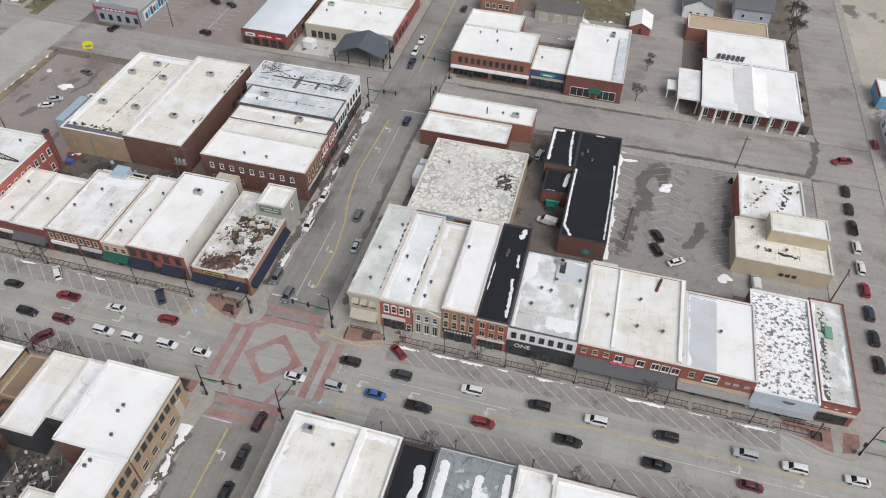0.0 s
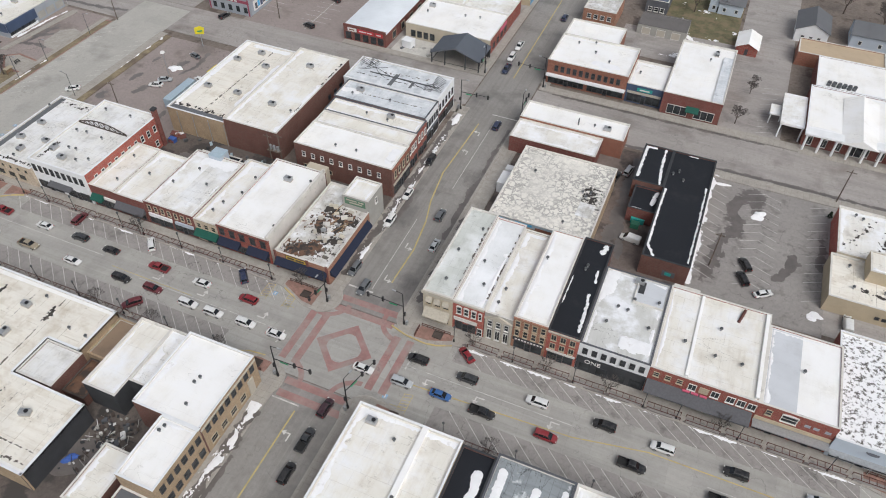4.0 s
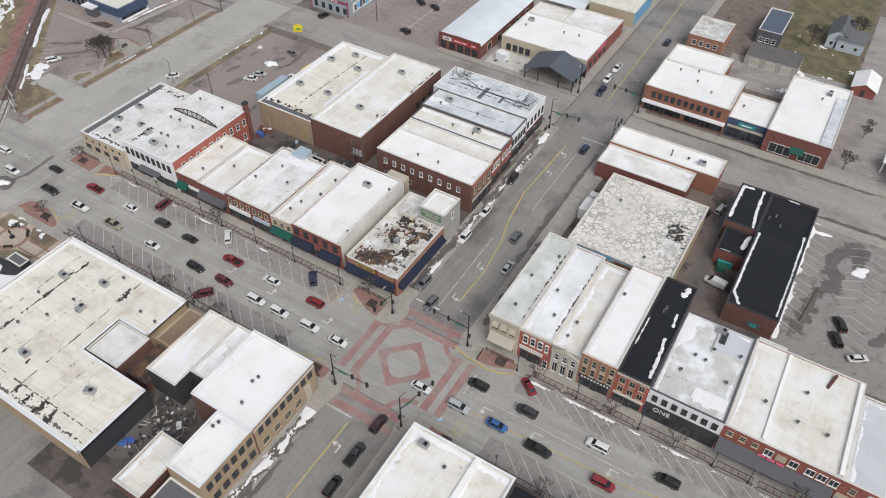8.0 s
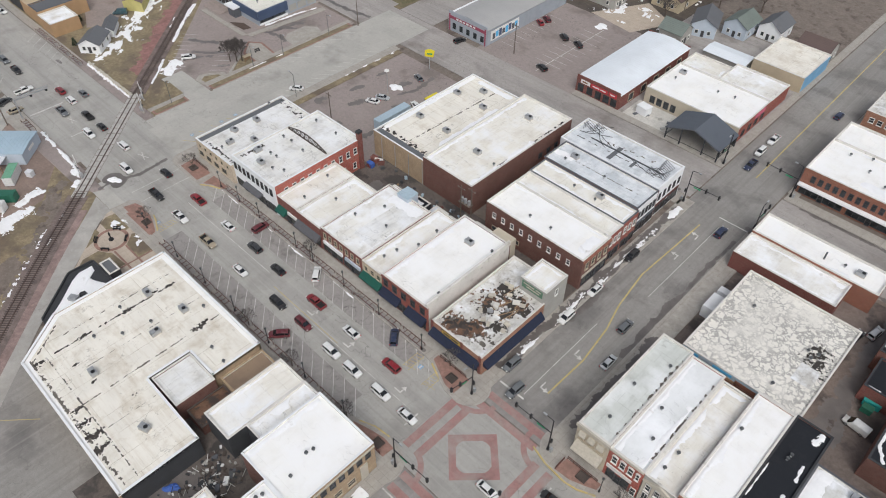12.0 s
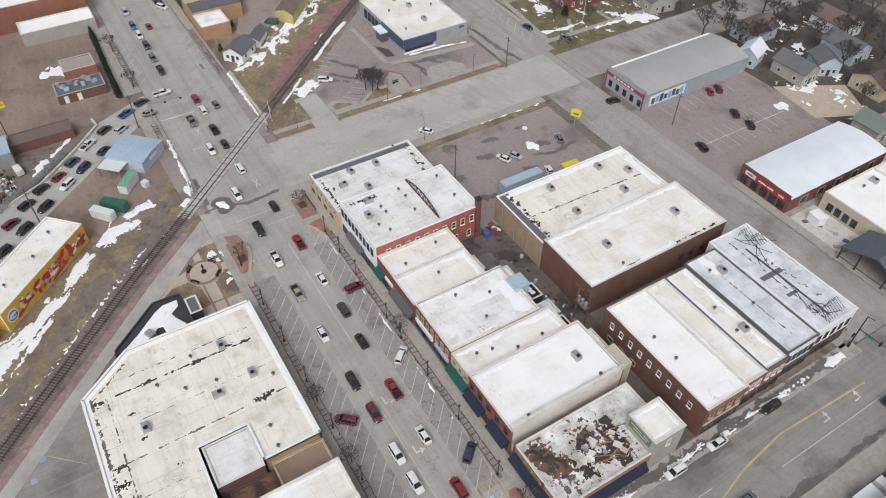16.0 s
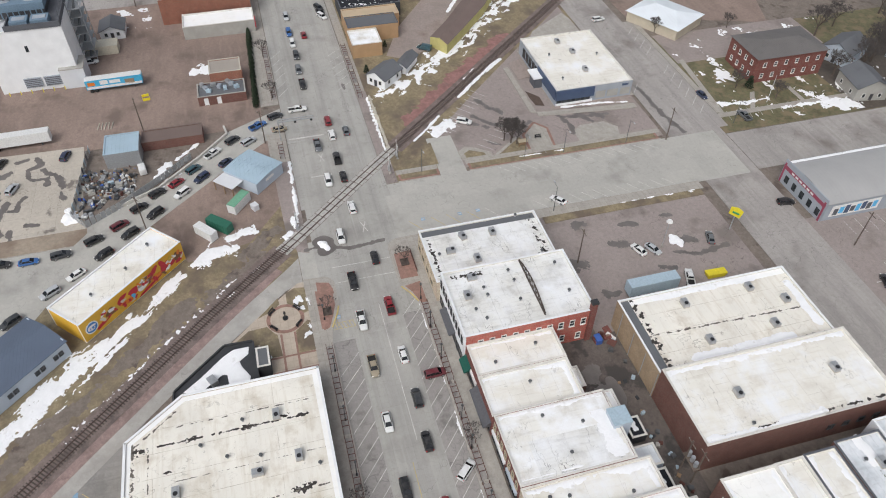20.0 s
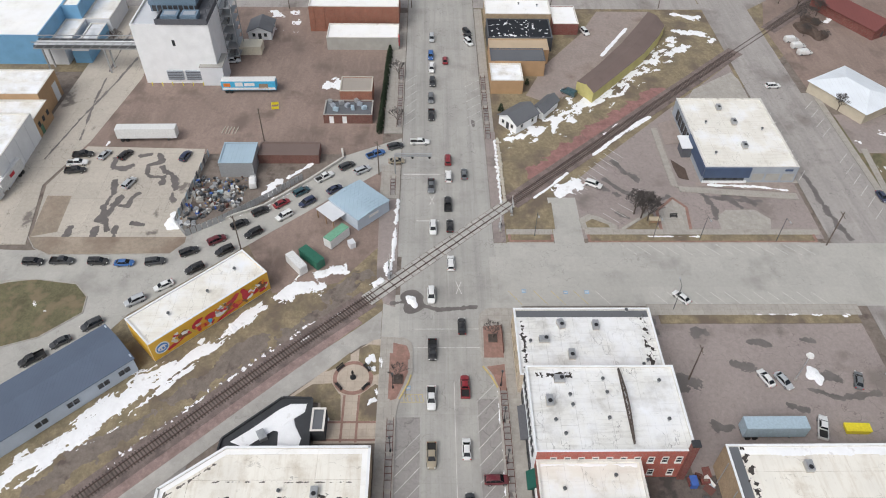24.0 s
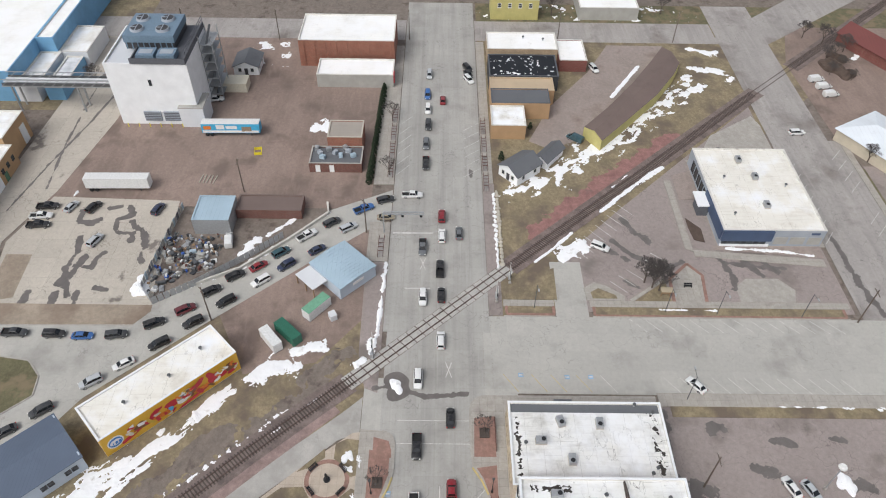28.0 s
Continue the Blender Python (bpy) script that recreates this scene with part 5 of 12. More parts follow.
for a in (34.8, 36.3, 38.3):
    wall_piece(h, "s", a - 0.5, a + 0.5, 5.6, 6.3, 0.06, "grey_paint", "boarded_window", "blocked-up window")
wall_piece(h, "s", 26.1, 39.5, 3.4, 4.4, 0.12, "stucco_tan", "sign_band")
wall_piece(h, "s", 26.1, 39.5, 3.0, 3.25, 1.8, "galvanised", "canopy", "flat metal canopy")
shopfront(h, "s", 26.3, 33, 2.8, None)
shopfront(h, "s", 33, 39.4, 2.8, None)
h = house_box("shop_building", "pale blue-grey shop with mottled snowy roof", 39.65, 87.6, 51.5, 114, 6.0, "pale_blue_paint", "roof_mottled", 0.35, {"n": "brick_tan", "w": "brick_red"}, coping="white_paint")
for i in range(4):
    wall_piece(h, "s", 41.2 + 2.9 * i, 41.3 + 2.9 * i, 0.1, 2.3, 1.2, "galvanised", "canopy_post", "", 1.1)
wall_piece(h, "s", 39.8, 51.4, 2.3, 2.5, 1.3, "galvanised", "canopy", "flat canopy over the pavement")
part("sign_disc", M().prism(blob(0, 0, 1.1, 0.45, 0, 20, 0), -0.05, 0.05).turned(0), "slate_paint", h).location = (0.6, -13.3, 4.9)
shopfront(h, "s", 40, 51.2, 2.2, None)
h = house_box("shop_building", "corner shop with dark brick front and worn grey roof", 51.6, 88.6, 58.6, 115, 5.8, "brick_red", "roof_greyish", 0.35, coping="brick_dark_red")
wall_piece(h, "s", 51.7, 58.5, 3.5, 4.0, 0.5, "stone_trim", "cornice")
window(h, "s", 55.1, 0.5, 5.0, 2.3, "shop", "frame_dark", "shop_glass", "shop_window")
for a in (53.0, 54.9, 57.2):
    wall_piece(h, "s", a - 0.3, a + 0.3, 4.5, 4.7, 0.06, "white_sign", "sign_mark", "white sign bar")
part("hedge_box", M().box(-1.0, 0.4, 3, 6, 5.45, 6.0), "container_mint", h, "green roof hatch")

# ---- behind the row ----
h = house_box("auto_shop", "low building with cracked pale roof and painted mural", -37.6, 117.6, -13.6, 145.3, 6.6, "stucco_cream", "roof_cracked", 0.3, {"s": "brick_tan", "e": "brick_tan"})
wall_piece(h, "s", -37.5, -21.5, 4.2, 6.5, 0.06, "trailer_blue", "mural", "painted landscape mural")
wall_piece(h, "s", -37.5, -21.5, 3.2, 4.6, 0.09, "brick_rust", "mural_band", "red-brown lower band of the mural", 0.06)
for a, b, z0, z1, c, lab in ((-33.2, -29.0, 4.7, 5.5, "frame_green", "green slope in the mural"), (-29.4, -25.6, 4.7, 5.3, "orange_render", "orange hill in the mural"), (-26.2, -22.0, 4.7, 5.9, "brick_rust", "red-brown cliff in the mural"), (-31.0, -27.0, 5.7, 6.3, "skyblue_sign", "bright sky in the mural")):
    wall_piece(h, "s", a, b, z0, z1, 0.1, c, "mural_mark", lab, 0.06)
wall_piece(h, "s", -36.5, -34, 5.2, 6.2, 0.1, "skyblue_sign", "mural_mark", "blue sky in the mural", 0.06)
part("annex", M().box(-15.2, -12.05, 1, 6, 0, 3.2).box(-15.2, -12.05, 7.6, 9.4, 0, 2.6), "white_paint", h, "small white lean-to")
row_of(h, "w", 120, 143, 5, 1.2, 1.2, 1.1, frame_mat="frame_white")
part("roof_scrap", M().box(6.6, 10.4, -6.4, -1.4, 6.31, 6.36), "roof_ash", h, "burnt dark patch on the roof")
h = house_box("garage_building", "red brick garage with low white front roof", -43.6, 149.8, -20.3, 158.35, 4.9, "brick_dark_red", "roof_snowy", 0.3)
window(h, "w", 154, 0.3, 3.0, 2.8, "shop", "frame_white", "shop_glass", "garage_door")
h = house_box("garage_building", "red brick garage with white roof along the back street", -43.6, 158.4, -15.0, 166.6, 5.6, "brick_rust", "roof_white", 0.3)
row_of(h, "n", -41, -18, 5, 1.0, 1.6, 1.4, frame_mat="frame_white")
part("flue", M().cyl(1.3, -1.2, 5.3, 7.4, 0.18), "dark_metal", h, "tall dark flue")
h = house_box("hall_building", "long building with black rolled roof edged by snow", -1.9, 119.3, 8.8, 160, 5.6, "brick_brown", "roof_black", 0.2, coping="charcoal")
wall_piece(h, "s", 3.4, 6.2, 1.2, 2.8, 0.06, "slate_paint", "mural", "teal wall painting")
wall_piece(h, "s", 4.0, 5.4, 1.5, 2.4, 0.1, "teal_sign", "mural_mark", "teal shape in the painting", 0.06)
row_of(h, "e", 122, 158, 9, 2.0, 1.3, 1.1, frame_mat="frame_dark")
h = house_box("hall_wing", "black-roofed wing of the hall with a band of snow", -9.4, 144.3, -1.95, 160, 5.6, "brick_brown", "roof_black", 0.2, coping="charcoal")
h = house_box("hall_annex", "lower black-roofed annex beside the hall", -8.4, 135.4, -1.95, 144.25, 4.2, "brick_dark_red", "roof_black", 0.25, coping="charcoal")
for k, (path, w, z) in enumerate((([(-8.7, 146.4), (-8.8, 152), (-8.7, 159.2), (-6.6, 159.4)], 0.7, 5.42), ([(-3.0, 145), (-3.7, 152), (-3.9, 159.4)], 0.55, 5.42), ([(-3.2, 138.6), (-3.0, 141.4), (-2.6, 143.4)], 0.9, 3.98), ([(-7.6, 136.0), (-5.4, 136.1)], 0.3, 3.98),
                                  ([(-1.2, 144), (-1.4, 132), (-1.3, 123.4), (0.4, 120.4)], 0.5, 5.42), ([(8.1, 121), (8.2, 134), (8.0, 148)], 0.36, 5.42), ([(2, 159.5), (4.4, 159.4)], 0.3, 5.42),
                                  ([(-8.7, 90), (-8.9, 97), (-9.4, 100)], 0.55, 8.92), ([(-9.0, 104), (-9.2, 107)], 0.5, 8.92), ([(-9.8, 112.6), (-9.2, 114.8)], 0.9, 8.92), ([(-13.8, 96), (-13.7, 104)], 0.2, 8.92))):
    xs, ys = [q[0] for q in path], [q[1] for q in path]
    snow_field(near_line(path, w * 0.62), min(xs) - 1, min(ys) - 1, max(xs) + 1, max(ys) + 1, z, 0.14, 0.1, 0.05, 1.2, (1, 1), 0, 500 + k, 0.5, label="melting snow strip on a black roof")
h = house_box("office_building", "single-storey building with red side wall and white roof", 38.4, 138.4, 53.6, 155.2, 5.2, "stucco_cream", "roof_snowy", 0.4, {"w": "brick_bright"})
h = house_box("office_building", "cream rendered single-storey building with stained roof", 37.4, 124.4, 58.2, 138.3, 4.6, "stucco_tan", "roof_cream_stained", 0.3)
for a in (48, 49.4, 50.8):
    window(h, "s", a, 1.6, 0.7, 0.6, "plain", "frame_dark")
h = house_box("office_tower", "cream raised box over the single-storey building", 44.5, 138.35 - 6.2, 57.2, 138.9, 7.6, "stucco_tan", "roof_cream", 0.15)

# ---- north of the back street ----
h = house_box("store_building", "rust brick store with row of arched windows and white roof", -44.4, 186, -20.4, 203, 7.8, "brick_rust", "roof_white", 0.4)
row_of(h, "s", -42.5, -22, 11, 4.6, 0.9, 1.7, frame_mat="frame_dark")
wall_piece(h, "s", -44.3, -20.5, 3.1, 3.5, 1.4, "white_paint", "canopy", "white flat canopy")
shopfront(h, "s", -44, -32.5, 2.8, None)
shopfront(h, "s", -32, -20.6, 2.8, None)
row_of(h, "w", 188, 201, 5, 4.6, 0.9, 1.7, frame_mat="frame_dark")
h = house_box("store_building", "rear wing of the rust brick store", -44.4, 203.05, -27, 214, 7.4, "brick_rust", "roof_white", 0.4)
h = house_box("store_building", "small shop with navy front and white roof", -20.3, 186, -9.7, 200, 5.9, "stucco_cream", "roof_white", 0.4, {"s": "navy_panel"})
part("sign_disc", M().box(-2.2, 2.2, -7.25, -7.05, 4.2, 5.2), "teal_sign", h, "teal shop sign")
part("sign_mark", M().box(-1.4, 1.4, -7.3, -7.26, 4.5, 4.9), "white_sign", h, "pale sign bar")
shopfront(h, "s", -20, -10, 3.0, "stone_trim")
h = house_box("store_building", "brick shop with large display windows and white roof", -9.6, 184.4, 6.8, 216, 6.8, "brick_dark_red", "roof_white", 0.4)
window(h, "s", -4.9, 0.6, 5.6, 2.7, "shop", "frame_white", "shop_glass", "shop_window")
window(h, "s", 2.6, 0.6, 5.2, 2.7, "shop", "frame_white", "shop_glass", "shop_window")
awning(h, "s", -2.6, 1.0, 2.6, 4.0, 1.3, "green_canvas", "round green canvas awning")
part("roof_step", M().box(5.0, 7.7, -15.5, 10, 6.4, 6.9), "roof_slushy", h, "raised grey roof edge")
h = house_box("shed_building", "small brick-fronted building beside the side street", -44.0, 226, -33, 240, 5.5, "brick_orange", "roof_ash", 0.3)
row_of(h, "s", -43, -34, 4, 2.5, 1.2, 1.4)
h = house_box("shed_building", "dark-roofed grey wooden garage with pale doors", -25.6, 227.2, -9.6, 236.6, 3.2, "stone_grey", "roof_apartment", 0.1, coping="roof_apartment")
row_of(h, "s", -25, -10.4, 3, 0.2, 2.6, 2.2, style="plain", glass_mat="stone_trim")
h = house_box("shed_building", "flat building with dark navy roof and pale roof edge", -26.0, 242.4, -18.6, 260, 4.8, "slate_paint", "roof_steel_blue", 0.25, coping="coping_pale")
row_of(h, "s", -25.4, -19.2, 3, 1.0, 1.2, 1.4)
# columned civic building
h = house_box("civic_building", "red brick civic building with white columns", 29.0, 184.6, 56.2, 207.5, 5.6, "brick_dark_red", "roof_white", 0.15, coping="white_paint")
for i in range(8):
    part("column", M().cyl(-12.9 + 3.7 * i, -13.6, 0.1, 4.9, 0.32, 12).box(-13.3 + 3.7 * i, -12.5 + 3.7 * i, -14.0, -13.2, 4.9, 5.2), "white_paint", h)
part("portico_roof", M().box(-13.7, 13.7, -14.3, -11.3, 5.2, 5.72), "white_paint", h)
part("portico_gable", M().add([(-4.6, -15.0, 5.4), (4.6, -15.0, 5.4), (0, -15.0, 7.4), (-4.6, 8, 5.7), (4.6, 8, 5.7), (0, 8, 7.4)], [(0, 1, 2), (5, 4, 3), (0, 2, 5, 3), (1, 4, 5, 2), (0, 3, 4, 1)]), "roof_white", h)
for i in range(6):
    window(h, "s", 30.9 + 3.7 * i + (3.2 if i > 2 else 0), 0.8, 1.3, 2.4, "cross", "frame_white")
window(h, "s", 42.6, 0.2, 3.4, 2.9, "shop", "frame_white", "shop_glass", "door")
part("walkway", M().box(-13.6, 13.6, -15.6, -11.4, -0.05, 0.12), "pavement_concrete", h)
h = house_box("civic_building", "rear block of the civic building with white roof", 30.2, 207.6, 54.0, 225.4, 5.75, "brick_dark_red", "roof_white", 0.1, coping="white_paint")
for i in range(6):
    solid("roof_fan", M().cyl(0, 0, 0, 0.7, 0.55, 12), "dark_metal", "dark round condenser unit on the roof", "condenser", "roof condensers", at=(33.4 + 1.4 * i, 208.8 + 0.3 * (i % 2), 5.65))
    solid("roof_fan", M().cyl(0, 0, 0, 0.7, 0.55, 12), "dark_metal", "dark round condenser unit on the roof", "condenser", "roof condensers", at=(33.7 + 1.4 * i, 210.2, 5.65))
h = thing("porch_canopy", 25.6, 193.6, 0, "white flat porch canopy on square posts", "canopy")
part("canopy_roof", M().box(-3.2, 3.2, -8, 8, 4.2, 4.75), "roof_snowy", h)
for x in (-2.8, 2.8):
    for y in (-7.6, 0, 7.6):
        part("post", M().box(x - 0.18, x + 0.18, y - 0.18, y + 0.18, -0.1, 4.2), "white_paint", h)
part("side_canopy", M().box(-6.0, -3.2, -2.2, 3.0, 3.0, 3.35), "roof_snowy", h, "lower white side canopy")
for y in (-1.9, 2.7):
    part("post", M().box(-5.8, -5.5, y - 0.15, y + 0.15, -0.1, 3.0), "white_paint", h)
h = house_box("garage_building", "tan flat-roofed garage building behind the civic hall", 24.4, 228, 49.6, 237.6, 4.4, "brick_rust", "roof_sand", 0.2)


def gable_house(name, label, x, y, w, l, hw, hr, wall, roof, turn=0.0, category="house", win=True, door=True):
    """A ridge-roofed house: walls, gables, two overhanging roof slopes, windows with panes. The ridge runs along its own y."""
    h = thing(name, x, y, 0, label, category, turn=turn)
    a, b = w / 2, l / 2
    part("wall", M().add([(-a, -b, -0.1), (a, -b, -0.1), (a, -b, hw), (0, -b, hr), (-a, -b, hw), (-a, b, -0.1), (a, b, -0.1), (a, b, hw), (0, b, hr), (-a, b, hw)],
                         [(0, 1, 2, 3, 4), (9, 8, 7, 6, 5), (0, 4, 9, 5), (1, 6, 7, 2), (4, 3, 8, 9), (2, 7, 8, 3)]), wall, h)
    o, s = 0.45, (hr - hw) / a
    for d in (-1, 1):
        pts = [(0, -b - o, hr + 0.05), (d * (a + o), -b - o, hw - o * s + 0.05), (d * (a + o), b + o, hw - o * s + 0.05), (0, b + o, hr + 0.05)]
        top = [(p[0], p[1], p[2] + 0.14) for p in pts]
        fs = [(0, 1, 2, 3), (7, 6, 5, 4), (0, 4, 5, 1), (1, 5, 6, 2), (2, 6, 7, 3), (3, 7, 4, 0)]
        part("roof", M().add(pts + top, fs if d < 0 else [f[::-1] for f in fs]), roof, h)
    if win:
        for px, py, tn in ((-a / 2, -b, 0), (a / 2, -b, 0), (a, -b / 2, 90), (a, b / 2, 90), (-a, b / 2, 270), (-a, -b / 2, 270), (0, b, 180)):
            set_window(h, (px, py, 1.1), tn, window_mesh(0.9, 1.2, "plain", "frame_white", "window_glass"))
    if door:
        part("door", M().box(-0.5, 0.5, -b - 0.06, -b, 0.1, 2.2), "frame_dark", h)
    return h


gable_house("garage", "white garage with red doors and snowy ridge roof", 9.6, 231.6, 6.6, 9.4, 2.6, 4.2, "brick_red", "roof_white", 0, "garage", False)

# ---- south side ----
h = house_box("shop_building", "corner building with broad cream-white roof", -41.2, 22, -20.95, 60.3, 6.8, "brick_tan", "roof_cream", 0.5, coping="white_paint")
part("roof_step", M().box(2.5, 3.6, -18.8, 18.8, 6.3, 6.9), "roof_white", h, "raised white roof seam")
row_of(h, "w", 24, 58, 10, 3.8, 1.0, 1.6, frame_mat="frame_tan")
h = house_box("shop_building", "narrow shop with black roof and a snow streak", -20.9, 22, -14.45, 60.1, 5.9, "brick_brown", "roof_black", 0.4, coping="charcoal")
roof_snow(-16.4, 50, 0.8, 8, 5.5, 520, "melting snow streak on a black roof")
h = house_box("shop_building", "shop with slate-grey slushy roof", -14.4, 22, -0.4, 61.0, 6.0, "brick_brown", "roof_wet_grey", 0.4, coping="slate_paint")
for k, (x, y, rx, ry) in enumerate(((-12.6, 52, 0.7, 8), (-6.4, 50, 0.8, 9), (-1.6, 54, 0.6, 6), (-9, 44, 0.5, 6))):
    roof_snow(x, y, rx, ry, 5.6, 521 + k, "melting snow streak on a grey roof")
h = house_box("shop_building", "shop with white and tan patched roof", -0.3, 22, 6.3, 61, 6.0, "brick_red", "roof_snowy", 0.4)
part("roof_patch", M().box(-1.2, 3.0, 2, 14, 5.6, 5.63), "roof_sand", h, "tan bare roof patch")
part("chimney", M().box(2.6, 3.2, 17.5, 18.6, 5.6, 7.6), "white_paint", h)
h = house_box("shop_building", "shop with clean white roof", 6.4, 22, 22, 60.6, 5.8, "brick_tan", "roof_white", 0.4)
h = house_box("shop_building", "shop with grey-white roof", 22.1, 22, 40, 60.4, 5.6, "brick_red", "roof_snowy", 0.4)
h = house_box("shop_building", "shop with pale roof at the end of the row", 40.1, 22, 58, 60.4, 5.6, "brick_tan", "roof_cream", 0.4)

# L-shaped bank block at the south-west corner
# charcoal sides facing the back court carry the court's shade as wall colour
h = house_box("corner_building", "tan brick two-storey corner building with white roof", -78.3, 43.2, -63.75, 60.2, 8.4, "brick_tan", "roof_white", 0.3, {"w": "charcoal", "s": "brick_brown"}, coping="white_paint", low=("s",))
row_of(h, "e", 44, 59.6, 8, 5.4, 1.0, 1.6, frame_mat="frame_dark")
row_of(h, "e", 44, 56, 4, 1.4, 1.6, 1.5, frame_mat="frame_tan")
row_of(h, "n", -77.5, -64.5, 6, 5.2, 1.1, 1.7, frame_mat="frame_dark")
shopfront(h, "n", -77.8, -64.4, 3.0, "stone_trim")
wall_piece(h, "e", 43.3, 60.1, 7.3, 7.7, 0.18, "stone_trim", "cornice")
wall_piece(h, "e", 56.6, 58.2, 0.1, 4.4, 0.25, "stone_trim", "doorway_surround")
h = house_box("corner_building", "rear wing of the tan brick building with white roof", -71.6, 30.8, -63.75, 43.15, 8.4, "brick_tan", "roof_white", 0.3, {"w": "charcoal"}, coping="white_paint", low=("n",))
row_of(h, "e", 31.5, 43, 6, 5.4, 1.0, 1.6, frame_mat="frame_dark")
row_of(h, "e", 32, 43, 5, 1.4, 1.2, 1.6, frame_mat="frame_dark")
# here too the court-side walls are charcoal, shade put into the colour
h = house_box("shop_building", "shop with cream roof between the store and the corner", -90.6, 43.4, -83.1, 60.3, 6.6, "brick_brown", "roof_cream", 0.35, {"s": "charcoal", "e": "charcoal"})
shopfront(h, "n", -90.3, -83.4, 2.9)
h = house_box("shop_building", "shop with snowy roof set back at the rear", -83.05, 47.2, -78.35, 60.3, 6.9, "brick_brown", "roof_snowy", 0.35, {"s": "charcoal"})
shopfront(h, "n", -82.9, -78.5, 2.9, door=False)
h = house_box("low_building", "low brown earth-stained roof between two shops", -97.1, 50.4, -90.65, 60.0, 3.6, "brick_tan", "roof_earth", 0.25, coping="brick_tan")
h = house_box("low_building", "low white roof in the store's back court", -105.1, 40.9, -96.4, 49.2, 5.2, "brick_brown", "roof_specked", 0.2)
h = house_box("low_building", "brown tarred roof heaped with old ducts in the court", -96.3, 42.2, -91.0, 50.3, 2.4, "brick_brown", "bare_deck", 0.2, coping="sleeper_wood")
h = house_box("low_building", "small grey rear building in the court", -80.0, 25.2, -73.6, 36.3, 3.8, "brick_brown", "roof_cream", 0.2)
h = house_box("low_building", "grey slate-roofed rear shed", -71.6, 22, -63.75, 30.7, 4.4, "brick_dark_red", "roof_dark_grey", 0.2)
# large chamfered store
STORE = [(-133.0, 60.0), (-97.2, 60.0), (-97.2, 49.3), (-105.2, 49.3), (-105.2, 40.4), (-87.6, 40.2), (-87.6, 25.1), (-125.4, 25.2), (-133.0, 35.0)]
h = thing("department_store", -110, 42, 0, "large flat-roofed store with stained cream roof", "store")
sl = [(x + 110, y - 42) for x, y in STORE]
ins = lambda d: [(x + (d if x < -8 else -d if x > 12 else 0), y + (d if y < -10 else -d if y > 17 else 0)) for x, y in sl]
SH = 5.6
for i in range(len(sl)):
    p, q = Vector(sl[i]), Vector(sl[(i + 1) % len(sl)])
    d = (q - p).normalized()
    nrm = Vector((-d.y, d.x)) * 0.32
    # edges 2 to 5 face the court: charcoal paints its shade over the brick
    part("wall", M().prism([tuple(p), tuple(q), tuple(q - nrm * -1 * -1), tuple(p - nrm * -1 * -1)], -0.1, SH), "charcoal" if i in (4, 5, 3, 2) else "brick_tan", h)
    part("coping", M().prism([tuple(p - nrm * -0.2), tuple(q - nrm * -0.2), tuple(q - nrm * 1.3), tuple(p - nrm * 1.3)], SH, SH + 0.1), "white_paint", h)
part("roof", M().prism(sl, SH - 0.6, SH - 0.25), "roof_cream_stained", h)
part("roof_edge", M().prism([(-22.6, -6.9), (-21.6, -6.6), (-21.6, 16.6), (-22.6, 17.6)], SH - 0.25, SH - 0.2).prism([(-21.6, 16.6), (12.2, 16.9), (12.4, 17.6), (-22.6, 17.6)], SH - 0.25, SH - 0.2).prism([(-22.6, -6.9), (-15.3, -16.4), (-14.8, -15.6), (-21.6, -6.6)], SH - 0.25, SH - 0.2).prism([(-15.3, -16.4), (22, -16.5), (22, -16.0), (-14.8, -15.6)], SH - 0.25, SH - 0.2), "roof_white", h, "bright white membrane along the roof edge")

# ---- block west of the side street, north of main ----
h = house_box("corner_bar", "orange brick corner bar with navy awnings and ruined roof", -77.3, 87.9, -63.75, 113.6, 5.4, "brick_orange", "roof_ash", 0.5, coping="coping_pale")
awning(h, "s", -77.0, -64.2, 2.5, 3.9, 1.5, "navy_canvas", "long navy canvas awning")
awning(h, "e", 88.4, 106.4, 2.3, 3.9, 1.3, "navy_canvas", "long navy canvas awning")
wall_piece(h, "s", -74.6, -69.2, 4.0, 5.2, 0.12, "frame_dark", "sign_board", "dark shop sign")
wall_piece(h, "s", -74.4, -69.4, 4.1, 5.1, 0.15, "gold_sign", "sign_frame", "gold sign face", 0.12)
for a, b in ((-74.0, -72.2), (-71.9, -69.8)):
    wall_piece(h, "s", a, b, 4.35, 4.85, 0.18, "frame_dark", "sign_mark", "dark sign bar", 0.15)
shopfront(h, "s", -77, -64.3, 2.5, None)
for a in (-77.2, -69.0, -64.2):
    wall_piece(h, "s", a - 0.3, a + 0.3, 0, 5.7, 0.15, "brick_dark_red", "pilaster")
h = house_box("stair_tower", "grey block tower with faded green painted advertisement", -70.6, 107.4, -63.7, 114.6, 8.6, "stone_grey", "roof_cream", 0.2)
wall_piece(h, "s", -70.0, -64.6, 6.2, 8.1, 0.06, "frame_green", "painted_sign", "faded green painted wall sign")
for a, b, z in ((-69.6, -66.8, 7.4), (-68.8, -65.4, 6.7), (-66.4, -65.0, 7.4)):
    wall_piece(h, "s", a, b, z, z + 0.35, 0.08, "stone_trim", "sign_mark", "pale painted bar", 0.06)
window(h, "e", 111, 5.6, 0.8, 1.6, "sash")
solid("bare_roof_patch", field(near_line([(-74.4, 90.4), (-70.4, 92.2)], 2.0), -77, 88.4, -64.2, 99, 4.915, 0.25, 0.02, 0.0, 0.5, (1, 1), 0, 7, 0.8), "bare_deck", "brown bare decking where the roof skin is gone", "roof patch")
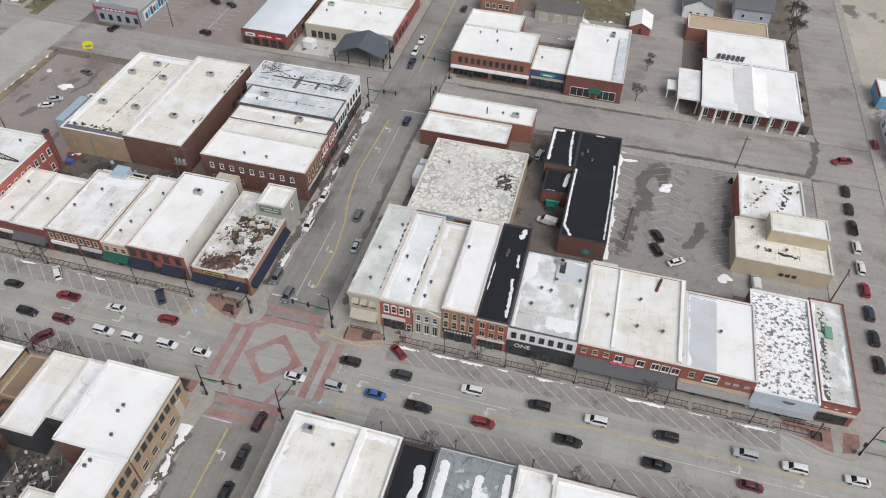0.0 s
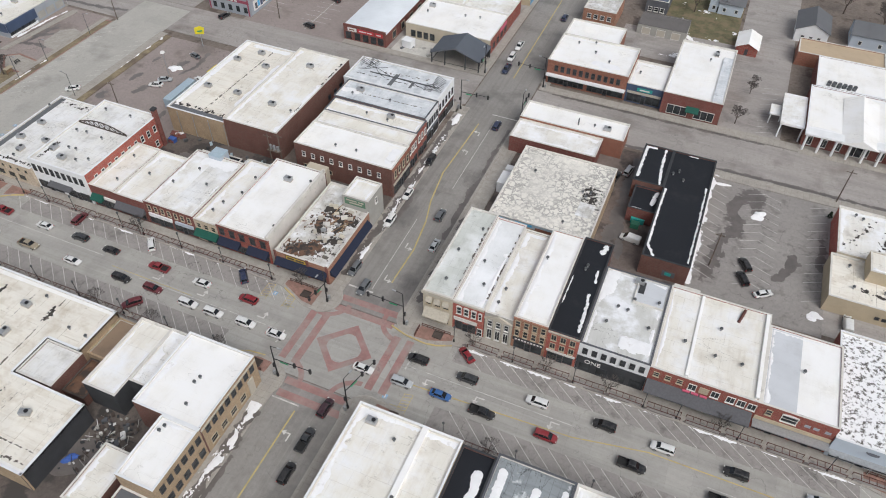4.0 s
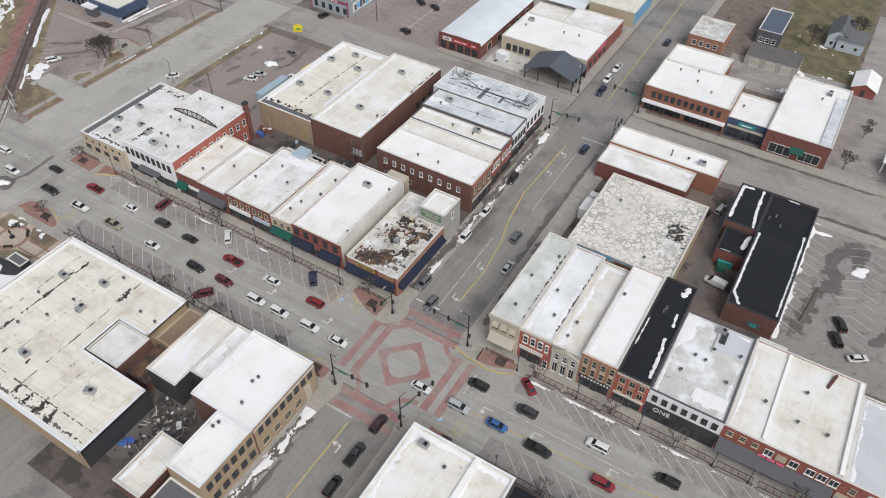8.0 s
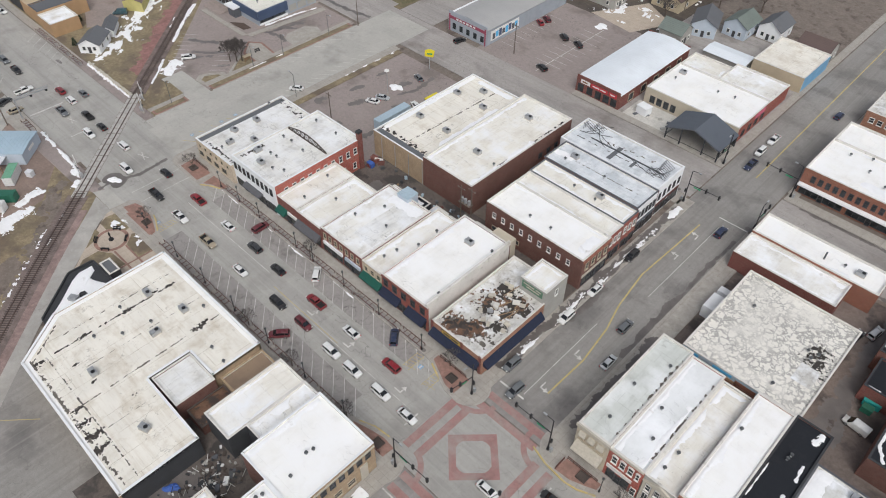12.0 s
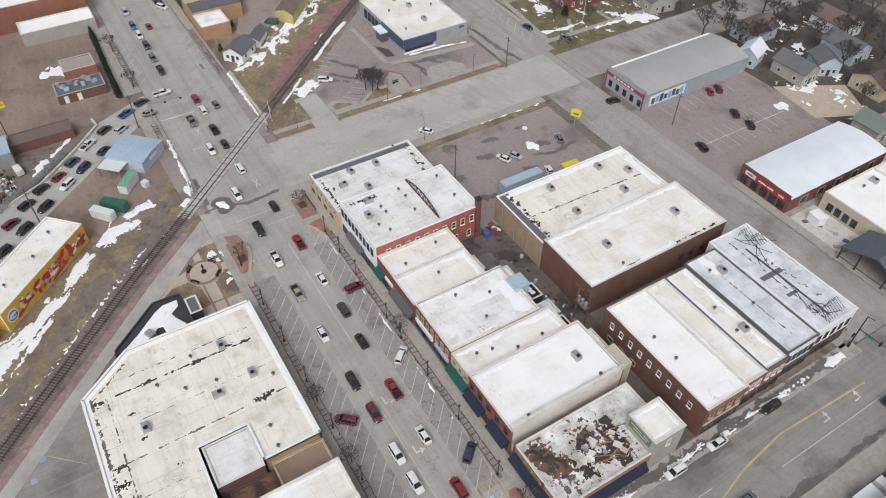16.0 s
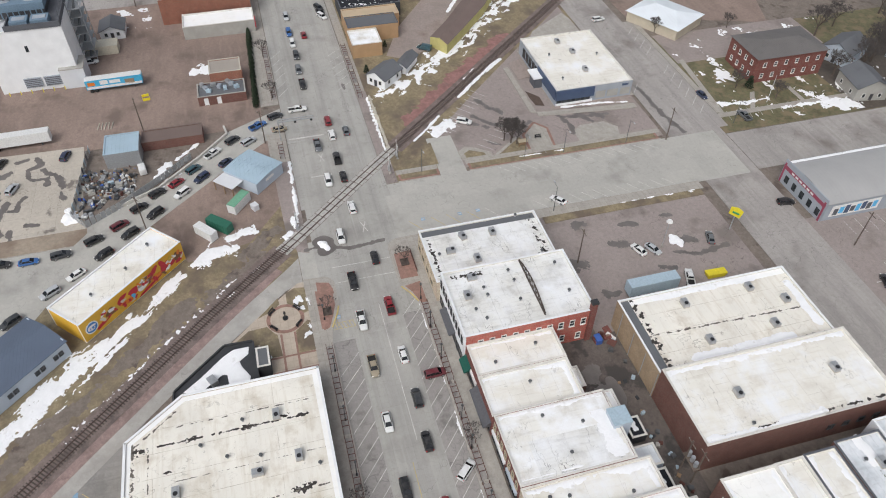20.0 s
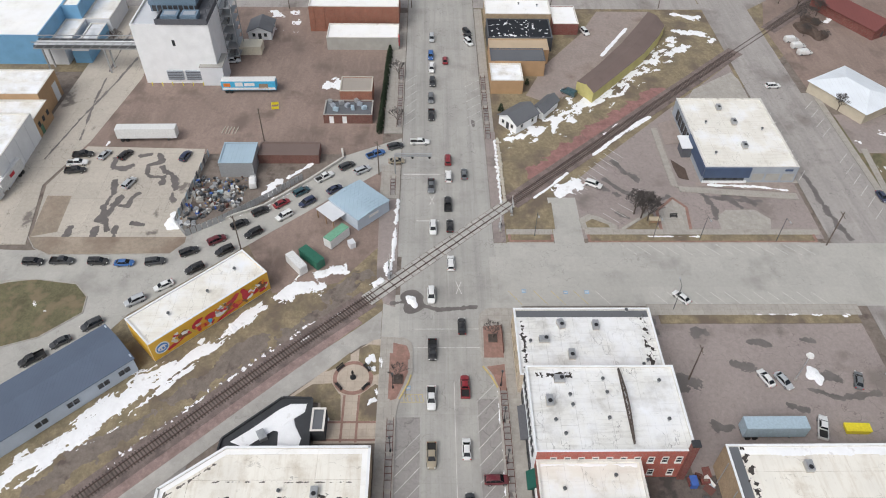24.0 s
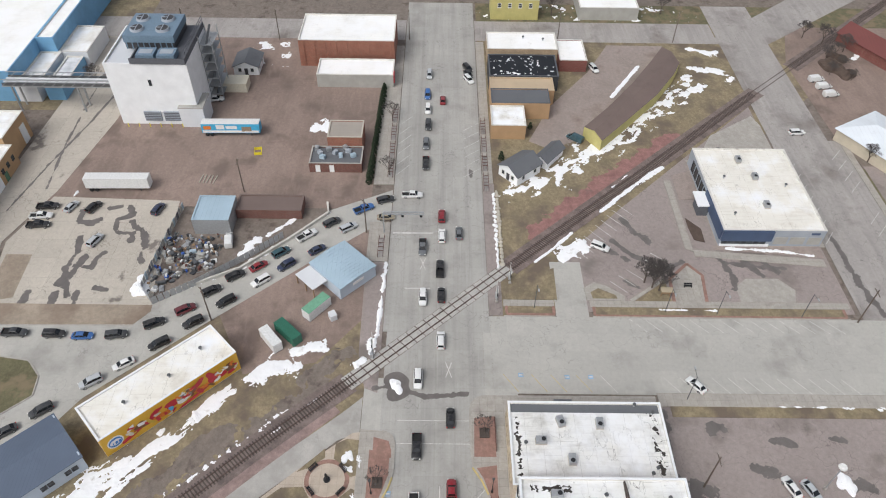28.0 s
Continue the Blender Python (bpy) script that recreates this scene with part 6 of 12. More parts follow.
for k, (x, y, w) in enumerate(((-69.2, 98.6, 1.7), (-67.0, 103.4, 1.5), (-71.6, 104.8, 1.2), (-66.4, 96.2, 0.9))):
    solid("roof_pit", field(near_line([(x - w, y), (x + w, y + 0.6)], w), -77, 88.4, -64.2, 107.2, 4.914, 0.2, 0.006, 0.1, 0.8, (1, 1), 0, 11 + k, 1.0), "roof_mould", "dark wet hollow in the ruined roof", "roof patch", kind="stuff")
# debris and old units on the ruined roof
rnd = random.Random(5)
for k in range(22):
    x, y = rnd.uniform(-73.5, -65), rnd.uniform(95, 106.5)
    solid("roof_debris", M().box(-rnd.uniform(0.2, 0.9), rnd.uniform(0.2, 0.8), -0.3, rnd.uniform(0.2, 0.6), 0, rnd.uniform(0.15, 0.8)), rnd.choice(["coping_pale", "stone_trim", "cream_box", "coping_pale", "galvanised", "stone_trim"]), "broken old unit left on the ruined roof", "debris", at=(x, y, 4.92), turn=rnd.uniform(-10, 40))
for k in range(6):
    solid("roof_plank", M().box(-2.4, 2.4, -0.08, 0.08, 0, 0.1), "plank_wood", "loose plank on the ruined roof", "plank", "roof planks", at=(rnd.uniform(-72, -67), rnd.uniform(98, 107), 4.95 + 0.02 * k), turn=rnd.uniform(60, 110))
h = house_box("shop_building", "red brick two-storey shop with snow-white roof and navy awnings", -92.7, 88.2, -78.9, 114.0, 7.4, "brick_red", "roof_white", 0.2, {"e": "coping_pale", "n": "brick_brown"})
for a in (-91.4, -88.7, -86.0, -83.2, -80.4):
    window(h, "s", a, 4.6, 1.1, 1.8, "hood", "frame_dark")
wall_piece(h, "s", -92.6, -79, 7.0, 7.4, 0.3, "brick_dark_red", "cornice")
awning(h, "s", -92.4, -86.8, 2.4, 3.8, 1.6, "navy_canvas", "navy canvas awning")
awning(h, "s", -84.6, -79.2, 2.4, 3.8, 1.6, "navy_canvas", "navy canvas awning")
shopfront(h, "s", -92.4, -79.1, 2.6, None)
part("side_parapet", M().box(6.3, 6.9, -12.9, 12.9, 7.4, 8.5), "coping_pale", h, "high pale grey side parapet")
part("rear_step", M().box(1.0, 6.3, 12.9, 15.6, 0, 7.0), "stucco_cream", h, "rear extension")
h = house_box("shop_building", "cream brick shop with green awning", -99.3, 88.4, -92.75, 112, 6.45, "brick_cream", "roof_cream", 0.2)
row_of(h, "s", -99, -93, 3, 4.2, 1.0, 1.3, frame_mat="frame_tan")
awning(h, "s", -99.1, -92.9, 2.4, 3.7, 1.5, "green_canvas", "green canvas awning")
shopfront(h, "s", -99.1, -92.9, 2.5, None)
h = house_box("shop_building", "dark red brick shop with cream and snowy roof", -113.5, 88.4, -99.35, 109.6, 6.85, "brick_dark_red", "roof_snowy", 0.2)
row_of(h, "s", -113, -99.8, 7, 4.4, 0.8, 1.5, frame_mat="frame_tan")
wall_piece(h, "s", -112.6, -106, 2.7, 3.6, 0.4, "white_paint", "sign_band")
wall_piece(h, "s", -105, -100, 2.7, 3.5, 0.4, "pale_blue_paint", "sign_band")
shopfront(h, "s", -113.2, -106, 2.6, None)
shopfront(h, "s", -106, -99.5, 2.6, None)
part("rear_box", M().box(-2.4, 1.0, 9.0, 12.4, 0, 7.7), "pale_blue_paint", h, "pale blue rear extension")
part("rear_roof", M().box(-2.5, 1.1, 8.9, 12.5, 7.7, 7.85), "trailer_blue", h)
part("roof_patch", M().box(-0.6, 6.4, -6.5, 8.6, 6.6, 6.657), "roof_specked", h, "slushy grey-streaked roof patch")
h = house_box("shop_building", "low brick shop row with pale roofs and white shop signs", -122.4, 88.3, -113.55, 106.2, 6.2, "brick_dark_red", "roof_cream", 0.3)
awning(h, "s", -122.2, -113.8, 2.5, 3.9, 1.5, "grey_canvas", "grey metal awning")
shopfront(h, "s", -122.2, -113.8, 2.6, None)
h = house_box("shop_building", "low brick shop with broad cream roof", -129.75, 88.3, -122.45, 106.2, 6.4, "brick_dark_red", "roof_cream", 0.3)
awning(h, "s", -129.6, -126.2, 2.5, 3.9, 1.4, "green_canvas", "green canvas awning")
wall_piece(h, "s", -126, -122.6, 2.9, 3.7, 0.3, "white_sign", "sign_band", "white shop sign")
shopfront(h, "s", -129.4, -122.6, 2.6, None)
h = house_box("opera_building", "red brick building with white painted front and pale roof", -147.3, 87.9, -129.8, 115.2, 9.0, "brick_bright", "roof_specked", 0.35, {"s": "white_paint"}, coping="white_paint")
row_of(h, "s", -147, -130.4, 9, 5.6, 0.85, 1.9, frame_mat="frame_dark")
row_of(h, "e", 90, 114, 10, 5.4, 0.9, 1.7, frame_mat="frame_white")
row_of(h, "e", 107, 114, 2, 1.2, 0.9, 1.6, frame_mat="frame_white")
shopfront(h, "s", -147, -139, 2.8, None)
shopfront(h, "s", -138, -130.2, 2.8, None)
awning(h, "s", -142.5, -135.5, 2.8, 3.6, 1.4, "grey_canvas", "dark folded awning")
part("chimney", M().box(8.3, 9.3, 12.3, 13.5, 0, 11.2), "brick_dark_red", h, "brick chimney")
part("chimney_cap", M().box(8.2, 9.4, 12.2, 13.6, 11.2, 11.7), "charcoal", h)
# roof truss left standing
RUST = "sleeper_wood"
tr = thing("roof_truss", -139.0, 105.0, 8.65, "dark weathered steel bowstring truss standing on the roof", "truss", turn=90)
prev = None
N = 9
for i in range(N + 1):
    y = -7.6 + 15.2 * i / N
    z = 0.4 + 1.6 * math.sin(math.pi * i / N)
    if prev:
        part("top_chord", M().tube((0, prev[0], prev[1]), (0, y, z), 0.16, 6), RUST, tr)
        part("brace", M().tube((0, prev[0], 0.15), (0, y, z), 0.08, 5), RUST, tr)
    part("strut", M().tube((0, y, 0.1), (0, y, z), 0.09, 5), RUST, tr)
    prev = (y, z)
part("bottom_chord", M().box(-0.14, 0.14, -7.7, 7.7, 0, 0.2), RUST, tr)
h = house_box("shop_building", "tan brick end building with patchy white roof", -163.6, 87.2, -147.35, 115, 6.0, "brick_cream", "roof_specked", 0.3, coping="white_paint")
part("roof_strip", M().box(-7.7, -6.0, -13.4, 13.4, 5.7, 5.73), "roof_dark_grey", h, "dark gravel strip")
for a in (-162, -158.5, -155, -151.5):
    window(h, "s", a, 1.2, 2.2, 1.6, "shop", "frame_tan", "shop_glass", "shop_window")
row_of(h, "s", -163, -148, 6, 4.0, 0.9, 1.0, frame_mat="frame_tan", style="plain")
row_of(h, "w", 89, 114, 6, 2.0, 1.2, 1.4, frame_mat="frame_tan")
wall_piece(h, "w", 96.2, 99.6, 2.9, 3.05, 2.4, "slate_paint", "entrance_canopy", "dark flat entrance canopy")

# lean-tos and sheds in the alley behind the shops
for lab, x0, y0, x1, y1, z, wl, rf in (("white-roofed brick lean-to in the alley", -114.4, 106.3, -110.0, 112.2, 4.6, "brick_dark_red", "roof_white"), ("low black-roofed lean-to with a patch of snow", -109.2, 112.4, -105.0, 115.4, 2.2, "charcoal", "roof_black"), ("grey metal shed in the alley", -103.0, 109.7, -98.8, 115.2, 3.0, "pale_blue_paint", "roof_slushy"),
                                       ("low black-roofed rear shed", -98.2, 112.1, -94.0, 115.2, 2.8, "charcoal", "roof_black"), ("white-roofed rear annex behind the shop", -91.6, 114.1, -86.2, 117.2, 4.0, "brick_brown", "roof_white"), ("dark lean-to behind the cream-roofed shop", -122.0, 106.3, -117.2, 108.6, 3.0, "brick_brown", "roof_cream")):
    hh = house_box("rear_shed", lab, x0, y0, x1, y1, z, wl, rf, 0.12, category="shed")
for k, (x, y, r) in enumerate(((-107.4, 113.8, 1.0), (-96.2, 113.4, 0.7))):
    solid("snow_patch", heap(blob(x, y, r, r * 0.7, 30 * k, 24, 0.4, 90 + k), 2.08 if k == 0 else 2.68, 0.12, k), "snow", "snow left on a black shed roof", "snow", kind="stuff")
ra = random.Random(44)
for k in range(26):
    x, y = ra.uniform(-128, -93), ra.uniform(116.2, 120)
    solid("alley_crate", M().box(-ra.uniform(0.2, 0.6), ra.uniform(0.2, 0.6), -ra.uniform(0.2, 0.5), ra.uniform(0.2, 0.5), 0, ra.uniform(0.2, 0.9)), ra.choice(["charcoal", "plank_wood", "dark_metal", "stone_grey", "rust_metal", "trailer_blue"]), "discarded crate or bin standing in the wet alley", "crate", "alley clutter", at=(x, y, -0.07), turn=ra.uniform(0, 90))
for k, (x, y, w, c) in enumerate(((-130.4, 121.0 - 1.6, 1.1, "brick_dark_red"), (-128.6, 119.2, 1.2, "white_sign"), (-127.2, 119.0, 0.9, "rust_metal"))):
    solid("fallen_sheet", M().add([(-w, -0.6, 0), (w, -0.6, 0.1), (w, 0.6, 0.8), (-w, 0.6, 0.5), (-w, -0.6, 0.06), (w, -0.6, 0.16), (w, 0.6, 0.86), (-w, 0.6, 0.56)], [(3, 2, 1, 0), (4, 5, 6, 7), (0, 1, 5, 4), (1, 2, 6, 5), (2, 3, 7, 6), (3, 0, 4, 7)]), c, "torn awning sheet fallen against the hall", "sheet", at=(x, y, -0.05), turn=20 * k)

# ---- large halls behind ----
h = house_box("warehouse", "tall dark brick hall with clean cream roof", -113.4, 121, -97.1, 160.2, 8.9, "brick_brown", "roof_cream", 0.35)
row_of(h, "e", 146, 159, 4, 3.0, 1.2, 1.4, frame_mat="frame_dark", style="plain")
h = house_box("warehouse", "brick hall with weathered cream roof", -131.8, 121, -113.45, 159.4, 7.6, "brick_tan", "roof_cream_stained", 0.3, {"w": "brick_tan", "s": "brick_tan"}, coping="white_paint")
part("roof_strip", M().box(-8.8, -7.4, -19, 19, 7.3, 7.34), "roof_white", h, "white snow edge")
part("roof_strip", M().box(-8.8, 8.8, -18.9, -17.0, 7.3, 7.35), "roof_dark_grey", h, "dark edge of bare gravel")
for i in range(4):
    part("downpipe", M().tube((-6 + 5 * i, -19.35, 0), (-6 + 5 * i, -19.35, 7.0), 0.09, 6), "galvanised", h)
h = house_box("brick_block", "brown brick block with snowy roof and small white windows", -91.3, 119.9, -63.75, 130.3, 8.8, "brick_brown", "roof_white", 0.3)
row_of(h, "s", -90, -66, 9, 5.4, 0.8, 1.3, frame_mat="frame_white")
row_of(h, "s", -90, -80, 3, 1.6, 1.4, 1.1, frame_mat="frame_tan", style="plain")
row_of(h, "e", 120.6, 129.8, 4, 5.2, 1.0, 2.0, frame_mat="frame_tan")
wall_piece(h, "e", 120, 130.2, 8.0, 8.6, 0.4, "brick_rust", "cornice")
shopfront(h, "e", 120.4, 130, 3.0, "stone_trim")
h = house_box("brick_block", "cream-roofed block beside the brown brick block", -91.6, 130.35, -64.3, 136, 8.3, "brick_brown", "roof_cream", 0.3, {"e": "brick_red"})
row_of(h, "e", 130.8, 135.6, 3, 5.0, 0.9, 1.8, frame_mat="frame_white")
shopfront(h, "e", 130.6, 135.8, 2.9, None)
h = house_box("brick_block", "shop block with cream roof and dark gutter", -91.8, 136.05, -64.4, 142.4, 8.4, "brick_brown", "roof_cream", 0.3, {"e": "brick_red"}, coping="slate_paint")
row_of(h, "e", 136.4, 142, 3, 5.0, 0.9, 1.8, frame_mat="frame_white")
shopfront(h, "e", 136.3, 142.2, 2.9, None)
h = house_box("lodge_building", "grey and white building with slushy silver roof", -92.4, 142.45, -64.9, 151.5, 8.7, "brick_brown", "roof_slushy", 0.3, {"e": "white_paint"}, coping="slate_paint")
row_of(h, "e", 143, 151, 5, 4.8, 0.8, 1.9, frame_mat="frame_dark")
shopfront(h, "e", 142.8, 151.2, 2.9, "slate_paint")
h = house_box("lodge_building", "slushy silver-roofed building at the back street corner", -94.2, 151.55, -65.2, 163.4, 9.0, "metal_panel", "roof_slushy", 0.3, {"e": "white_paint", "w": "brick_brown"}, coping="white_paint")
row_of(h, "e", 152, 163, 5, 4.8, 0.8, 1.9, frame_mat="frame_dark")
shopfront(h, "e", 152, 163, 2.9, "rust_metal")
for k, (x, y, s) in enumerate(((-91, 160, 1.0), (-89, 161.4, 0.8), (-67.5, 157, 0.9), (-68, 160, 0.8), (-69.5, 155.4, 0.7))):
    t = thing("roof_frame", x, y, 8.72, "dark steel frame of an old sign on the roof", "steel frame", "roof frames")
    for i in range(4):
        part("bar", M().tube((-1.5 * s, -1 + 0.7 * i, 0), (-1.5 * s, -1 + 0.7 * i, 1.8 * s), 0.06, 5), "dark_metal", t)
        part("bar", M().tube((-1.5 * s, -1 + 0.7 * i, 1.8 * s), (1.5 * s, -0.7 + 0.7 * i, 0), 0.06, 5), "dark_metal", t)
part("roof_strip", M().box(-9, 12.5, -0.5, -0.1, 8.72, 8.85), "dark_metal", h, "dark ridge flashing")
part("roof_strip", M().box(-1.6, -0.4, -4.4, 1.6, 8.7, 8.74), "roof_dark_grey", h, "dark wet roof patch")
part("roof_strip", M().box(4.4, 5.2, -3.4, -0.6, 8.7, 8.74), "roof_dark_grey", h, "dark wet roof patch")
rc = random.Random(14)
for k, (x, y, dx, dy, n) in enumerate(((-92, 160.6, 1.1, -0.25, 20), (-91, 158.4, 0.5, 0.7, 9), (-90.4, 161.6, 0.9, -0.7, 8), (-92.6, 157.6, 1.0, 0.35, 8), (-69.4, 154.6, 0.4, 0.6, 9), (-70.2, 157.4, 0.5, -0.4, 8), (-68.6, 159.4, -0.35, -0.5, 8))):
    cb = thing("roof_cable", x, y, 8.74, "black cable lying loose on a flat roof", "cable", "roof cables")
    m, at, way = M(), Vector((0, 0, 0)), Vector((dx, dy, 0))
    for i in range(n):
        nxt = at + way + Vector((rc.uniform(-0.3, 0.3), rc.uniform(-0.4, 0.4), 0))
        nxt.z = rc.uniform(0, 0.12)
        m.tube(at, nxt, 0.07, 5)
        at = nxt
    part("cable", m, "black_metal", cb)


def arched_hall(name, label, x0, y0, x1, y1, hw, hr, wall, roof, category="hall", front="brick_red"):
    """A hall whose roof bows from wall to wall, the bow running along y."""
    cx, cy, a, b = (x0 + x1) / 2, (y0 + y1) / 2, (x1 - x0) / 2, (y1 - y0) / 2
    h = thing(name, cx, cy, 0, label, category)
    h["x0"], h["y0"], h["x1"], h["y1"] = x0, y0, x1, y1
    part("wall", M().box(-a, -a + 0.3, -b + 0.3, b - 0.3, -0.1, hw), wall, h)
    part("wall", M().box(a - 0.3, a, -b + 0.3, b - 0.3, -0.1, hw), wall, h)
    n = 14
    curve = [(-a - 0.3 + (2 * a + 0.6) * i / n, hw + (hr - hw) * math.sin(math.pi * i / n)) for i in range(n + 1)]
    k = len(curve)
    m = M().add([(x, -b, z) for x, z in curve] + [(x, b, z) for x, z in curve] + [(x, -b, z + 0.12) for x, z in curve] + [(x, b, z + 0.12) for x, z in curve],
                [(i, k + i, k + i + 1, i + 1) for i in range(k - 1)] + [(2 * k + i, 2 * k + i + 1, 3 * k + i + 1, 3 * k + i) for i in range(k - 1)] + [(i, i + 1, 2 * k + i + 1, 2 * k + i) for i in range(k - 1)])
    part("roof", m, roof, h)
    part("front_wall", M().box(-a - 0.1, a + 0.1, -b - 0.3, -b, -0.1, hr * 0.98), front, h)
    part("back_wall", M().box(-a, a, b, b + 0.3, -0.1, hw + 0.6), wall, h)
    return h


h = arched_hall("tin_roofed_shop", "red brick shop with white bowed tin roof", -112.2, 184.2, -97.3, 222, 4.6, 5.6, "brick_dark_red", "roof_tin_white", front="brick_dark_red")
for a, b, c in ((-110.8, -107.6, "white_sign"), (-107.2, -101.4, "red_sign"), (-100.9, -98.2, "red_sign")):
    wall_piece(h, "s", a, b, 3.3, 4.5, 0.4, c, "sign_board", "painted shop sign", 0.3)
for a, b in ((-106.6, -104.2), (-103.8, -102), (-100.4, -98.8), (-110.2, -108.4)):
    wall_piece(h, "s", a, b, 3.7, 4.1, 0.43, "white_sign" if a > -108 else "brown_sign", "sign_mark", "sign bar", 0.4)
for a in (-110.6, -107.4, -104.4, -101.6, -99.0):
    wall_piece(h, "s", a - 1.0, a + 1.0, 0.5, 2.9, 0.36, "shop_glass", "shop_window", "dark shop window", 0.3)
row_of(h, "e", 187, 220, 5, 0.6, 2.4, 2.4, style="shop", frame_mat="frame_tan")
h = arched_hall("long_hall", "long grey bowed-roof hall with magenta and white sign front", -164.8, 184, -148.2, 226, 5.4, 6.8, "grey_paint", "roof_tin_grey", front="grey_paint")
snow_field(near_line([(-163.9, 184.6), (-163.6, 205), (-163.6, 225.6)], 1.5), -165.0, 184.2, -160, 226, 5.75, 0.3, 0.12, 0.0, 0.3, (1, 1), 0, 77, 0.4, label="snow along the eave of the grey hall")
wall_piece(h, "s", -164.7, -148.3, 4.2, 5.2, 0.4, "maroon_sign", "sign_band", "maroon sign band", 0.3)
for i in range(6):
    wall_piece(h, "s", -161.4 + 1.5 * i, -160.4 + 1.5 * i, 4.45, 4.95, 0.44, "white_sign", "sign_mark", "pale sign bar", 0.4)
for a in (-164.6, -148.9):
    wall_piece(h, "s", a, a + 0.5, 0, 5.8, 0.42, "maroon_sign", "trim", "maroon corner trim", 0.3)
for i in range(5):
    wall_piece(h, "s", -163 + 3.1 * i, -161.6 + 3.1 * i, 0.9, 2.9, 0.36, "shop_glass", "shop_window", "dark shop window", 0.3)
wall_piece(h, "e", 186, 200, 1.0, 4.4, 0.08, "white_sign", "painted_sign", "white lettered wall sign")
for i in range(8):
    wall_piece(h, "e", 186.8 + 1.6 * i, 188.1 + 1.6 * i, 1.4 + 0.3 * (i % 2), 3.4 + 0.3 * (i % 3), 0.11, ("slate_paint", "skyblue_sign", "navy_panel")[i % 3], "sign_mark", "dark sign bar", 0.08)
h = house_box("shop_building", "low white-roofed shop behind the pavilion", -94.6, 193.4, -65.3, 212, 5.0, "brick_red", "roof_white", 0.3, {"s": "stucco_cream"})
row_of(h, "s", -93, -84, 4, 0.8, 1.4, 2.0, frame_mat="frame_dark")
row_of(h, "e", 195, 210, 4, 1.0, 1.4, 1.8, frame_mat="frame_dark")
wall_piece(h, "e", 203, 209, 3.2, 4.6, 0.1, "pink_sign", "painted_sign", "pink and blue painted sign")
h = house_box("shop_building", "rear white-roofed shop with cream side", -82, 212.05, -65.3, 224, 4.8, "brick_red", "roof_snowy", 0.3)
h = house_box("shop_building", "rear low block with cream roof", -95, 212.05, -82.05, 222, 4.2, "brick_red", "roof_cream", 0.3)
h = house_box("shop_building", "cream stained-roof shop with blue side wall", -80, 230, -63.8, 249, 5.0, "stucco_tan", "roof_cream_stained", 0.3, {"e": "blue_panel"})
gable_house("shed", "long shed with pale blue metal roof", -87.6, 229.8, 6.6, 13.4, 3.4, 3.9, "stone_grey", "roof_tin_white", 90, "shed", False)
sheet("parking_lot", [(-138, 227.5), (-120.4, 225), (-113.6, 240), (-127.4, 247.6)], -0.04, "tan_concrete", "tan concrete drive between the houses", "parking lot")
sheet("ground_yard", rect(-112, 236, -62.6, 300), -0.062, "soil", "brown gardens behind the shops", "yard")
solid("water_tank", M().cyl(0, 0, 0, 2.2, 1.5, 14).cyl(0, 0, 2.2, 2.5, 1.5, 14, 0.4), "trailer_cyan", "round blue tank behind the shops", "tank", at=(-81.6, 227.8, -0.05))
# open pavilion with a grey gable roof
pv = thing("pavilion", -72.6, 187.0, 0, "open pavilion with a broad grey metal gable roof", "pavilion")
for d in (-1, 1):
    pts = [(0, -5.2, 6.6), (0, 5.4, 6.6), (d * 8.2, 5.4, 3.7), (d * 8.2, -5.2, 3.7)]
    fs = [(0, 1, 2, 3), (7, 6, 5, 4), (0, 4, 5, 1), (1, 5, 6, 2), (2, 6, 7, 3), (3, 7, 4, 0)]
    part("roof", M().add(pts + [(x, y, z + 0.15) for x, y, z in pts], fs if d < 0 else [f[::-1] for f in fs]), "roof_slate", pv)
    part("fascia", M().add([(0, -5.3, 6.45), (d * 8.2, -5.3, 3.5), (d * 8.2, -5.3, 3.9), (0, -5.3, 6.8), (0, -5.2, 6.45), (d * 8.2, -5.2, 3.5), (d * 8.2, -5.2, 3.9), (0, -5.2, 6.8)], [(0, 1, 2, 3), (7, 6, 5, 4), (0, 4, 5, 1), (2, 6, 7, 3), (1, 5, 6, 2)]), "slate_paint", pv)
for x in (-7.8, -3.4, 3.4, 7.8):
    for y in (-4.8, 5.0):
        part("post", M().box(x - 0.15, x + 0.15, y - 0.15, y + 0.15, 0.15, 3.7 + (8.2 - abs(x)) * 0.34), "charcoal", pv)
part("floor", M().box(-8.4, 8.4, -5.2, 5.4, -0.1, 0.15), "pavement_concrete", pv)
part("back_wall", M().box(-8.0, 8.0, 5.1, 5.3, 0.15, 3.6), "charcoal", pv)
for s_ in (-1, 1):
    part("guard_rail", M().box(s_ * 7.8 - 0.05, s_ * 7.8 + 0.05, -4.6, 4.8, 1.0, 1.1), "black_metal", pv)
part("guard_rail", M().box(-7.6, 7.6, -4.9, -4.8, 1.0, 1.1), "black_metal", pv)
sheet("pavement_patio", rect(-95.6, 184.1, -81.4, 193.2), 0.06, "pale_concrete", "broken pale concrete patio beside the pavilion", "patio")
solid("site_box", M().box(-1.7, 1.7, -1.4, 1.4, 0, 2.3).box(-1.8, 1.8, -1.5, 1.5, 2.3, 2.42), "white_paint", "small white hut on the patio", "hut", at=(-91.2, 188.2, 0.06), turn=-8)
rp = random.Random(8)
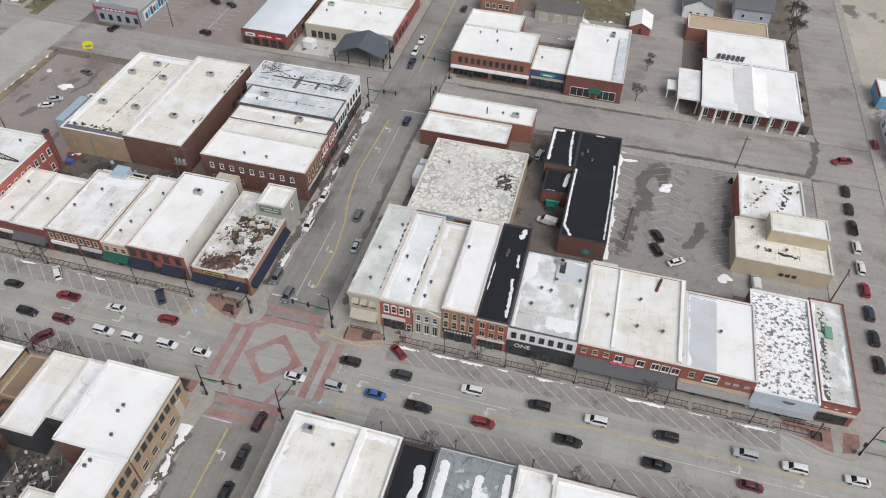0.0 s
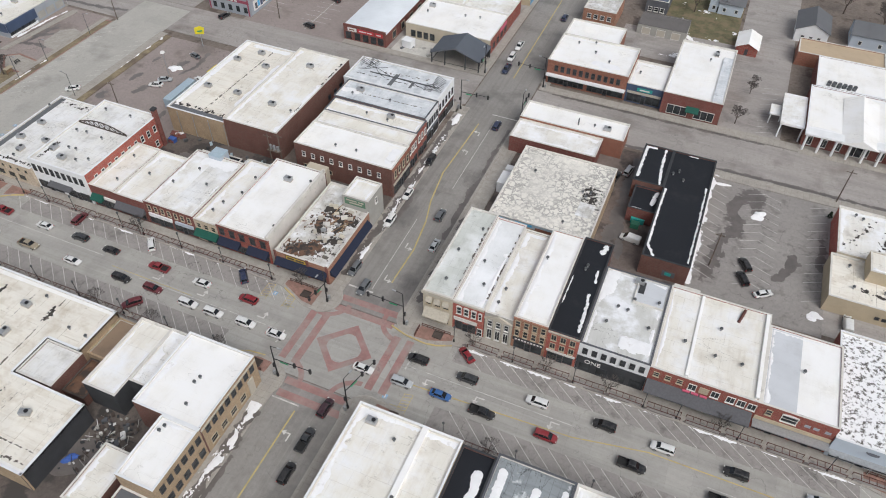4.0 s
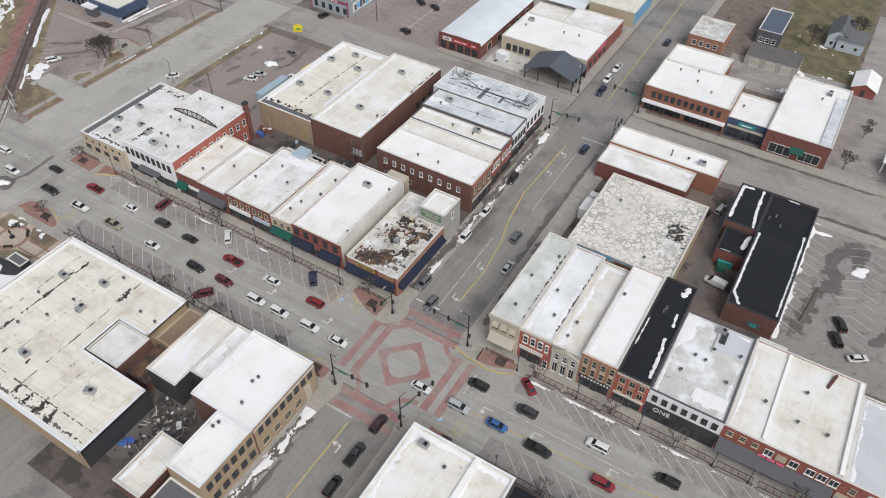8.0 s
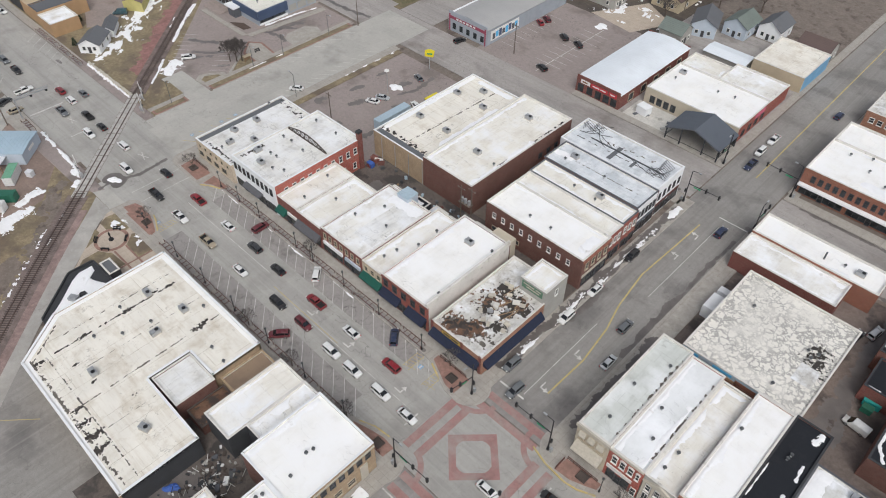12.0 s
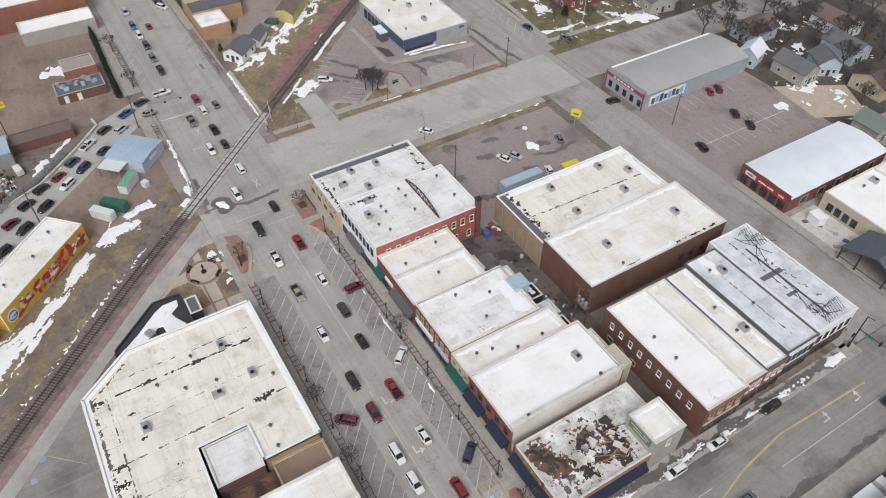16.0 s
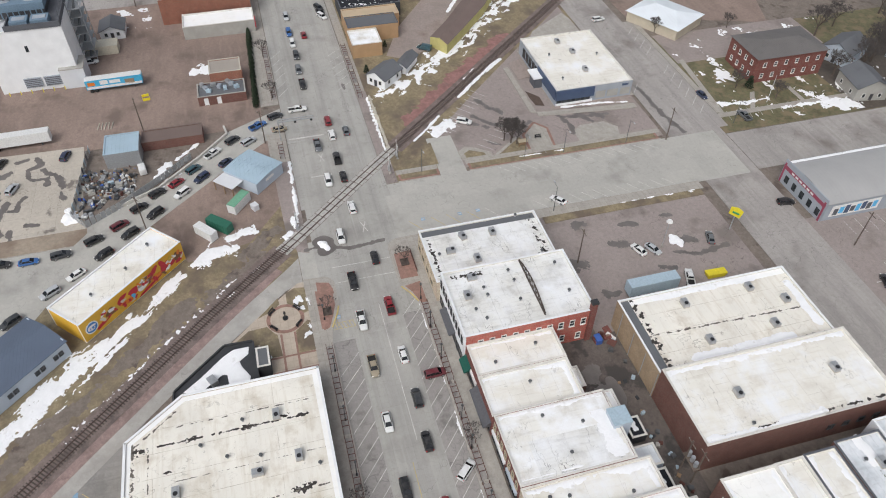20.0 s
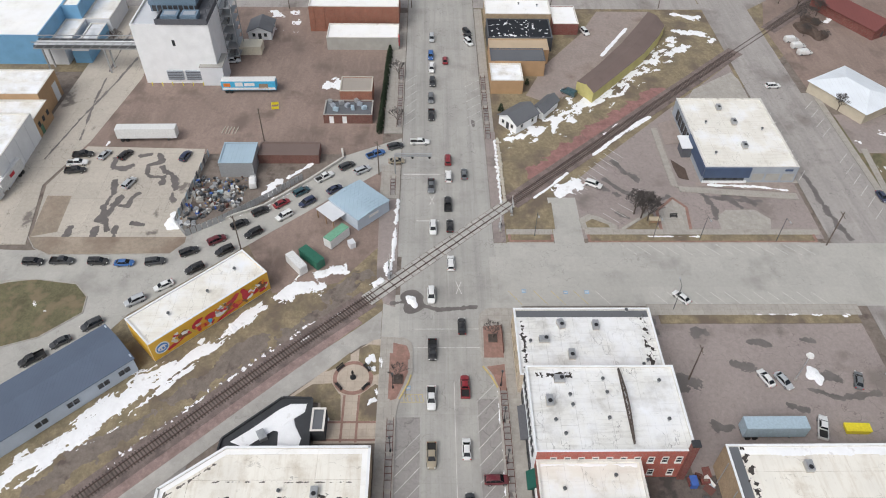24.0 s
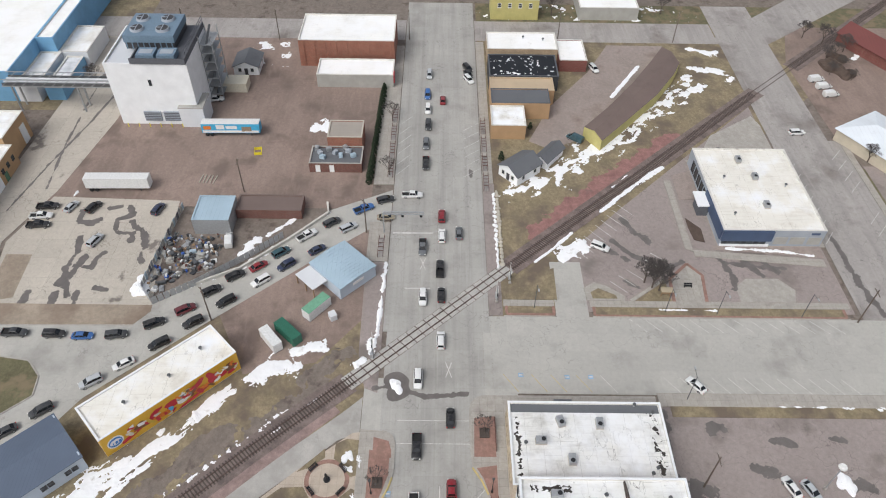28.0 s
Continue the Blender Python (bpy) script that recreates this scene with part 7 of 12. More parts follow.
for k in range(9):
    solid("patio_slab", M().box(-rp.uniform(0.3, 0.9), rp.uniform(0.3, 0.9), -0.4, 0.5, 0, rp.uniform(0.15, 0.5)), rp.choice(["stone_grey", "pale_concrete", "slate_paint"]), "loose slab stacked on the patio", "slab", "patio slabs", at=(rp.uniform(-93, -82.6), rp.uniform(184.8, 192.6), 0.06), turn=rp.uniform(0, 90))

# ---- west of the wide street ----
h = house_box("bank_building", "modern bank with white flat roof and blue-grey walls", -241.2, 139.8, -210.5, 163.7, 5.1, "grey_paint", "roof_cream", 0.25, coping="coping_pale")
wall_piece(h, "e", 139.8, 151.6, 2.0, 4.95, 0.5, "navy_panel", "wall_panel", "dark blue-grey overhanging wall panel")
wall_piece(h, "s", -224.8, -210.6, 2.0, 4.95, 0.3, "navy_panel", "wall_panel", "dark blue-grey wall panel")
wall_piece(h, "e", 140.0, 151.4, 0.1, 0.8, 0.25, "white_paint", "window_plinth", "white plinth under the windows")
row_of(h, "e", 140.2, 150.6, 7, 0.9, 1.25, 1.0, frame_mat="frame_dark", style="plain")
for a, b in ((152.4, 155.4), (156.0, 159.4), (160.2, 163.2)):
    wall_piece(h, "e", a, b, 0.8, 3.0, 0.1, "stone_grey", "wall_panel", "grey ribbed panel")
wall_piece(h, "e", 160.4, 162.4, 3.8, 4.4, 0.1, "navy_panel", "sign_mark", "dark bank sign bar")
row_of(h, "s", -238, -222, 6, 1.0, 1.8, 2.8, frame_mat="frame_dark", style="shop", glass_mat="shop_glass")
part("entrance_canopy", M().box(0.0, 5.4, -15.0, -11.9, 3.2, 3.6), "white_paint", h)
part("entrance_wall", M().box(1.0, 5.0, -14.4, -11.9, 0, 3.2), "slate_paint", h)
# mural building beside the tracks
MT = 134.3
h = thing("mural_building", -167.9, 22.3, 0, "long white-roofed building with a yellow food mural", "building", turn=MT)
L2, W2, HM = 13.9, 4.6, 5.4
part("wall", M().box(-L2, L2, -W2, -W2 + 0.3, -0.1, HM), "white_paint", h)
part("wall", M().box(-L2, L2, W2 - 0.3, W2, -0.1, HM), "white_paint", h)
part("wall", M().box(-L2, -L2 + 0.3, -W2 + 0.3, W2 - 0.3, -0.1, HM), "mural_yellow", h)
part("wall", M().box(L2 - 0.3, L2, -W2 + 0.3, W2 - 0.3, -0.1, HM), "mural_yellow", h)
part("roof", M().box(-L2 + 0.3, L2 - 0.3, -W2 + 0.3, W2 - 0.3, HM - 0.5, HM - 0.2), "roof_cream", h)
part("coping", M().box(-L2 - 0.05, L2 + 0.05, -W2 - 0.05, -W2 + 0.35, HM, HM + 0.1).box(-L2 - 0.05, L2 + 0.05, W2 - 0.35, W2 + 0.05, HM, HM + 0.1).box(-L2 - 0.05, -L2 + 0.35, -W2 + 0.35, W2 - 0.35, HM, HM + 0.1).box(L2 - 0.35, L2 + 0.05, -W2 + 0.35, W2 - 0.35, HM, HM + 0.1), "white_paint", h)
mf = part("mural_panel", M().box(-L2 + 0.02, L2 - 0.02, -W2 - 0.05, -W2, 0.1, HM - 0.1), "mural_yellow", h, "yellow painted mural wall")


def mural_shape(x, z, rx, rz, material, label, out=0.09, seed=0, rough=0.25, turn=0.0):
    m = M().prism(blob(0, 0, rx, rz, turn, 22, rough, seed), 0, 0.04)
    m.v = [(x + p[0], -W2 - out + 0.04 - p[2], z + p[1]) for p in m.v]
    return part("mural_shape", m, material, mf, label)


# food shapes: red sauces, bread, white dishes and a round blue and white badge
for k, (x, z, rx, rz, c, l, t) in enumerate(((-11.6, 2.6, 1.5, 1.5, "white_sign", "white round badge", 0), (-11.6, 2.6, 1.25, 1.2, "blue_sign", "blue ring of the badge", 0), (-11.6, 2.6, 1.05, 0.75, "white_sign", "white face of the badge", 0),
                                              (-8.6, 1.6, 2.2, 0.5, "red_sign", "red ribbon shape", 20), (-6.4, 2.6, 1.4, 1.0, "brown_sign", "brown bread shape", 10), (-6.4, 2.9, 0.9, 0.5, "white_sign", "white cream shape", 0),
                                              (-4.0, 3.2, 1.6, 0.7, "red_sign", "red pepper shape", 25), (-2.6, 1.8, 1.7, 0.6, "orange_sign", "orange sauce shape", -15), (-0.6, 3.0, 1.5, 0.8, "red_sign", "red tomato shape", 0),
                                              (-0.9, 2.0, 0.6, 0.5, "skyblue_sign", "blue dish shape", 0), (2.4, 2.9, 2.2, 1.2, "white_sign", "large white dish", 0), (2.4, 3.0, 1.5, 0.7, "stone_grey", "grey filling of the dish", 0), (5.0, 3.6, 1.8, 0.6, "red_sign", "red sauce shape", 35),
                                              (6.0, 2.0, 1.6, 0.6, "orange_sign", "orange shape", 0), (7.8, 3.2, 1.0, 1.4, "red_sign", "red bottle shape", 20), (9.4, 2.6, 1.4, 1.0, "red_sign", "red dish shape", 0), (9.6, 3.2, 0.9, 0.6, "white_sign", "white cream shape", 0), (11.8, 3.0, 1.1, 0.9, "brown_sign", "brown bread shape", 0), (12.0, 1.6, 1.2, 0.4, "red_sign", "red ribbon shape", 0), (3.4, 1.1, 3.0, 0.35, "red_sign", "red ribbon shape", 8))):
    mural_shape(x, z, rx, rz, c, l, 0.09 + 0.012 * k, 60 + k, 0.0 if k < 3 else 0.3, t)
rm = random.Random(17)
for k in range(34):
    x = rm.uniform(-9.6, 13.0)
    z = 2.7 + 0.9 * math.sin(x * 0.7) + rm.uniform(-1.0, 1.0)
    c, l = rm.choice((("red_sign", "red sauce splash"), ("orange_sign", "orange shape"), ("white_sign", "white highlight"), ("brown_sign", "brown crumb shape"), ("red_sign", "red pepper slice"), ("gold_sign", "golden chip shape"), ("cream_box", "cream bread shape")))
    mural_shape(x, min(max(z, 0.8), HM - 0.7), rm.uniform(0.25, 0.75), rm.uniform(0.2, 0.5), c, l, 0.34 + 0.006 * k, 700 + k, 0.45, rm.uniform(-50, 50))
for k, (x, w) in enumerate(((-12.2, 0.16), (-11.7, 0.42), (-11.1, 0.42))):
    part("sign_mark", M().box(x, x + w, -W2 - 0.36, -W2 - 0.33, 2.35, 2.95), "blue_sign", mf, "blue badge bar")
h = thing("blue_roof_shed", -153.4, 5.4, 0, "long shed with steel-blue metal roof", "shed", turn=MT)
a, b = 21, 5.6
part("wall", M().box(-a - 8, a - 16, -b, -b + 0.25, -0.1, 4.0).box(-a - 8, a - 16, b - 0.25, b, -0.1, 4.0), "pale_blue_paint", h)
part("wall", M().box(a - 16.25, a - 16, -b + 0.25, b - 0.25, -0.1, 4.4), "pale_blue_paint", h)
for d in (-1, 1):
    pts = [(-a - 8, 0, 5.2), (a - 15.8, 0, 5.2), (a - 15.8, d * (b + 0.4), 4.0), (-a - 8, d * (b + 0.4), 4.0)]
    fs = [(0, 1, 2, 3), (7, 6, 5, 4), (0, 4, 5, 1), (1, 5, 6, 2), (2, 6, 7, 3), (3, 7, 4, 0)]
    part("roof", M().add(pts + [(x, y, z + 0.12) for x, y, z in pts], fs if d > 0 else [f[::-1] for f in fs]), "roof_steel_blue", h)
for x in (3.2, 2.0, -1.0, -2.2, -7, -8.2, -13, -14.2):
    set_window(h, (x, -b, 1.6), 0, window_mesh(0.8, 0.9, "plain", "frame_dark", "window_glass"))
# workshop with a pale blue metal roof
h = thing("metal_workshop", -199.8, 53.2, 0, "metal workshop with pale blue ribbed roof", "workshop", turn=45)
part("wall", M().box(-5.2, 5.2, -5, -4.8, -0.1, 3.4).box(-5.2, 5.2, 4.8, 5, -0.1, 3.4).box(-5.2, -5.0, -4.8, 4.8, -0.1, 3.4).box(5.0, 5.2, -4.8, 4.8, -0.1, 3.4), "pale_blue_paint", h)
for d in (-1, 1):
    pts = [(-5.5, 0, 3.75), (5.5, 0, 3.75), (5.5, d * 5.1, 3.4), (-5.5, d * 5.1, 3.4)]
    fs = [(0, 1, 2, 3), (7, 6, 5, 4), (0, 4, 5, 1), (1, 5, 6, 2), (2, 6, 7, 3), (3, 7, 4, 0)]
    part("roof", M().add(pts + [(x, y, z + 0.1) for x, y, z in pts], fs if d > 0 else [f[::-1] for f in fs]), "roof_blue_metal", h)
for i in range(14):
    part("roof_rib", M().add([(-5.5 + 0.845 * i + o, y, z) for o in (0, 0.06) for y, z in ((-5.1, 3.5), (0, 3.86), (5.1, 3.5), (0, 3.93))], [(0, 4, 7, 3), (3, 7, 6, 2), (0, 3, 2, 1), (4, 5, 6, 7)]), "roof_blue_metal", h)
part("lean_to_roof", M().box(-5.3, 1.0, -9.0, -5.1, 2.7, 2.85), "metal_panel", h, "pale lean-to roof")
for x in (-5.1, -2, 0.8):
    part("post", M().box(x - 0.1, x + 0.1, -8.9, -8.7, -0.1, 2.7), "plank_wood", h)
part("sign_board", M().box(5.2, 5.3, -1.5, 1.5, 1.8, 2.5), "white_sign", h)
# freight containers beside it
def container(x, y, l, w, hh, turn, material, label):
    c = thing("freight_container", x, y, -0.05, label, "container", "yard containers", turn=turn)
    n = int(l / 0.4)
    side = [(-l / 2 + l * i / n, -w / 2 - (0.06 if i % 2 else 0)) for i in range(n + 1)]
    m = M().prism(side + [(x, -y) for x, y in side[::-1]], 0.1, hh)
    part("body", m, material, c)
    part("door", M().box(l / 2, l / 2 + 0.06, -w / 2 + 0.1, -0.02, 0.2, hh - 0.1).box(l / 2, l / 2 + 0.06, 0.02, w / 2 - 0.1, 0.2, hh - 0.1), material, c)
    for u in (-l / 2 + 0.2, l / 2 - 0.2):
        part("skid", M().box(u - 0.2, u + 0.2, -w / 2, w / 2, 0, 0.1), "dark_metal", c)
    return c


container(-182.7, 43.6, 6.4, 2.2, 2.4, 46, "container_green", "dark green ribbed waste container")
container(-180.8, 40.4, 5.8, 2.0, 2.5, 40, "trailer_white", "white box container with rounded roof")
mint = container(-189.4, 48.6, 6.2, 2.3, 2.6, 141, "trailer_white", "pale storage container with a mint green roof")
part("roof", M().box(-3.1, 3.1, -1.15, 1.15, 2.603, 2.66), "container_mint", mint, "mint green roof")
solid("site_box", M().box(-0.8, 0.8, -0.7, 0.7, 0, 1.5).box(-0.85, 0.85, -0.75, 0.75, 1.5, 1.58), "metal_panel", "small pale box beside the storage container", "box", at=(-187.4, 52.2, -0.05), turn=30)
# factory: tower block with cooling plant, blue-clad halls, bridge
TH = 18.7
h = house_box("factory_tower", "tall white-clad factory tower with blue-grey cooling plant on top", -276, -13.6, -256, 8.2, TH, "white_paint", "roof_lightgrey", 0.5, coping="white_paint", category="factory")
part("plant_deck", M().box(-9.8, 10.3, -3.6, 10.8, TH + 0.12, TH + 0.5), "slate_paint", h, "dark plant deck")
part("deck_rim", M().box(10.0, 10.3, -3.6, 10.8, TH + 0.5, TH + 1.7).box(-9.8, 10.0, 10.5, 10.8, TH + 0.5, TH + 1.7).box(-9.8, 10.0, -3.6, -3.3, TH + 0.5, TH + 1.2), "slate_paint", h, "dark solid guard of the deck")
part("plant_base", M().box(-8.6, 3.2, -6.4, 6.6, TH + 0.5, TH + 2.4), "frame_dark", h, "dark louvred base of the cooling plant")
for i in range(9):
    part("louvre_rib", M().box(3.2, 3.36, -6.2 + 1.5 * i, -5.9 + 1.5 * i, TH + 0.5, TH + 2.4), "plant_blue", h)
part("plant_box", M().box(-8.8, 3.4, -6.6, 6.8, TH + 2.4, TH + 4.4), "plant_blue", h, "blue-grey cooling tower casing")
for i in range(2):
    for j in range(2):
        ring = part("fan_ring", M().cyl(-5.6 + 5.6 * i, -3.6 + 6.8 * j, TH + 4.4, TH + 5.0, 1.9, 18, 1.7), "grey_paint", h)
        part("fan", M().cyl(-5.6 + 5.6 * i, -3.6 + 6.8 * j, TH + 5.0, TH + 5.06, 1.5, 18), "frame_dark", ring)
        part("fan_guard", M().box(-7.3 + 5.6 * i, -3.9 + 5.6 * i, -3.7 + 6.8 * j, -3.5 + 6.8 * j, TH + 5.06, TH + 5.16).box(-5.7 + 5.6 * i, -5.5 + 5.6 * i, -5.3 + 6.8 * j, -3.7 + 6.8 * j, TH + 5.06, TH + 5.16), "grey_paint", ring)
for j in range(2):
    bx = part("plant_box", M().box(5.4, 9.4, -2.0 + 5.4 * j, 2.6 + 5.4 * j, TH + 0.5, TH + 2.2), "plant_blue", h, "low blue-grey cooling unit")
    part("fan_slot", M().box(6.4, 8.4, -1.4 + 5.4 * j, 2.0 + 5.4 * j, TH + 2.2, TH + 2.3), "grey_paint", bx)
for i in range(8):
    part("rail_post", M().box(-9.7 + 2.6 * i, -9.6 + 2.6 * i, 10.6, 10.7, TH + 1.7, TH + 3.4), "slate_paint", h)
part("rail", M().box(-9.8, 8.6, 10.6, 10.7, TH + 3.3, TH + 3.42).box(-9.8, 8.6, 10.6, 10.7, TH + 2.5, TH + 2.6), "slate_paint", h)
st = part("stair_frame", M().box(-9.4, -9.2, 10.95, 11.15, 0, 20).box(-2.2, -2.0, 10.95, 11.15, 0, 20).box(-9.4, -9.2, 14.4, 14.6, 0, 20).box(-2.2, -2.0, 14.4, 14.6, 0, 20), "galvanised", h, "open grey steel stair tower")
for i in range(7):
    part("landing", M().box(-9.4, -2.0, 10.95, 14.6, 2.6 * i + 1.8, 2.6 * i + 1.95), "galvanised", st)
    part("flight", M().tube((-8.8 if i % 2 else -2.6, 12.8, 2.6 * i + 1.9), (-2.6 if i % 2 else -8.8, 12.8, 2.6 * i + 4.4), 0.35, 4), "dark_metal", st)
part("entry_box", M().box(4.0, 11.4, 6.0, 12.6, 0, 6.0), "metal_panel", h, "white entry block")
part("entry_roof", M().box(3.9, 11.5, 5.9, 12.7, 6.0, 6.3), "stone_grey", h)
part("window", M().box(10.0, 10.1, -0.4, 0.4, 12.2, 14.0), "shop_glass", h, "narrow dark window slit")
for a in (-4.2, 1.2):
    lv = part("louvre", M().box(10.0, 10.4, a, a + 4.6, 1.2, 4.2), "grey_paint", h, "grey louvred vent")
    for i in range(5):
        part("slat", M().box(10.4, 10.48, a + 0.2, a + 4.4, 1.5 + 0.55 * i, 1.7 + 0.55 * i), "slate_paint", lv)
for i in range(6):
    part("bollard", M().cyl(11.4, -9 + 3 * i, -0.1, 1.1, 0.12, 8), "yellow_sign", h, "yellow guard post")
h = house_box("factory_hall", "blue-clad factory hall with white roof", -345, -95, -266.2, -46.3, 9.5, "blue_panel", "roof_white", 0.3, category="factory", coping="blue_panel")
h = house_box("factory_hall", "stepped blue-clad bay of the factory hall", -345, -46.25, -285, -41, 9.5, "blue_panel", "roof_white", 0.3, category="factory", coping="blue_panel")
h = house_box("factory_wing", "low white-walled factory wing with soiled snowy roof", -301, -40.95, -285.05, -32.4, 5.0, "metal_panel", "roof_snowy", 0.3, category="factory")
h = house_box("factory_wing", "low factory annex with soiled roof and pipes", -285, -46.2, -266, -40, 5.0, "metal_panel", "roof_snowy", 0.3, category="factory")
h = house_box("factory_wing", "small blue plant annex with flat grey roof", -284.4, -38.4, -267, -33.4, 4.0, "blue_panel", "roof_slushy", 0.3, category="factory")
h = house_box("factory_hall", "tan rendered factory block with white roof", -250.4, -62, -238.1, -36.4, 7.6, "orange_render", "roof_snowy", 0.3, category="factory")
window(h, "n", -247.2, 0.2, 2.4, 5.0, "plain", "frame_white", "metal_panel", "door")
h = house_box("factory_hall", "lower tan factory block with snowy roof", -238, -62, -228.7, -34.6, 5.8, "orange_render", "roof_snowy", 0.3, category="factory")
row_of(h, "n", -237.4, -229, 3, 2.6, 0.9, 1.2, frame_mat="frame_dark")
window(h, "n", -231.0, 0.2, 1.2, 2.2, "plain", "frame_green", "frame_green", "door")
h = house_box("factory_hall", "white-clad loading hall with white roof", -228.6, -62, -207, -34.5, 8.0, "white_paint", "roof_snowy", 0.3, category="factory")
for x in (-224, -218, -212):
    wall_piece(h, "n", x - 0.08, x + 0.08, 0, 7.6, 0.06, "metal_panel", "panel_joint")
br = thing("pipe_bridge", -263, -24, 0, "grey steel pipe bridge between factory halls", "bridge")
part("deck", M().box(-2, 2, -22, 10.4, 8.0, 8.4), "galvanised", br)
for x in (-2, 2):
    part("side_sheet", M().box(x - 0.04, x + 0.04, -21.8, 10.2, 8.4, 9.3), "dark_metal", br, "dark mesh side of the bridge")
    part("chord", M().box(x - 0.1, x + 0.1, -22, 10.4, 10.2, 10.4), "galvanised", br)
    for i in range(12):
        part("brace", M().tube((x, -22 + 2.7 * i, 8.3), (x, -22 + 2.7 * (i + 1), 10.2), 0.09, 5), "galvanised", br)
for y in (-20, -2):
    part("support", M().box(-1.8, -1.4, y, y + 0.4, -0.1, 8).box(1.4, 1.8, y, y + 0.4, -0.1, 8), "galvanised", br)
for x in (-1.2, -0.4, 0.5):
    part("pipe", M().tube((x, -22, 8.8), (x, 10.4, 8.8), 0.22, 8), "metal_panel", br)
# yard buildings
h = house_box("brick_hall", "rust brick hall with white roof", -304, 31.2, -287.4, 60.2, 8.6, "brick_rust", "roof_white", 0.3)
for i in range(9):
    wall_piece(h, "e", 32.4 + 3.3 * i, 32.9 + 3.3 * i, 0, 8, 0.18, "brick_rust", "buttress")
h = house_box("shop_building", "low pale shop with white roof and red corner sign", -284.6, 37.8, -275.6, 60.4, 4.2, "stone_grey", "roof_white", 0.3)
wall_piece(h, "n", -277.6, -275.7, 1.5, 4.6, 0.3, "red_sign", "sign_board", "red corner sign")
h = house_box("yard_building", "small brick plant building with gravel roof", -250.8, 44.9, -243.2, 54.0, 5.6, "brick_rust", "roof_gravel", 0.2, coping="stone_trim")
h = house_box("yard_building", "low brick plant annex with machines on its roof", -243.1, 40.8, -235.8, 54.3, 2.8, "brick_brown", "roof_dark_grey", 0.25, coping="stone_grey")
for a in (43.0, 46.6):
    window(h, "e", a, 0.2, 1.0, 2.0, "plain", "frame_white", "white_paint", "door")
for k in range(9):
    solid("plant_unit", M().box(-0.7, 0.7, -0.5, 0.5, 0, 0.9).cyl(0, 0, 0.9, 1.05, 0.4), ["galvanised", "grey_paint", "trailer_blue"][k % 3], "grey plant unit on the annex roof", "plant unit", "plant units", at=(-242 + 1.6 * (k % 3) + 0.5 * math.sin(7 * k), 41.8 + 1.3 * k + 0.4 * math.cos(5 * k), 2.58), turn=37 * k)
gable_house("cottage", "small pale cottage with blue-grey roof", -285.6, 15.6, 7.4, 8.0, 2.8, 4.4, "white_paint", "roof_dark_grey", 90)
solid("site_box", M().box(-2.4, 2.4, -5.8, 5.8, 0, 2.8).box(-2.5, 2.5, -5.9, 5.9, 2.8, 2.9), "cream_box", "cream storage box in the yard", "container", at=(-274.5, 11.8, -0.05))
# junk yard shed and brown wall
h = house_box("yard_shed", "shed with pale blue metal roof in the junk yard", -221, 17, -212.4, 25.6, 4.4, "galvanised", "roof_blue_metal", 0.1, coping="roof_blue_metal")
h = house_box("yard_wall", "low dark brown roofed shed beside the junk yard", -223.6, 25.7, -218, 41.4, 2.6, "brick_brown", "roof_brown", 0.1, coping="roof_brown")
# buildings across main street, west
h = house_box("shop_building", "shop with white roof and brown side", -301, 88.6, -290.5, 110.4, 4.8, "brick_tan", "roof_white", 0.25)
h = house_box("shop_building", "shop with black roof dotted with snow", -287.3, 88.6, -275.2, 109, 4.8, "charcoal", "roof_black", 0.25, coping="slate_paint")
h = house_box("shop_building", "orange rendered shop with tan roof", -274.8, 88.6, -268, 107, 4.6, "orange_render", "roof_sand", 0.2, coping="roof_sand")
h = house_box("shop_building", "orange rendered shop with dark shingled roof", -267.9, 88.6, -260.6, 105, 5.2, "orange_render", "roof_dark_grey", 0.15, coping="slate_paint")
row_of(h, "n", -267, -261.5, 2, 2.5, 1.0, 1.2)
h = house_box("shop_building", "small cream rendered shop with white roof", -260.5, 88.2, -251, 97.6, 4.4, "orange_render", "roof_snowy", 0.25, {"w": "stucco_cream"})
h = house_box("shop_building", "brick rear block with white roof", -298.5, 110.6, -286, 119, 3.8, "brick_dark_red", "roof_white", 0.2)
gable_house("house", "small white house with grey shingle roof", -236.4, 95.0, 6.6, 8.6, 3.0, 4.8, "white_paint", "roof_dark_grey", 42)
gable_house("garage", "white garage with grey shingle roof", -242.2, 103.2, 3.6, 8.2, 2.4, 3.6, "white_paint", "roof_dark_grey", 52, "garage", False)
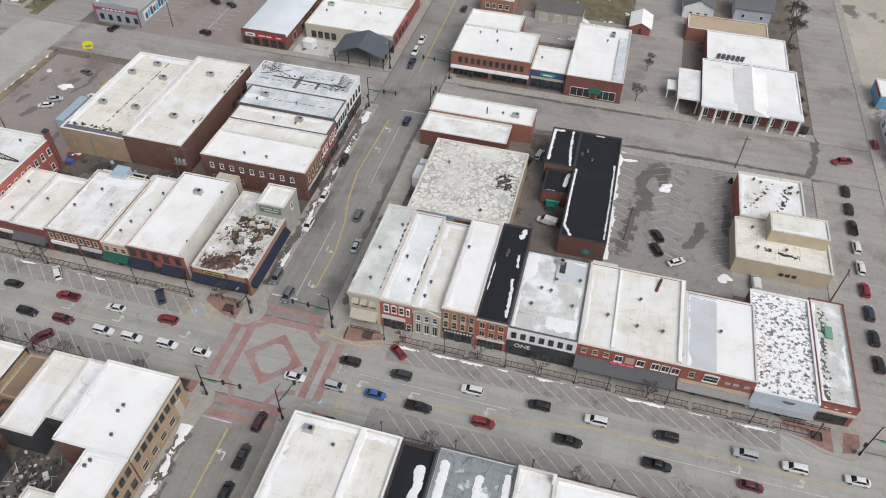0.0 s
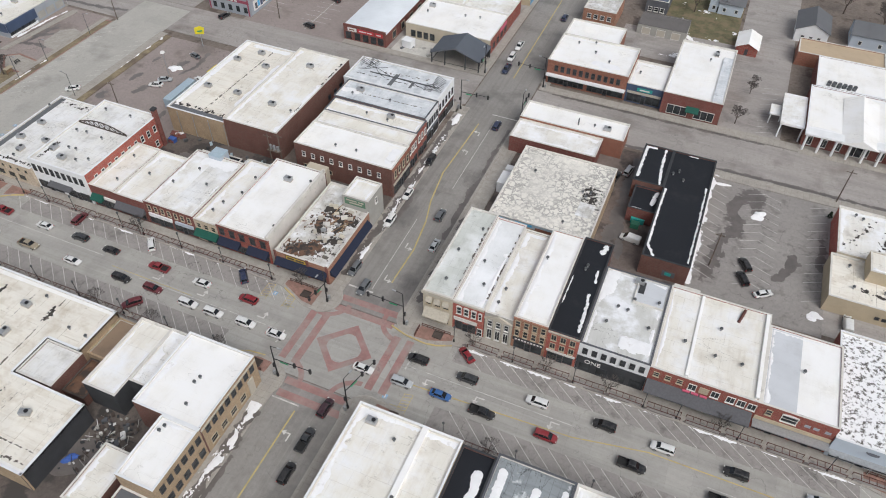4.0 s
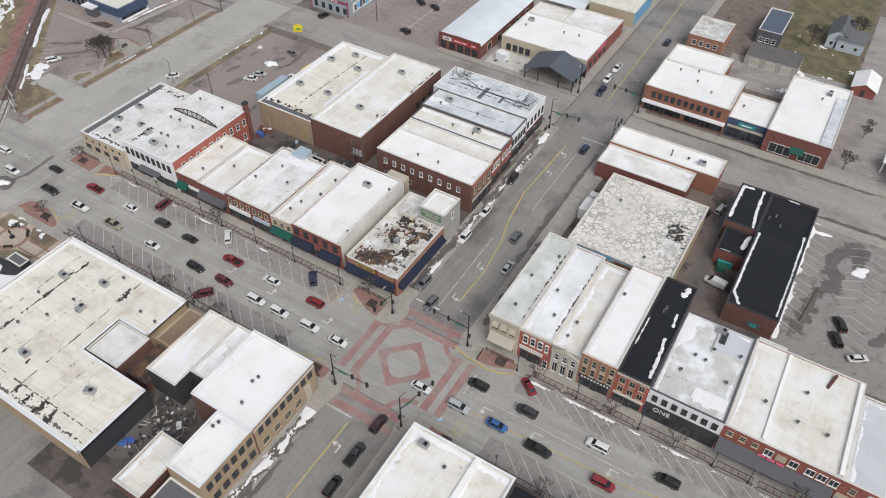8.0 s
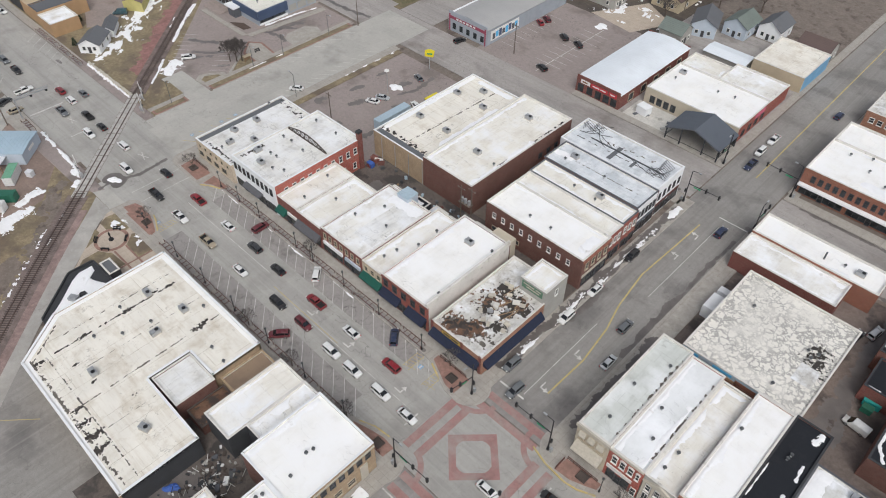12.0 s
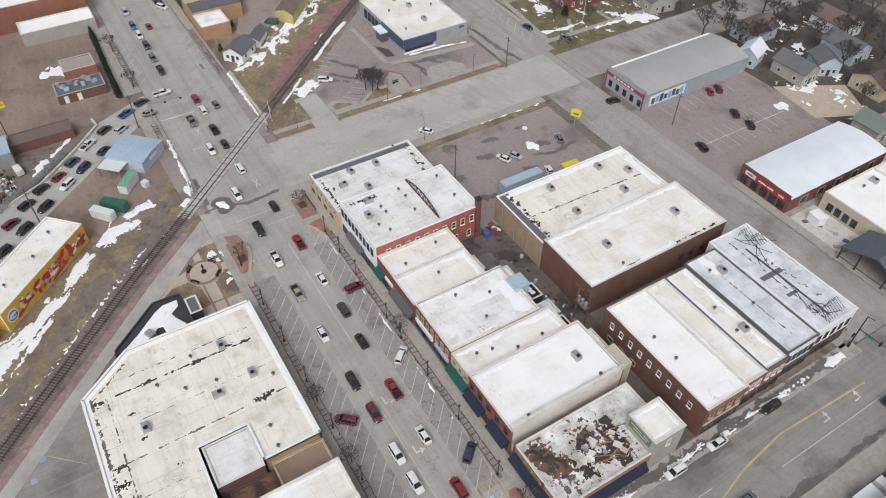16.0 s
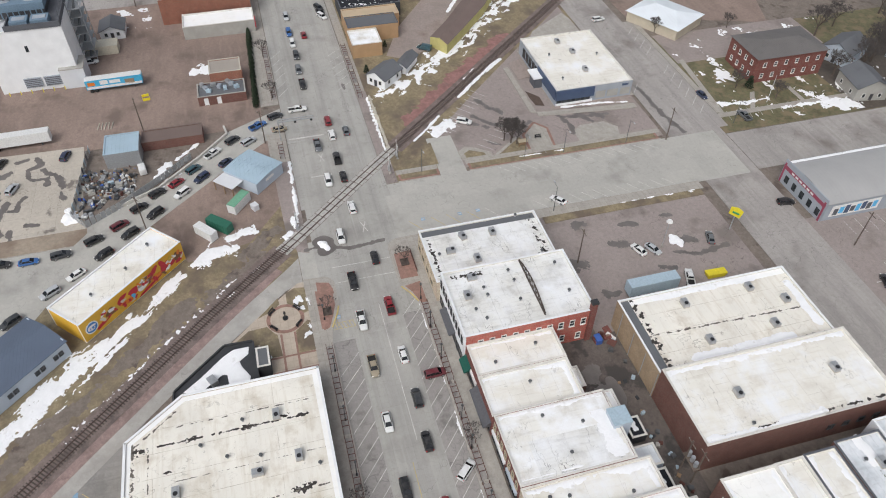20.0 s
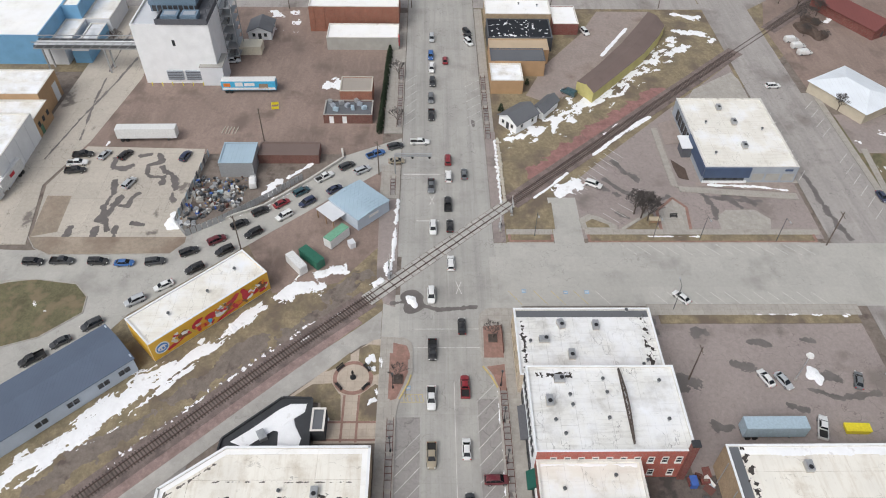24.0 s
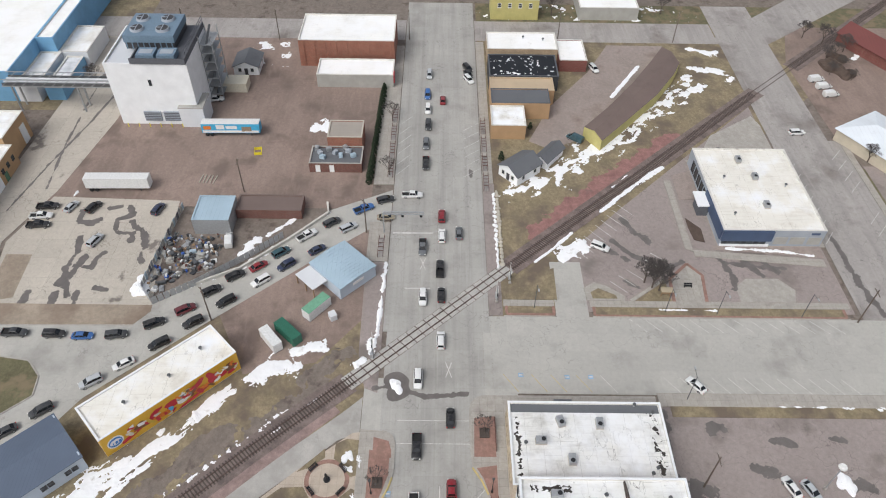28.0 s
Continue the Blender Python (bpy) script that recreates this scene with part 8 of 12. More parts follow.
# curved shed following the old siding
cv = thing("curved_shed", -270, 130, 0, "long curved shed with brown roof and yellow wall", "shed")
inner = [(-252.6, 113.6), (-262, 121.5), (-275, 131.0), (-287, 138.6), (-296, 144.0)]
outer = [(-246.2, 117.4), (-256.5, 126.4), (-269, 137.0), (-280, 144.2), (-286.4, 147.4)]
for (p, q), (r, s) in zip(zip(inner, inner[1:]), zip(outer, outer[1:])):
    loc = lambda w: (w[0] + 270, w[1] - 130)
    p, q, r, s = loc(p), loc(q), loc(r), loc(s)
    mid0, mid1 = ((p[0] + r[0]) / 2, (p[1] + r[1]) / 2), ((q[0] + s[0]) / 2, (q[1] + s[1]) / 2)
    part("roof", M().add([(*p, 3.2), (*q, 3.2), (*mid1, 4.3), (*mid0, 4.3), (*s, 3.2), (*r, 3.2)], [(0, 3, 2, 1), (3, 5, 4, 2)]), "roof_brown", cv)
    part("wall", M().prism([r, s, (s[0] - 0.2, s[1] - 0.2), (r[0] - 0.2, r[1] - 0.2)], -0.1, 3.2), "yellow_render", cv)
    part("wall", M().prism([p, q, (q[0] + 0.2, q[1] + 0.2), (p[0] + 0.2, p[1] + 0.2)], -0.1, 3.2), "yellow_render", cv)
p, r = (inner[0][0] + 270, inner[0][1] - 130), (outer[0][0] + 270, outer[0][1] - 130)
part("end_wall", M().add([(*p, -0.1), (*r, -0.1), (*r, 3.2), ((p[0] + r[0]) / 2, (p[1] + r[1]) / 2, 4.3), (*p, 3.2), (p[0] - 0.2, p[1] + 0.2, -0.1), (r[0] - 0.2, r[1] + 0.2, -0.1), (r[0] - 0.2, r[1] + 0.2, 3.2), ((p[0] + r[0]) / 2 - 0.2, (p[1] + r[1]) / 2 + 0.2, 4.3), (p[0] - 0.2, p[1] + 0.2, 3.2)], [(0, 1, 2, 3, 4), (9, 8, 7, 6, 5), (0, 5, 6, 1), (1, 6, 7, 2), (2, 7, 8, 3), (3, 8, 9, 4), (4, 9, 5, 0)]), "yellow_render", cv)
# far row past the cross street
h = house_box("house", "yellow two-storey house behind the far street", -328, 91, -318.5, 107, 7.0, "yellow_render", "roof_dark_grey", 0.1, category="house")
row_of(h, "e", 92, 106, 4, 4.4, 1.0, 1.4)
h = house_box("shop_building", "pale low building behind the far street", -336, 121, -319, 141, 4.4, "stone_grey", "roof_white", 0.2)
h = thing("diner_building", -248.5, 194.6, 0, "low pale building with white hipped metal roof", "building", turn=30)
part("wall", M().box(-9.6, 9.6, -8, 8, -0.1, 3.6), "stucco_cream", h)
part("roof", M().add([(-10.2, -8.6, 3.6), (10.2, -8.6, 3.6), (10.2, 8.6, 3.6), (-10.2, 8.6, 3.6), (-4, 0, 5.6), (4, 0, 5.6)], [(0, 1, 5, 4), (1, 2, 5), (2, 3, 4, 5), (3, 0, 4), (3, 2, 1, 0)]), "roof_tin_white", h)
h = house_box("apartment_building", "two-storey red brick apartment house with grey hipped roof", -221.6, 202.4, -207.2, 226.4, 8.0, "brick_dark_red", "roof_apartment", 0.1)
part("hip_roof", M().add([(-7.7, -12.5, 8.12), (7.7, -12.5, 8.12), (7.7, 12.5, 8.12), (-7.7, 12.5, 8.12), (0, -6, 9.8), (0, 6, 9.8)], [(0, 1, 4), (1, 2, 5, 4), (2, 3, 5), (3, 0, 4, 5), (3, 2, 1, 0)]), "roof_apartment", h)
row_of(h, "s", -220.5, -208, 4, 5.2, 0.9, 1.3)
row_of(h, "s", -220.5, -208, 4, 1.6, 0.9, 1.3)
row_of(h, "e", 203.5, 225.6, 6, 5.2, 0.9, 1.3)
row_of(h, "e", 203.5, 225.6, 6, 1.6, 0.9, 1.3)
gable_house("barn", "long dark red weathered barn", -297, 214, 9, 26, 3.4, 6.0, "brick_dark_red", "roof_maroon", 118, "barn", False)
# flat black-roofed wedge behind the store, with snow on it
tw = thing("rear_wedge", -139, 44, 0, "black flat-roofed wedge behind the store with snow on its roof", "annex")
WEDGE = [(-133.05, 33.0), (-136.0, 33.2), (-144.5, 42.8), (-144.3, 48.2), (-133.05, 48.6)]
wl = [(x + 139, y - 44) for x, y in WEDGE]
part("body", M().prism(wl, -0.1, 2.6), "charcoal", tw)
for p, q in zip(wl, wl[1:]):
    d = (Vector(q) - Vector(p)).normalized()
    nn = Vector((-d.y, d.x)) * 0.3
    part("parapet", M().prism([p, q, (q[0] + nn.x, q[1] + nn.y), (p[0] + nn.x, p[1] + nn.y)], 2.6, 3.1), "charcoal", tw)
solid("snow_patch", heap([(-135.6, 34.6), (-138.2, 38.0), (-142.2, 42.4), (-143.4, 44.4), (-143.4, 47.4), (-141.6, 47.2), (-140.2, 45.4), (-138.8, 45.8), (-136.2, 47.2), (-134.2, 46.8), (-134.4, 43.2), (-137.6, 42.9), (-138, 41.2), (-136.4, 38.6), (-134.4, 37.6)], 2.6, 0.2, 3), "snow", "snow left on the black wedge roof", "snow", kind="stuff")
solid("roof_unit", M().box(-1.0, 1.0, -0.7, 0.7, 0, 1.0).cyl(0.3, 0, 1.0, 1.1, 0.4, 12), "galvanised", "grey air handling unit on the black wedge roof", "air conditioner", at=(-136.6, 40.2, 2.6), turn=30)
h = house_box("garden_shed", "dark grey shed against the black wedge", -142.0, 48.7, -137.2, 51.2, 3.4, "charcoal", "roof_dark_grey", 0.1)

# ---- vehicles ----
def loft(sections, m=None):
    """A car body out of cross-sections: x, half width low and high, bottom, shoulder and top."""
    m = m or M()
    n0, k = len(m.v), 8
    for x, wl, wh, z0, zs, z1 in sections:
        m.v += [(x, -wl * 0.9, z0), (x, -wl, z0 + 0.15), (x, -wl, zs), (x, -wh, z1), (x, wh, z1), (x, wl, zs), (x, wl, z0 + 0.15), (x, wl * 0.9, z0)]
    for s in range(len(sections) - 1):
        for i in range(k):
            a, b = n0 + s * k + i, n0 + s * k + (i + 1) % k
            m.f.append((a, b, b + k, a + k))
    last = n0 + (len(sections) - 1) * k
    m.f += [tuple(n0 + i for i in range(k))[::-1], tuple(last + i for i in range(k))]
    return m


def hull(stations):
    """A rounded body shell out of stations: x, half width, sill, belt and crown height."""
    m, k = M(), 12
    for x, w, z0, zb, zt in stations:
        half = [(0.86 * w, z0), (0.97 * w, z0 + 0.1), (w, z0 + 0.42 * (zb - z0)), (0.985 * w, zb - 0.07), (0.9 * w, zb + 0.45 * (zt - zb)), (0.5 * w, zt)]
        m.v += [(x, -a, z) for a, z in half] + [(x, a, z) for a, z in half[::-1]]
    for i in range(len(stations) - 1):
        for j in range(k):
            a, b = i * k + j, i * k + (j + 1) % k
            m.f.append((a, b, b + k, a + k))
    last = (len(stations) - 1) * k
    m.f += [tuple(range(k))[::-1], tuple(last + j for j in range(k))]
    return m


def canopy(x0, x1, w0, w1, z, low0, low1, mids, m=None):
    """A car's roof skin with rounded rim, and the pillars that carry it: low0 and low1 are x, half width and height of the hind and front feet."""
    m, n = M(), 5
    for i in range(n + 1):
        u = i / n
        x, w = x0 + (x1 - x0) * u, w0 + (w1 - w0) * u
        dip = 0.045 * (2 * u - 1) ** 2
        m.v += [(x, -w, z - 0.07 - dip), (x, -0.88 * w, z - 0.015 - dip), (x, -0.45 * w, z + 0.025 - dip), (x, 0.45 * w, z + 0.025 - dip), (x, 0.88 * w, z - 0.015 - dip), (x, w, z - 0.07 - dip)]
    for i in range(n):
        for j in range(5):
            a = i * 6 + j
            m.f.append((a, a + 1, a + 7, a + 6))
        m.f.append((i * 6, i * 6 + 6, i * 6 + 11, i * 6 + 5))
    m.f += [tuple(range(6)), tuple(n * 6 + j for j in range(6))[::-1]]
    for sy in (-1, 1):
        m.tube((x0 + 0.05, sy * w0 * 0.96, z - 0.1), (low0[0], sy * low0[1], low0[2]), 0.07, 5)
        m.tube((x1 - 0.05, sy * w1 * 0.96, z - 0.1), (low1[0], sy * low1[1], low1[2]), 0.05, 5)
        for x in mids:
            m.tube((x, sy * (w0 + w1) * 0.495, z - 0.07), (x, sy * (low0[1] + low1[1]) * 0.53, min(low0[2], low1[2])), 0.045, 4)
    return m


def car_meshes(kind):
    g = {}
    if kind == "sedan":
        L, W, wb, r = 4.75, 0.92, 1.38, 0.33
        g["body"] = hull([(-2.37, 0.62, 0.42, 0.62, 0.78), (-2.3, 0.78, 0.3, 0.74, 0.93), (-2.05, 0.87, 0.24, 0.82, 0.98), (-1.5, 0.91, 0.22, 0.86, 0.99), (-0.4, W, 0.2, 0.87, 0.97), (0.7, W, 0.2, 0.85, 0.96), (1.3, 0.91, 0.22, 0.8, 0.93), (1.85, 0.88, 0.24, 0.7, 0.83), (2.18, 0.8, 0.27, 0.62, 0.74), (2.33, 0.68, 0.32, 0.54, 0.64), (2.37, 0.5, 0.38, 0.5, 0.56)])
        g["glass"] = loft([(-1.85, 0.74, 0.68, 0.88, 0.94, 0.98), (-1.15, 0.79, 0.6, 0.86, 0.98, 1.38), (-0.4, 0.8, 0.62, 0.86, 0.98, 1.42), (0.42, 0.79, 0.6, 0.86, 0.97, 1.38), (1.28, 0.76, 0.7, 0.82, 0.87, 0.92)])
        g["roof"] = canopy(-1.2, 0.46, 0.6, 0.61, 1.46, (-1.78, 0.73, 0.97), (1.2, 0.75, 0.92), (-0.35,))
    elif kind == "suv":
        L, W, wb, r = 4.85, 0.97, 1.42, 0.37
        g["body"] = hull([(-2.42, 0.74, 0.45, 0.82, 1.0), (-2.36, 0.88, 0.34, 0.92, 1.1), (-2.0, 0.94, 0.28, 1.0, 1.13), (-0.6, W, 0.26, 1.02, 1.12), (0.8, W, 0.26, 1.0, 1.11), (1.4, 0.95, 0.27, 0.94, 1.08), (1.95, 0.91, 0.3, 0.85, 1.0), (2.25, 0.83, 0.33, 0.76, 0.9), (2.38, 0.72, 0.4, 0.66, 0.78), (2.42, 0.55, 0.46, 0.6, 0.66)])
        g["glass"] = loft([(-2.34, 0.78, 0.72, 1.02, 1.08, 1.12), (-2.08, 0.83, 0.67, 1.0, 1.14, 1.62), (-0.6, 0.85, 0.69, 1.0, 1.14, 1.68), (0.5, 0.84, 0.67, 1.0, 1.13, 1.63), (1.3, 0.81, 0.76, 0.96, 1.02, 1.07)])
        g["roof"] = canopy(-2.16, 0.54, 0.68, 0.68, 1.72, (-2.34, 0.76, 1.1), (1.22, 0.8, 1.07), (-0.35, -1.4))
    elif kind == "van":
        L, W, wb, r = 5.4, 1.0, 1.6, 0.37
        g["body"] = hull([(-2.7, 0.9, 0.4, 1.8, 2.02), (-2.62, 0.98, 0.3, 1.88, 2.1), (0.6, 1.0, 0.28, 1.88, 2.12), (0.9, 0.99, 0.28, 1.7, 1.95), (1.62, 0.98, 0.28, 1.0, 1.2), (2.45, 0.9, 0.3, 0.8, 0.98), (2.66, 0.76, 0.38, 0.66, 0.78), (2.7, 0.6, 0.45, 0.6, 0.66)])
        g["glass"] = loft([(0.78, 0.93, 0.8, 1.3, 1.5, 2.04), (1.0, 0.95, 0.8, 1.25, 1.4, 1.92), (1.72, 0.9, 0.84, 1.1, 1.15, 1.2)])
        g["roof"] = canopy(-2.5, 0.55, 0.82, 0.82, 2.14, (-2.5, 0.9, 1.9), (0.6, 0.9, 1.8), ())
    else:
        L, W, wb, r = 5.7, 0.98, 1.75, 0.39
        m = hull([(-0.75, W, 0.33, 1.04, 1.16), (0.2, W, 0.33, 1.04, 1.16), (1.1, W, 0.33, 1.0, 1.15), (1.6, 0.96, 0.35, 0.97, 1.12), (2.2, 0.93, 0.37, 0.9, 1.06), (2.62, 0.86, 0.4, 0.82, 0.97), (2.8, 0.74, 0.46, 0.7, 0.84), (2.85, 0.6, 0.52, 0.66, 0.74)])
        m.box(-2.85, -0.75, -W, W, 0.4, 0.72).box(-2.85, -0.75, -W, -W + 0.12, 0.72, 1.12).box(-2.85, -0.75, W - 0.12, W, 0.72, 1.12).box(-2.85, -2.75, -W + 0.12, W - 0.12, 0.72, 1.1)
        g["body"] = m
        g["glass"] = loft([(-0.72, 0.84, 0.76, 1.1, 1.15, 1.2), (-0.58, 0.86, 0.67, 1.08, 1.2, 1.72), (0.1, 0.87, 0.69, 1.08, 1.2, 1.77), (0.7, 0.86, 0.67, 1.08, 1.19, 1.72), (1.42, 0.83, 0.78, 1.03, 1.08, 1.13)])
        g["roof"] = canopy(-0.66, 0.74, 0.67, 0.67, 1.81, (-0.72, 0.78, 1.16), (1.34, 0.82, 1.13), (0.1,))
        g["bed"] = M().box(-2.74, -0.76, -W + 0.13, W - 0.13, 0.72, 0.76)
    g["dims"] = (L, W, wb, r)
    return g


CARS = {}
VEHICLES = []
for kind in ("sedan", "suv", "van", "pickup"):
    g = car_meshes(kind)
    L, W, wb, r = g["dims"]
    out = {k: g[k].mesh(k, {"glass": "car_glass", "bed": "rubber"}.get(k, "car_paint")) for k in ("body", "glass", "roof", "bed") if k in g}
    for k in ("body", "roof"):
        out[k].shade_smooth()
        out[k].set_sharp_from_angle(angle=radians(38))
    ty, n = M(), 14
    ring = [(r * math.cos(2 * math.pi * i / n), r * math.sin(2 * math.pi * i / n)) for i in range(n)]
    ty.add([(x, -0.11, z) for x, z in ring] + [(x, 0.11, z) for x, z in ring], [tuple(range(n)), tuple(range(n, 2 * n))[::-1]] + [(i, n + i, n + (i + 1) % n, (i + 1) % n) for i in range(n)])
    out["tyre"] = ty.mesh("wheel", "rubber")
    rim = M()
    ring = [(0.62 * x, 0.62 * z) for x, z in ring]
    rim.add([(x, -0.125, z) for x, z in ring] + [(x, 0.125, z) for x, z in ring], [tuple(range(n)), tuple(range(n, 2 * n))[::-1]] + [(i, n + i, n + (i + 1) % n, (i + 1) % n) for i in range(n)])
    out["rim"] = rim.mesh("rim", "wheel_alloy")
    out["headlight"] = M().box(-0.06, 0.06, -0.17, 0.17, -0.08, 0.08).mesh("headlight", "lamp_glass")
    out["taillight"] = M().box(-0.05, 0.05, -0.12, 0.12, -0.14, 0.14).mesh("taillight", "tail_red")
    out["dims"] = (L, W, wb, r)
    CARS[kind] = out
NAMES = {"sedan": "sedan car", "suv": "sport utility car", "van": "panel van", "pickup": "pickup truck"}
TINT = dict(black="black", darkgrey="dark grey", grey="grey", silver="silver", white="white", red="red", maroon="dark red", blue="bright blue", navy="navy blue", teal="dark teal", tan="beige", plum="dark plum", yellow="yellow")


def car(x, y, turn, kind, colour, where="driving on the street", z=0.0):
    c = CARS[kind]
    L, W, wb, r = c["dims"]
    ob = thing({"sedan": "sedan_car", "suv": "suv_car", "van": "van", "pickup": "pickup_truck"}[kind], x, y, z, TINT[colour] + " " + NAMES[kind] + " " + where, "truck" if kind == "pickup" else "van" if kind == "van" else "car", turn=turn)
    rgb = (*COLOURS[colour], 1)

    ob.scale = (0.92, 0.92, 0.92)

    def piece(name, key, parent, at=(0, 0, 0)):
        p = new(name, c[key])
        p.parent, p.location = parent, at
        p.color = rgb
        return p

    body = piece("body", "body", ob)
    piece("cabin_glass", "glass", ob)
    piece("roof", "roof", ob)
    if kind == "pickup":
        piece("truck_bed", "bed", ob)
    for sx in (-1, 1):
        for sy in (-1, 1):
            w = piece("wheel", "tyre", ob, (sx * wb, sy * (W - 0.1), r))
            piece("rim", "rim", w)
    fz = 0.68 if kind == "sedan" else 0.85
    for sy in (-1, 1):
        piece("headlight", "headlight", ob, (L / 2 - 0.12, sy * W * 0.68, fz))
        piece("taillight", "taillight", ob, (-L / 2 + 0.06, sy * W * 0.78, fz + 0.08))
    VEHICLES.append(ob)
    return ob


def lane(y, turn, text, where="driving on the main street"):
    """Cars of one lane along x: place, kind and colour."""
    for w in text.split(";"):
        x, k, c = w.split()
        car(float(x), y + 0.25 * math.sin(float(x)), turn, k, c, where)


lane(76.9, 180, "-37.3 suv black;-26.5 suv darkgrey;-12.1 suv white;1.1 suv black;12.1 suv white;25.2 suv black;39.4 suv silver;48.0 suv white;58.8 sedan white;-77.7 suv red;-89.8 sedan white;-101.5 pickup red;-115.1 sedan black;-124.5 suv darkgrey;-135.1 sedan white;-148.4 pickup red;-163.3 sedan black")
lane(70.8, 0, "-46.5 sedan white;-38.0 suv silver;-29.9 sedan blue;-21.1 pickup black;-8.4 suv red;7.6 pickup black;23.8 pickup black;40.2 sedan maroon;-67.1 sedan white;-74.5 suv white;-82.4 suv white;-88.9 suv white;-98.6 suv maroon;-107.0 suv black;-120.8 sedan white;-133.8 pickup tan;-145.8 pickup white;-157.2 pickup black;-171.8 suv white;-192.9 suv white;-208.2 pickup grey")
lane(70.8, 0, "-239.1 pickup black;-247.4 suv grey;-256.1 suv darkgrey;-263.8 suv white;-271.2 suv blue;-282.2 suv silver", "queueing on the main street")
lane(74.8, 180, "-181.4 suv white;-193.7 sedan black;-201.5 pickup black;-212.0 suv white;-218.9 suv red;-268.7 sedan red")
car(-213.1, 79.1, 180, "sedan", "grey")
car(-28.7, 81.9, 143, "sedan", "red", "parked at an angle by the kerb")
car(-107.8, 81.9, 133, "suv", "white", "parked at an angle by the kerb")
car(-129.1, 82.0, 92, "suv", "maroon", "parked askew by the kerb")
car(-82.5, 82.0, 132, "suv", "navy", "parked at an angle by the kerb")
car(-100.0, 65.8, 228, "suv", "maroon", "parked at an angle by the kerb")
# side street
for x, y, t, k, c, w in ((-48.9, 59.6, 88, "suv", "plum", "waiting at the junction"), (-48.9, 52.2, 90, "pickup", "darkgrey", "driving on the side street"), (-48.6, 45.2, 90, "suv", "black", "driving on the side street"), (-56.3, 89.6, 268, "suv", "grey", "waiting at the junction"),
                         (-50.0, 158.2, 90, "suv", "navy", "driving on the side street"), (-58.2, 194.4, 270, "suv", "white", "driving on the side street"), (-58.1, 201.9, 270, "pickup", "white", "driving on the side street"), (-57.3, 187.1, 270, "pickup", "navy", "driving on the side street"),
                         (-60.6, 122.1, 270, "sedan", "white", "parked by the kerb"), (-60.4, 111.4, 270, "suv", "white", "parked by the kerb"), (-60.8, 93.9, 268, "suv", "grey", "parked by the kerb"), (-60.8, 136.6, 270, "suv", "black", "parked by the kerb"), (-45.0 - 2.2, 108, 90, "sedan", "silver", "parked by the kerb"), (-50, 118, 90, "suv", "grey", "driving on the side street"), (-50, 226, 90, "suv", "navy", "driving on the side street")):
    car(x, y, t, k, c, w)
# east street, parked in a row
for i, (k, c) in enumerate((("suv", "black"), ("suv", "black"), ("pickup", "black"), ("suv", "white"), ("suv", "white"), ("suv", "red"), ("suv", "navy"), ("suv", "black"), ("suv", "black"))):
    car(66.5, 160.8 - 6.95 * i, 90, k, c, "waiting in line on the east street")
car(67.0, 173.5, 200, "pickup", "red", "turning at the back street")
car(76.8, 184.1, 95, "sedan", "red", "parked beside the forecourt", 0.13)
# lots
for x, y, t, k, c, w, z in ((20.6, 130.9, 118, "suv", "black", "parked in the car park", -0.045), (20.6, 126.2, 118, "suv", "black", "parked in the car park", -0.045), (25.3, 123.4, 35, "sedan", "white", "parked in the car park", -0.045), (42.8, 121.6, 92, "van", "white", "parked behind the cream building", -0.05),
                            (-5.6, 128.6, 172, "van", "white", "parked in the alley", -0.05), (-11.6, 153.6, 80, "suv", "silver", "parked in the alley", -0.05), (-14.2, 149.6, 80, "pickup", "black", "parked in the alley", -0.05), (-150.2, 136.6, 200, "sedan", "white", "parked in the large car park", -0.045),
                            (-149.6, 139.9, 25, "sedan", "silver", "parked in the large car park", -0.045), (-149.6, 154.8, 160, "sedan", "grey", "parked in the large car park", -0.045), (-139.2, 143.6, 160, "pickup", "white", "parked beside the trailer", -0.045), 
                            (-126.8, 185.9, 165, "suv", "black", "parked in the upper car park", -0.045), (-133.5, 206.0, 150, "suv", "black", "parked in the upper car park", -0.045), (-127.3, 205.4, 150, "suv", "black", "parked in the upper car park", -0.045), (-171.2, 125.0, 218, "sedan", "white", "parked in an angled stall", 0.0),
                            (-209.2, 111.9, 60, "suv", "white", "parked in the bank's lot", -0.045), (-145.4, 208.3, 150, "sedan", "red", "parked beside the long hall", -0.045), (-145.1, 211.5, 150, "suv", "maroon", "parked beside the long hall", -0.045), (-156.1, 179.8, 80, "suv", "black", "parked in front of the long hall", 0.0),
                            (-286.1, 82.6, 25, "suv", "black", "parked by the kerb", 0.0), (-279.7, 82.8, 25, "suv", "white", "parked by the kerb", 0.0), (-283, 82.7, 25, "sedan", "black", "parked by the kerb", 0.0), (-255.0, 173.5, 95, "suv", "white", "driving on the back street", 0.0), 
                            (-282.6, 189.0, 100, "van", "white", "parked beside the track", -0.06), (-278.6, 189.8, 100, "van", "white", "parked beside the track", -0.06), (-274.4, 190.4, 100, "van", "white", "parked beside the track", -0.06), (-251.0, 111.2, 230, "van", "teal", "parked by the curved shed", -0.06), (-204.5, 184.2, 5, "sedan", "navy", "parked by the kerb", 0.0), (-192, 190.6, 185, "pickup", "grey", "parked on the drive", -0.06), (-287, 121.6, 20, "suv", "white", "parked behind the shops", -0.06)):
    car(x, y, t, k, c, w, z)
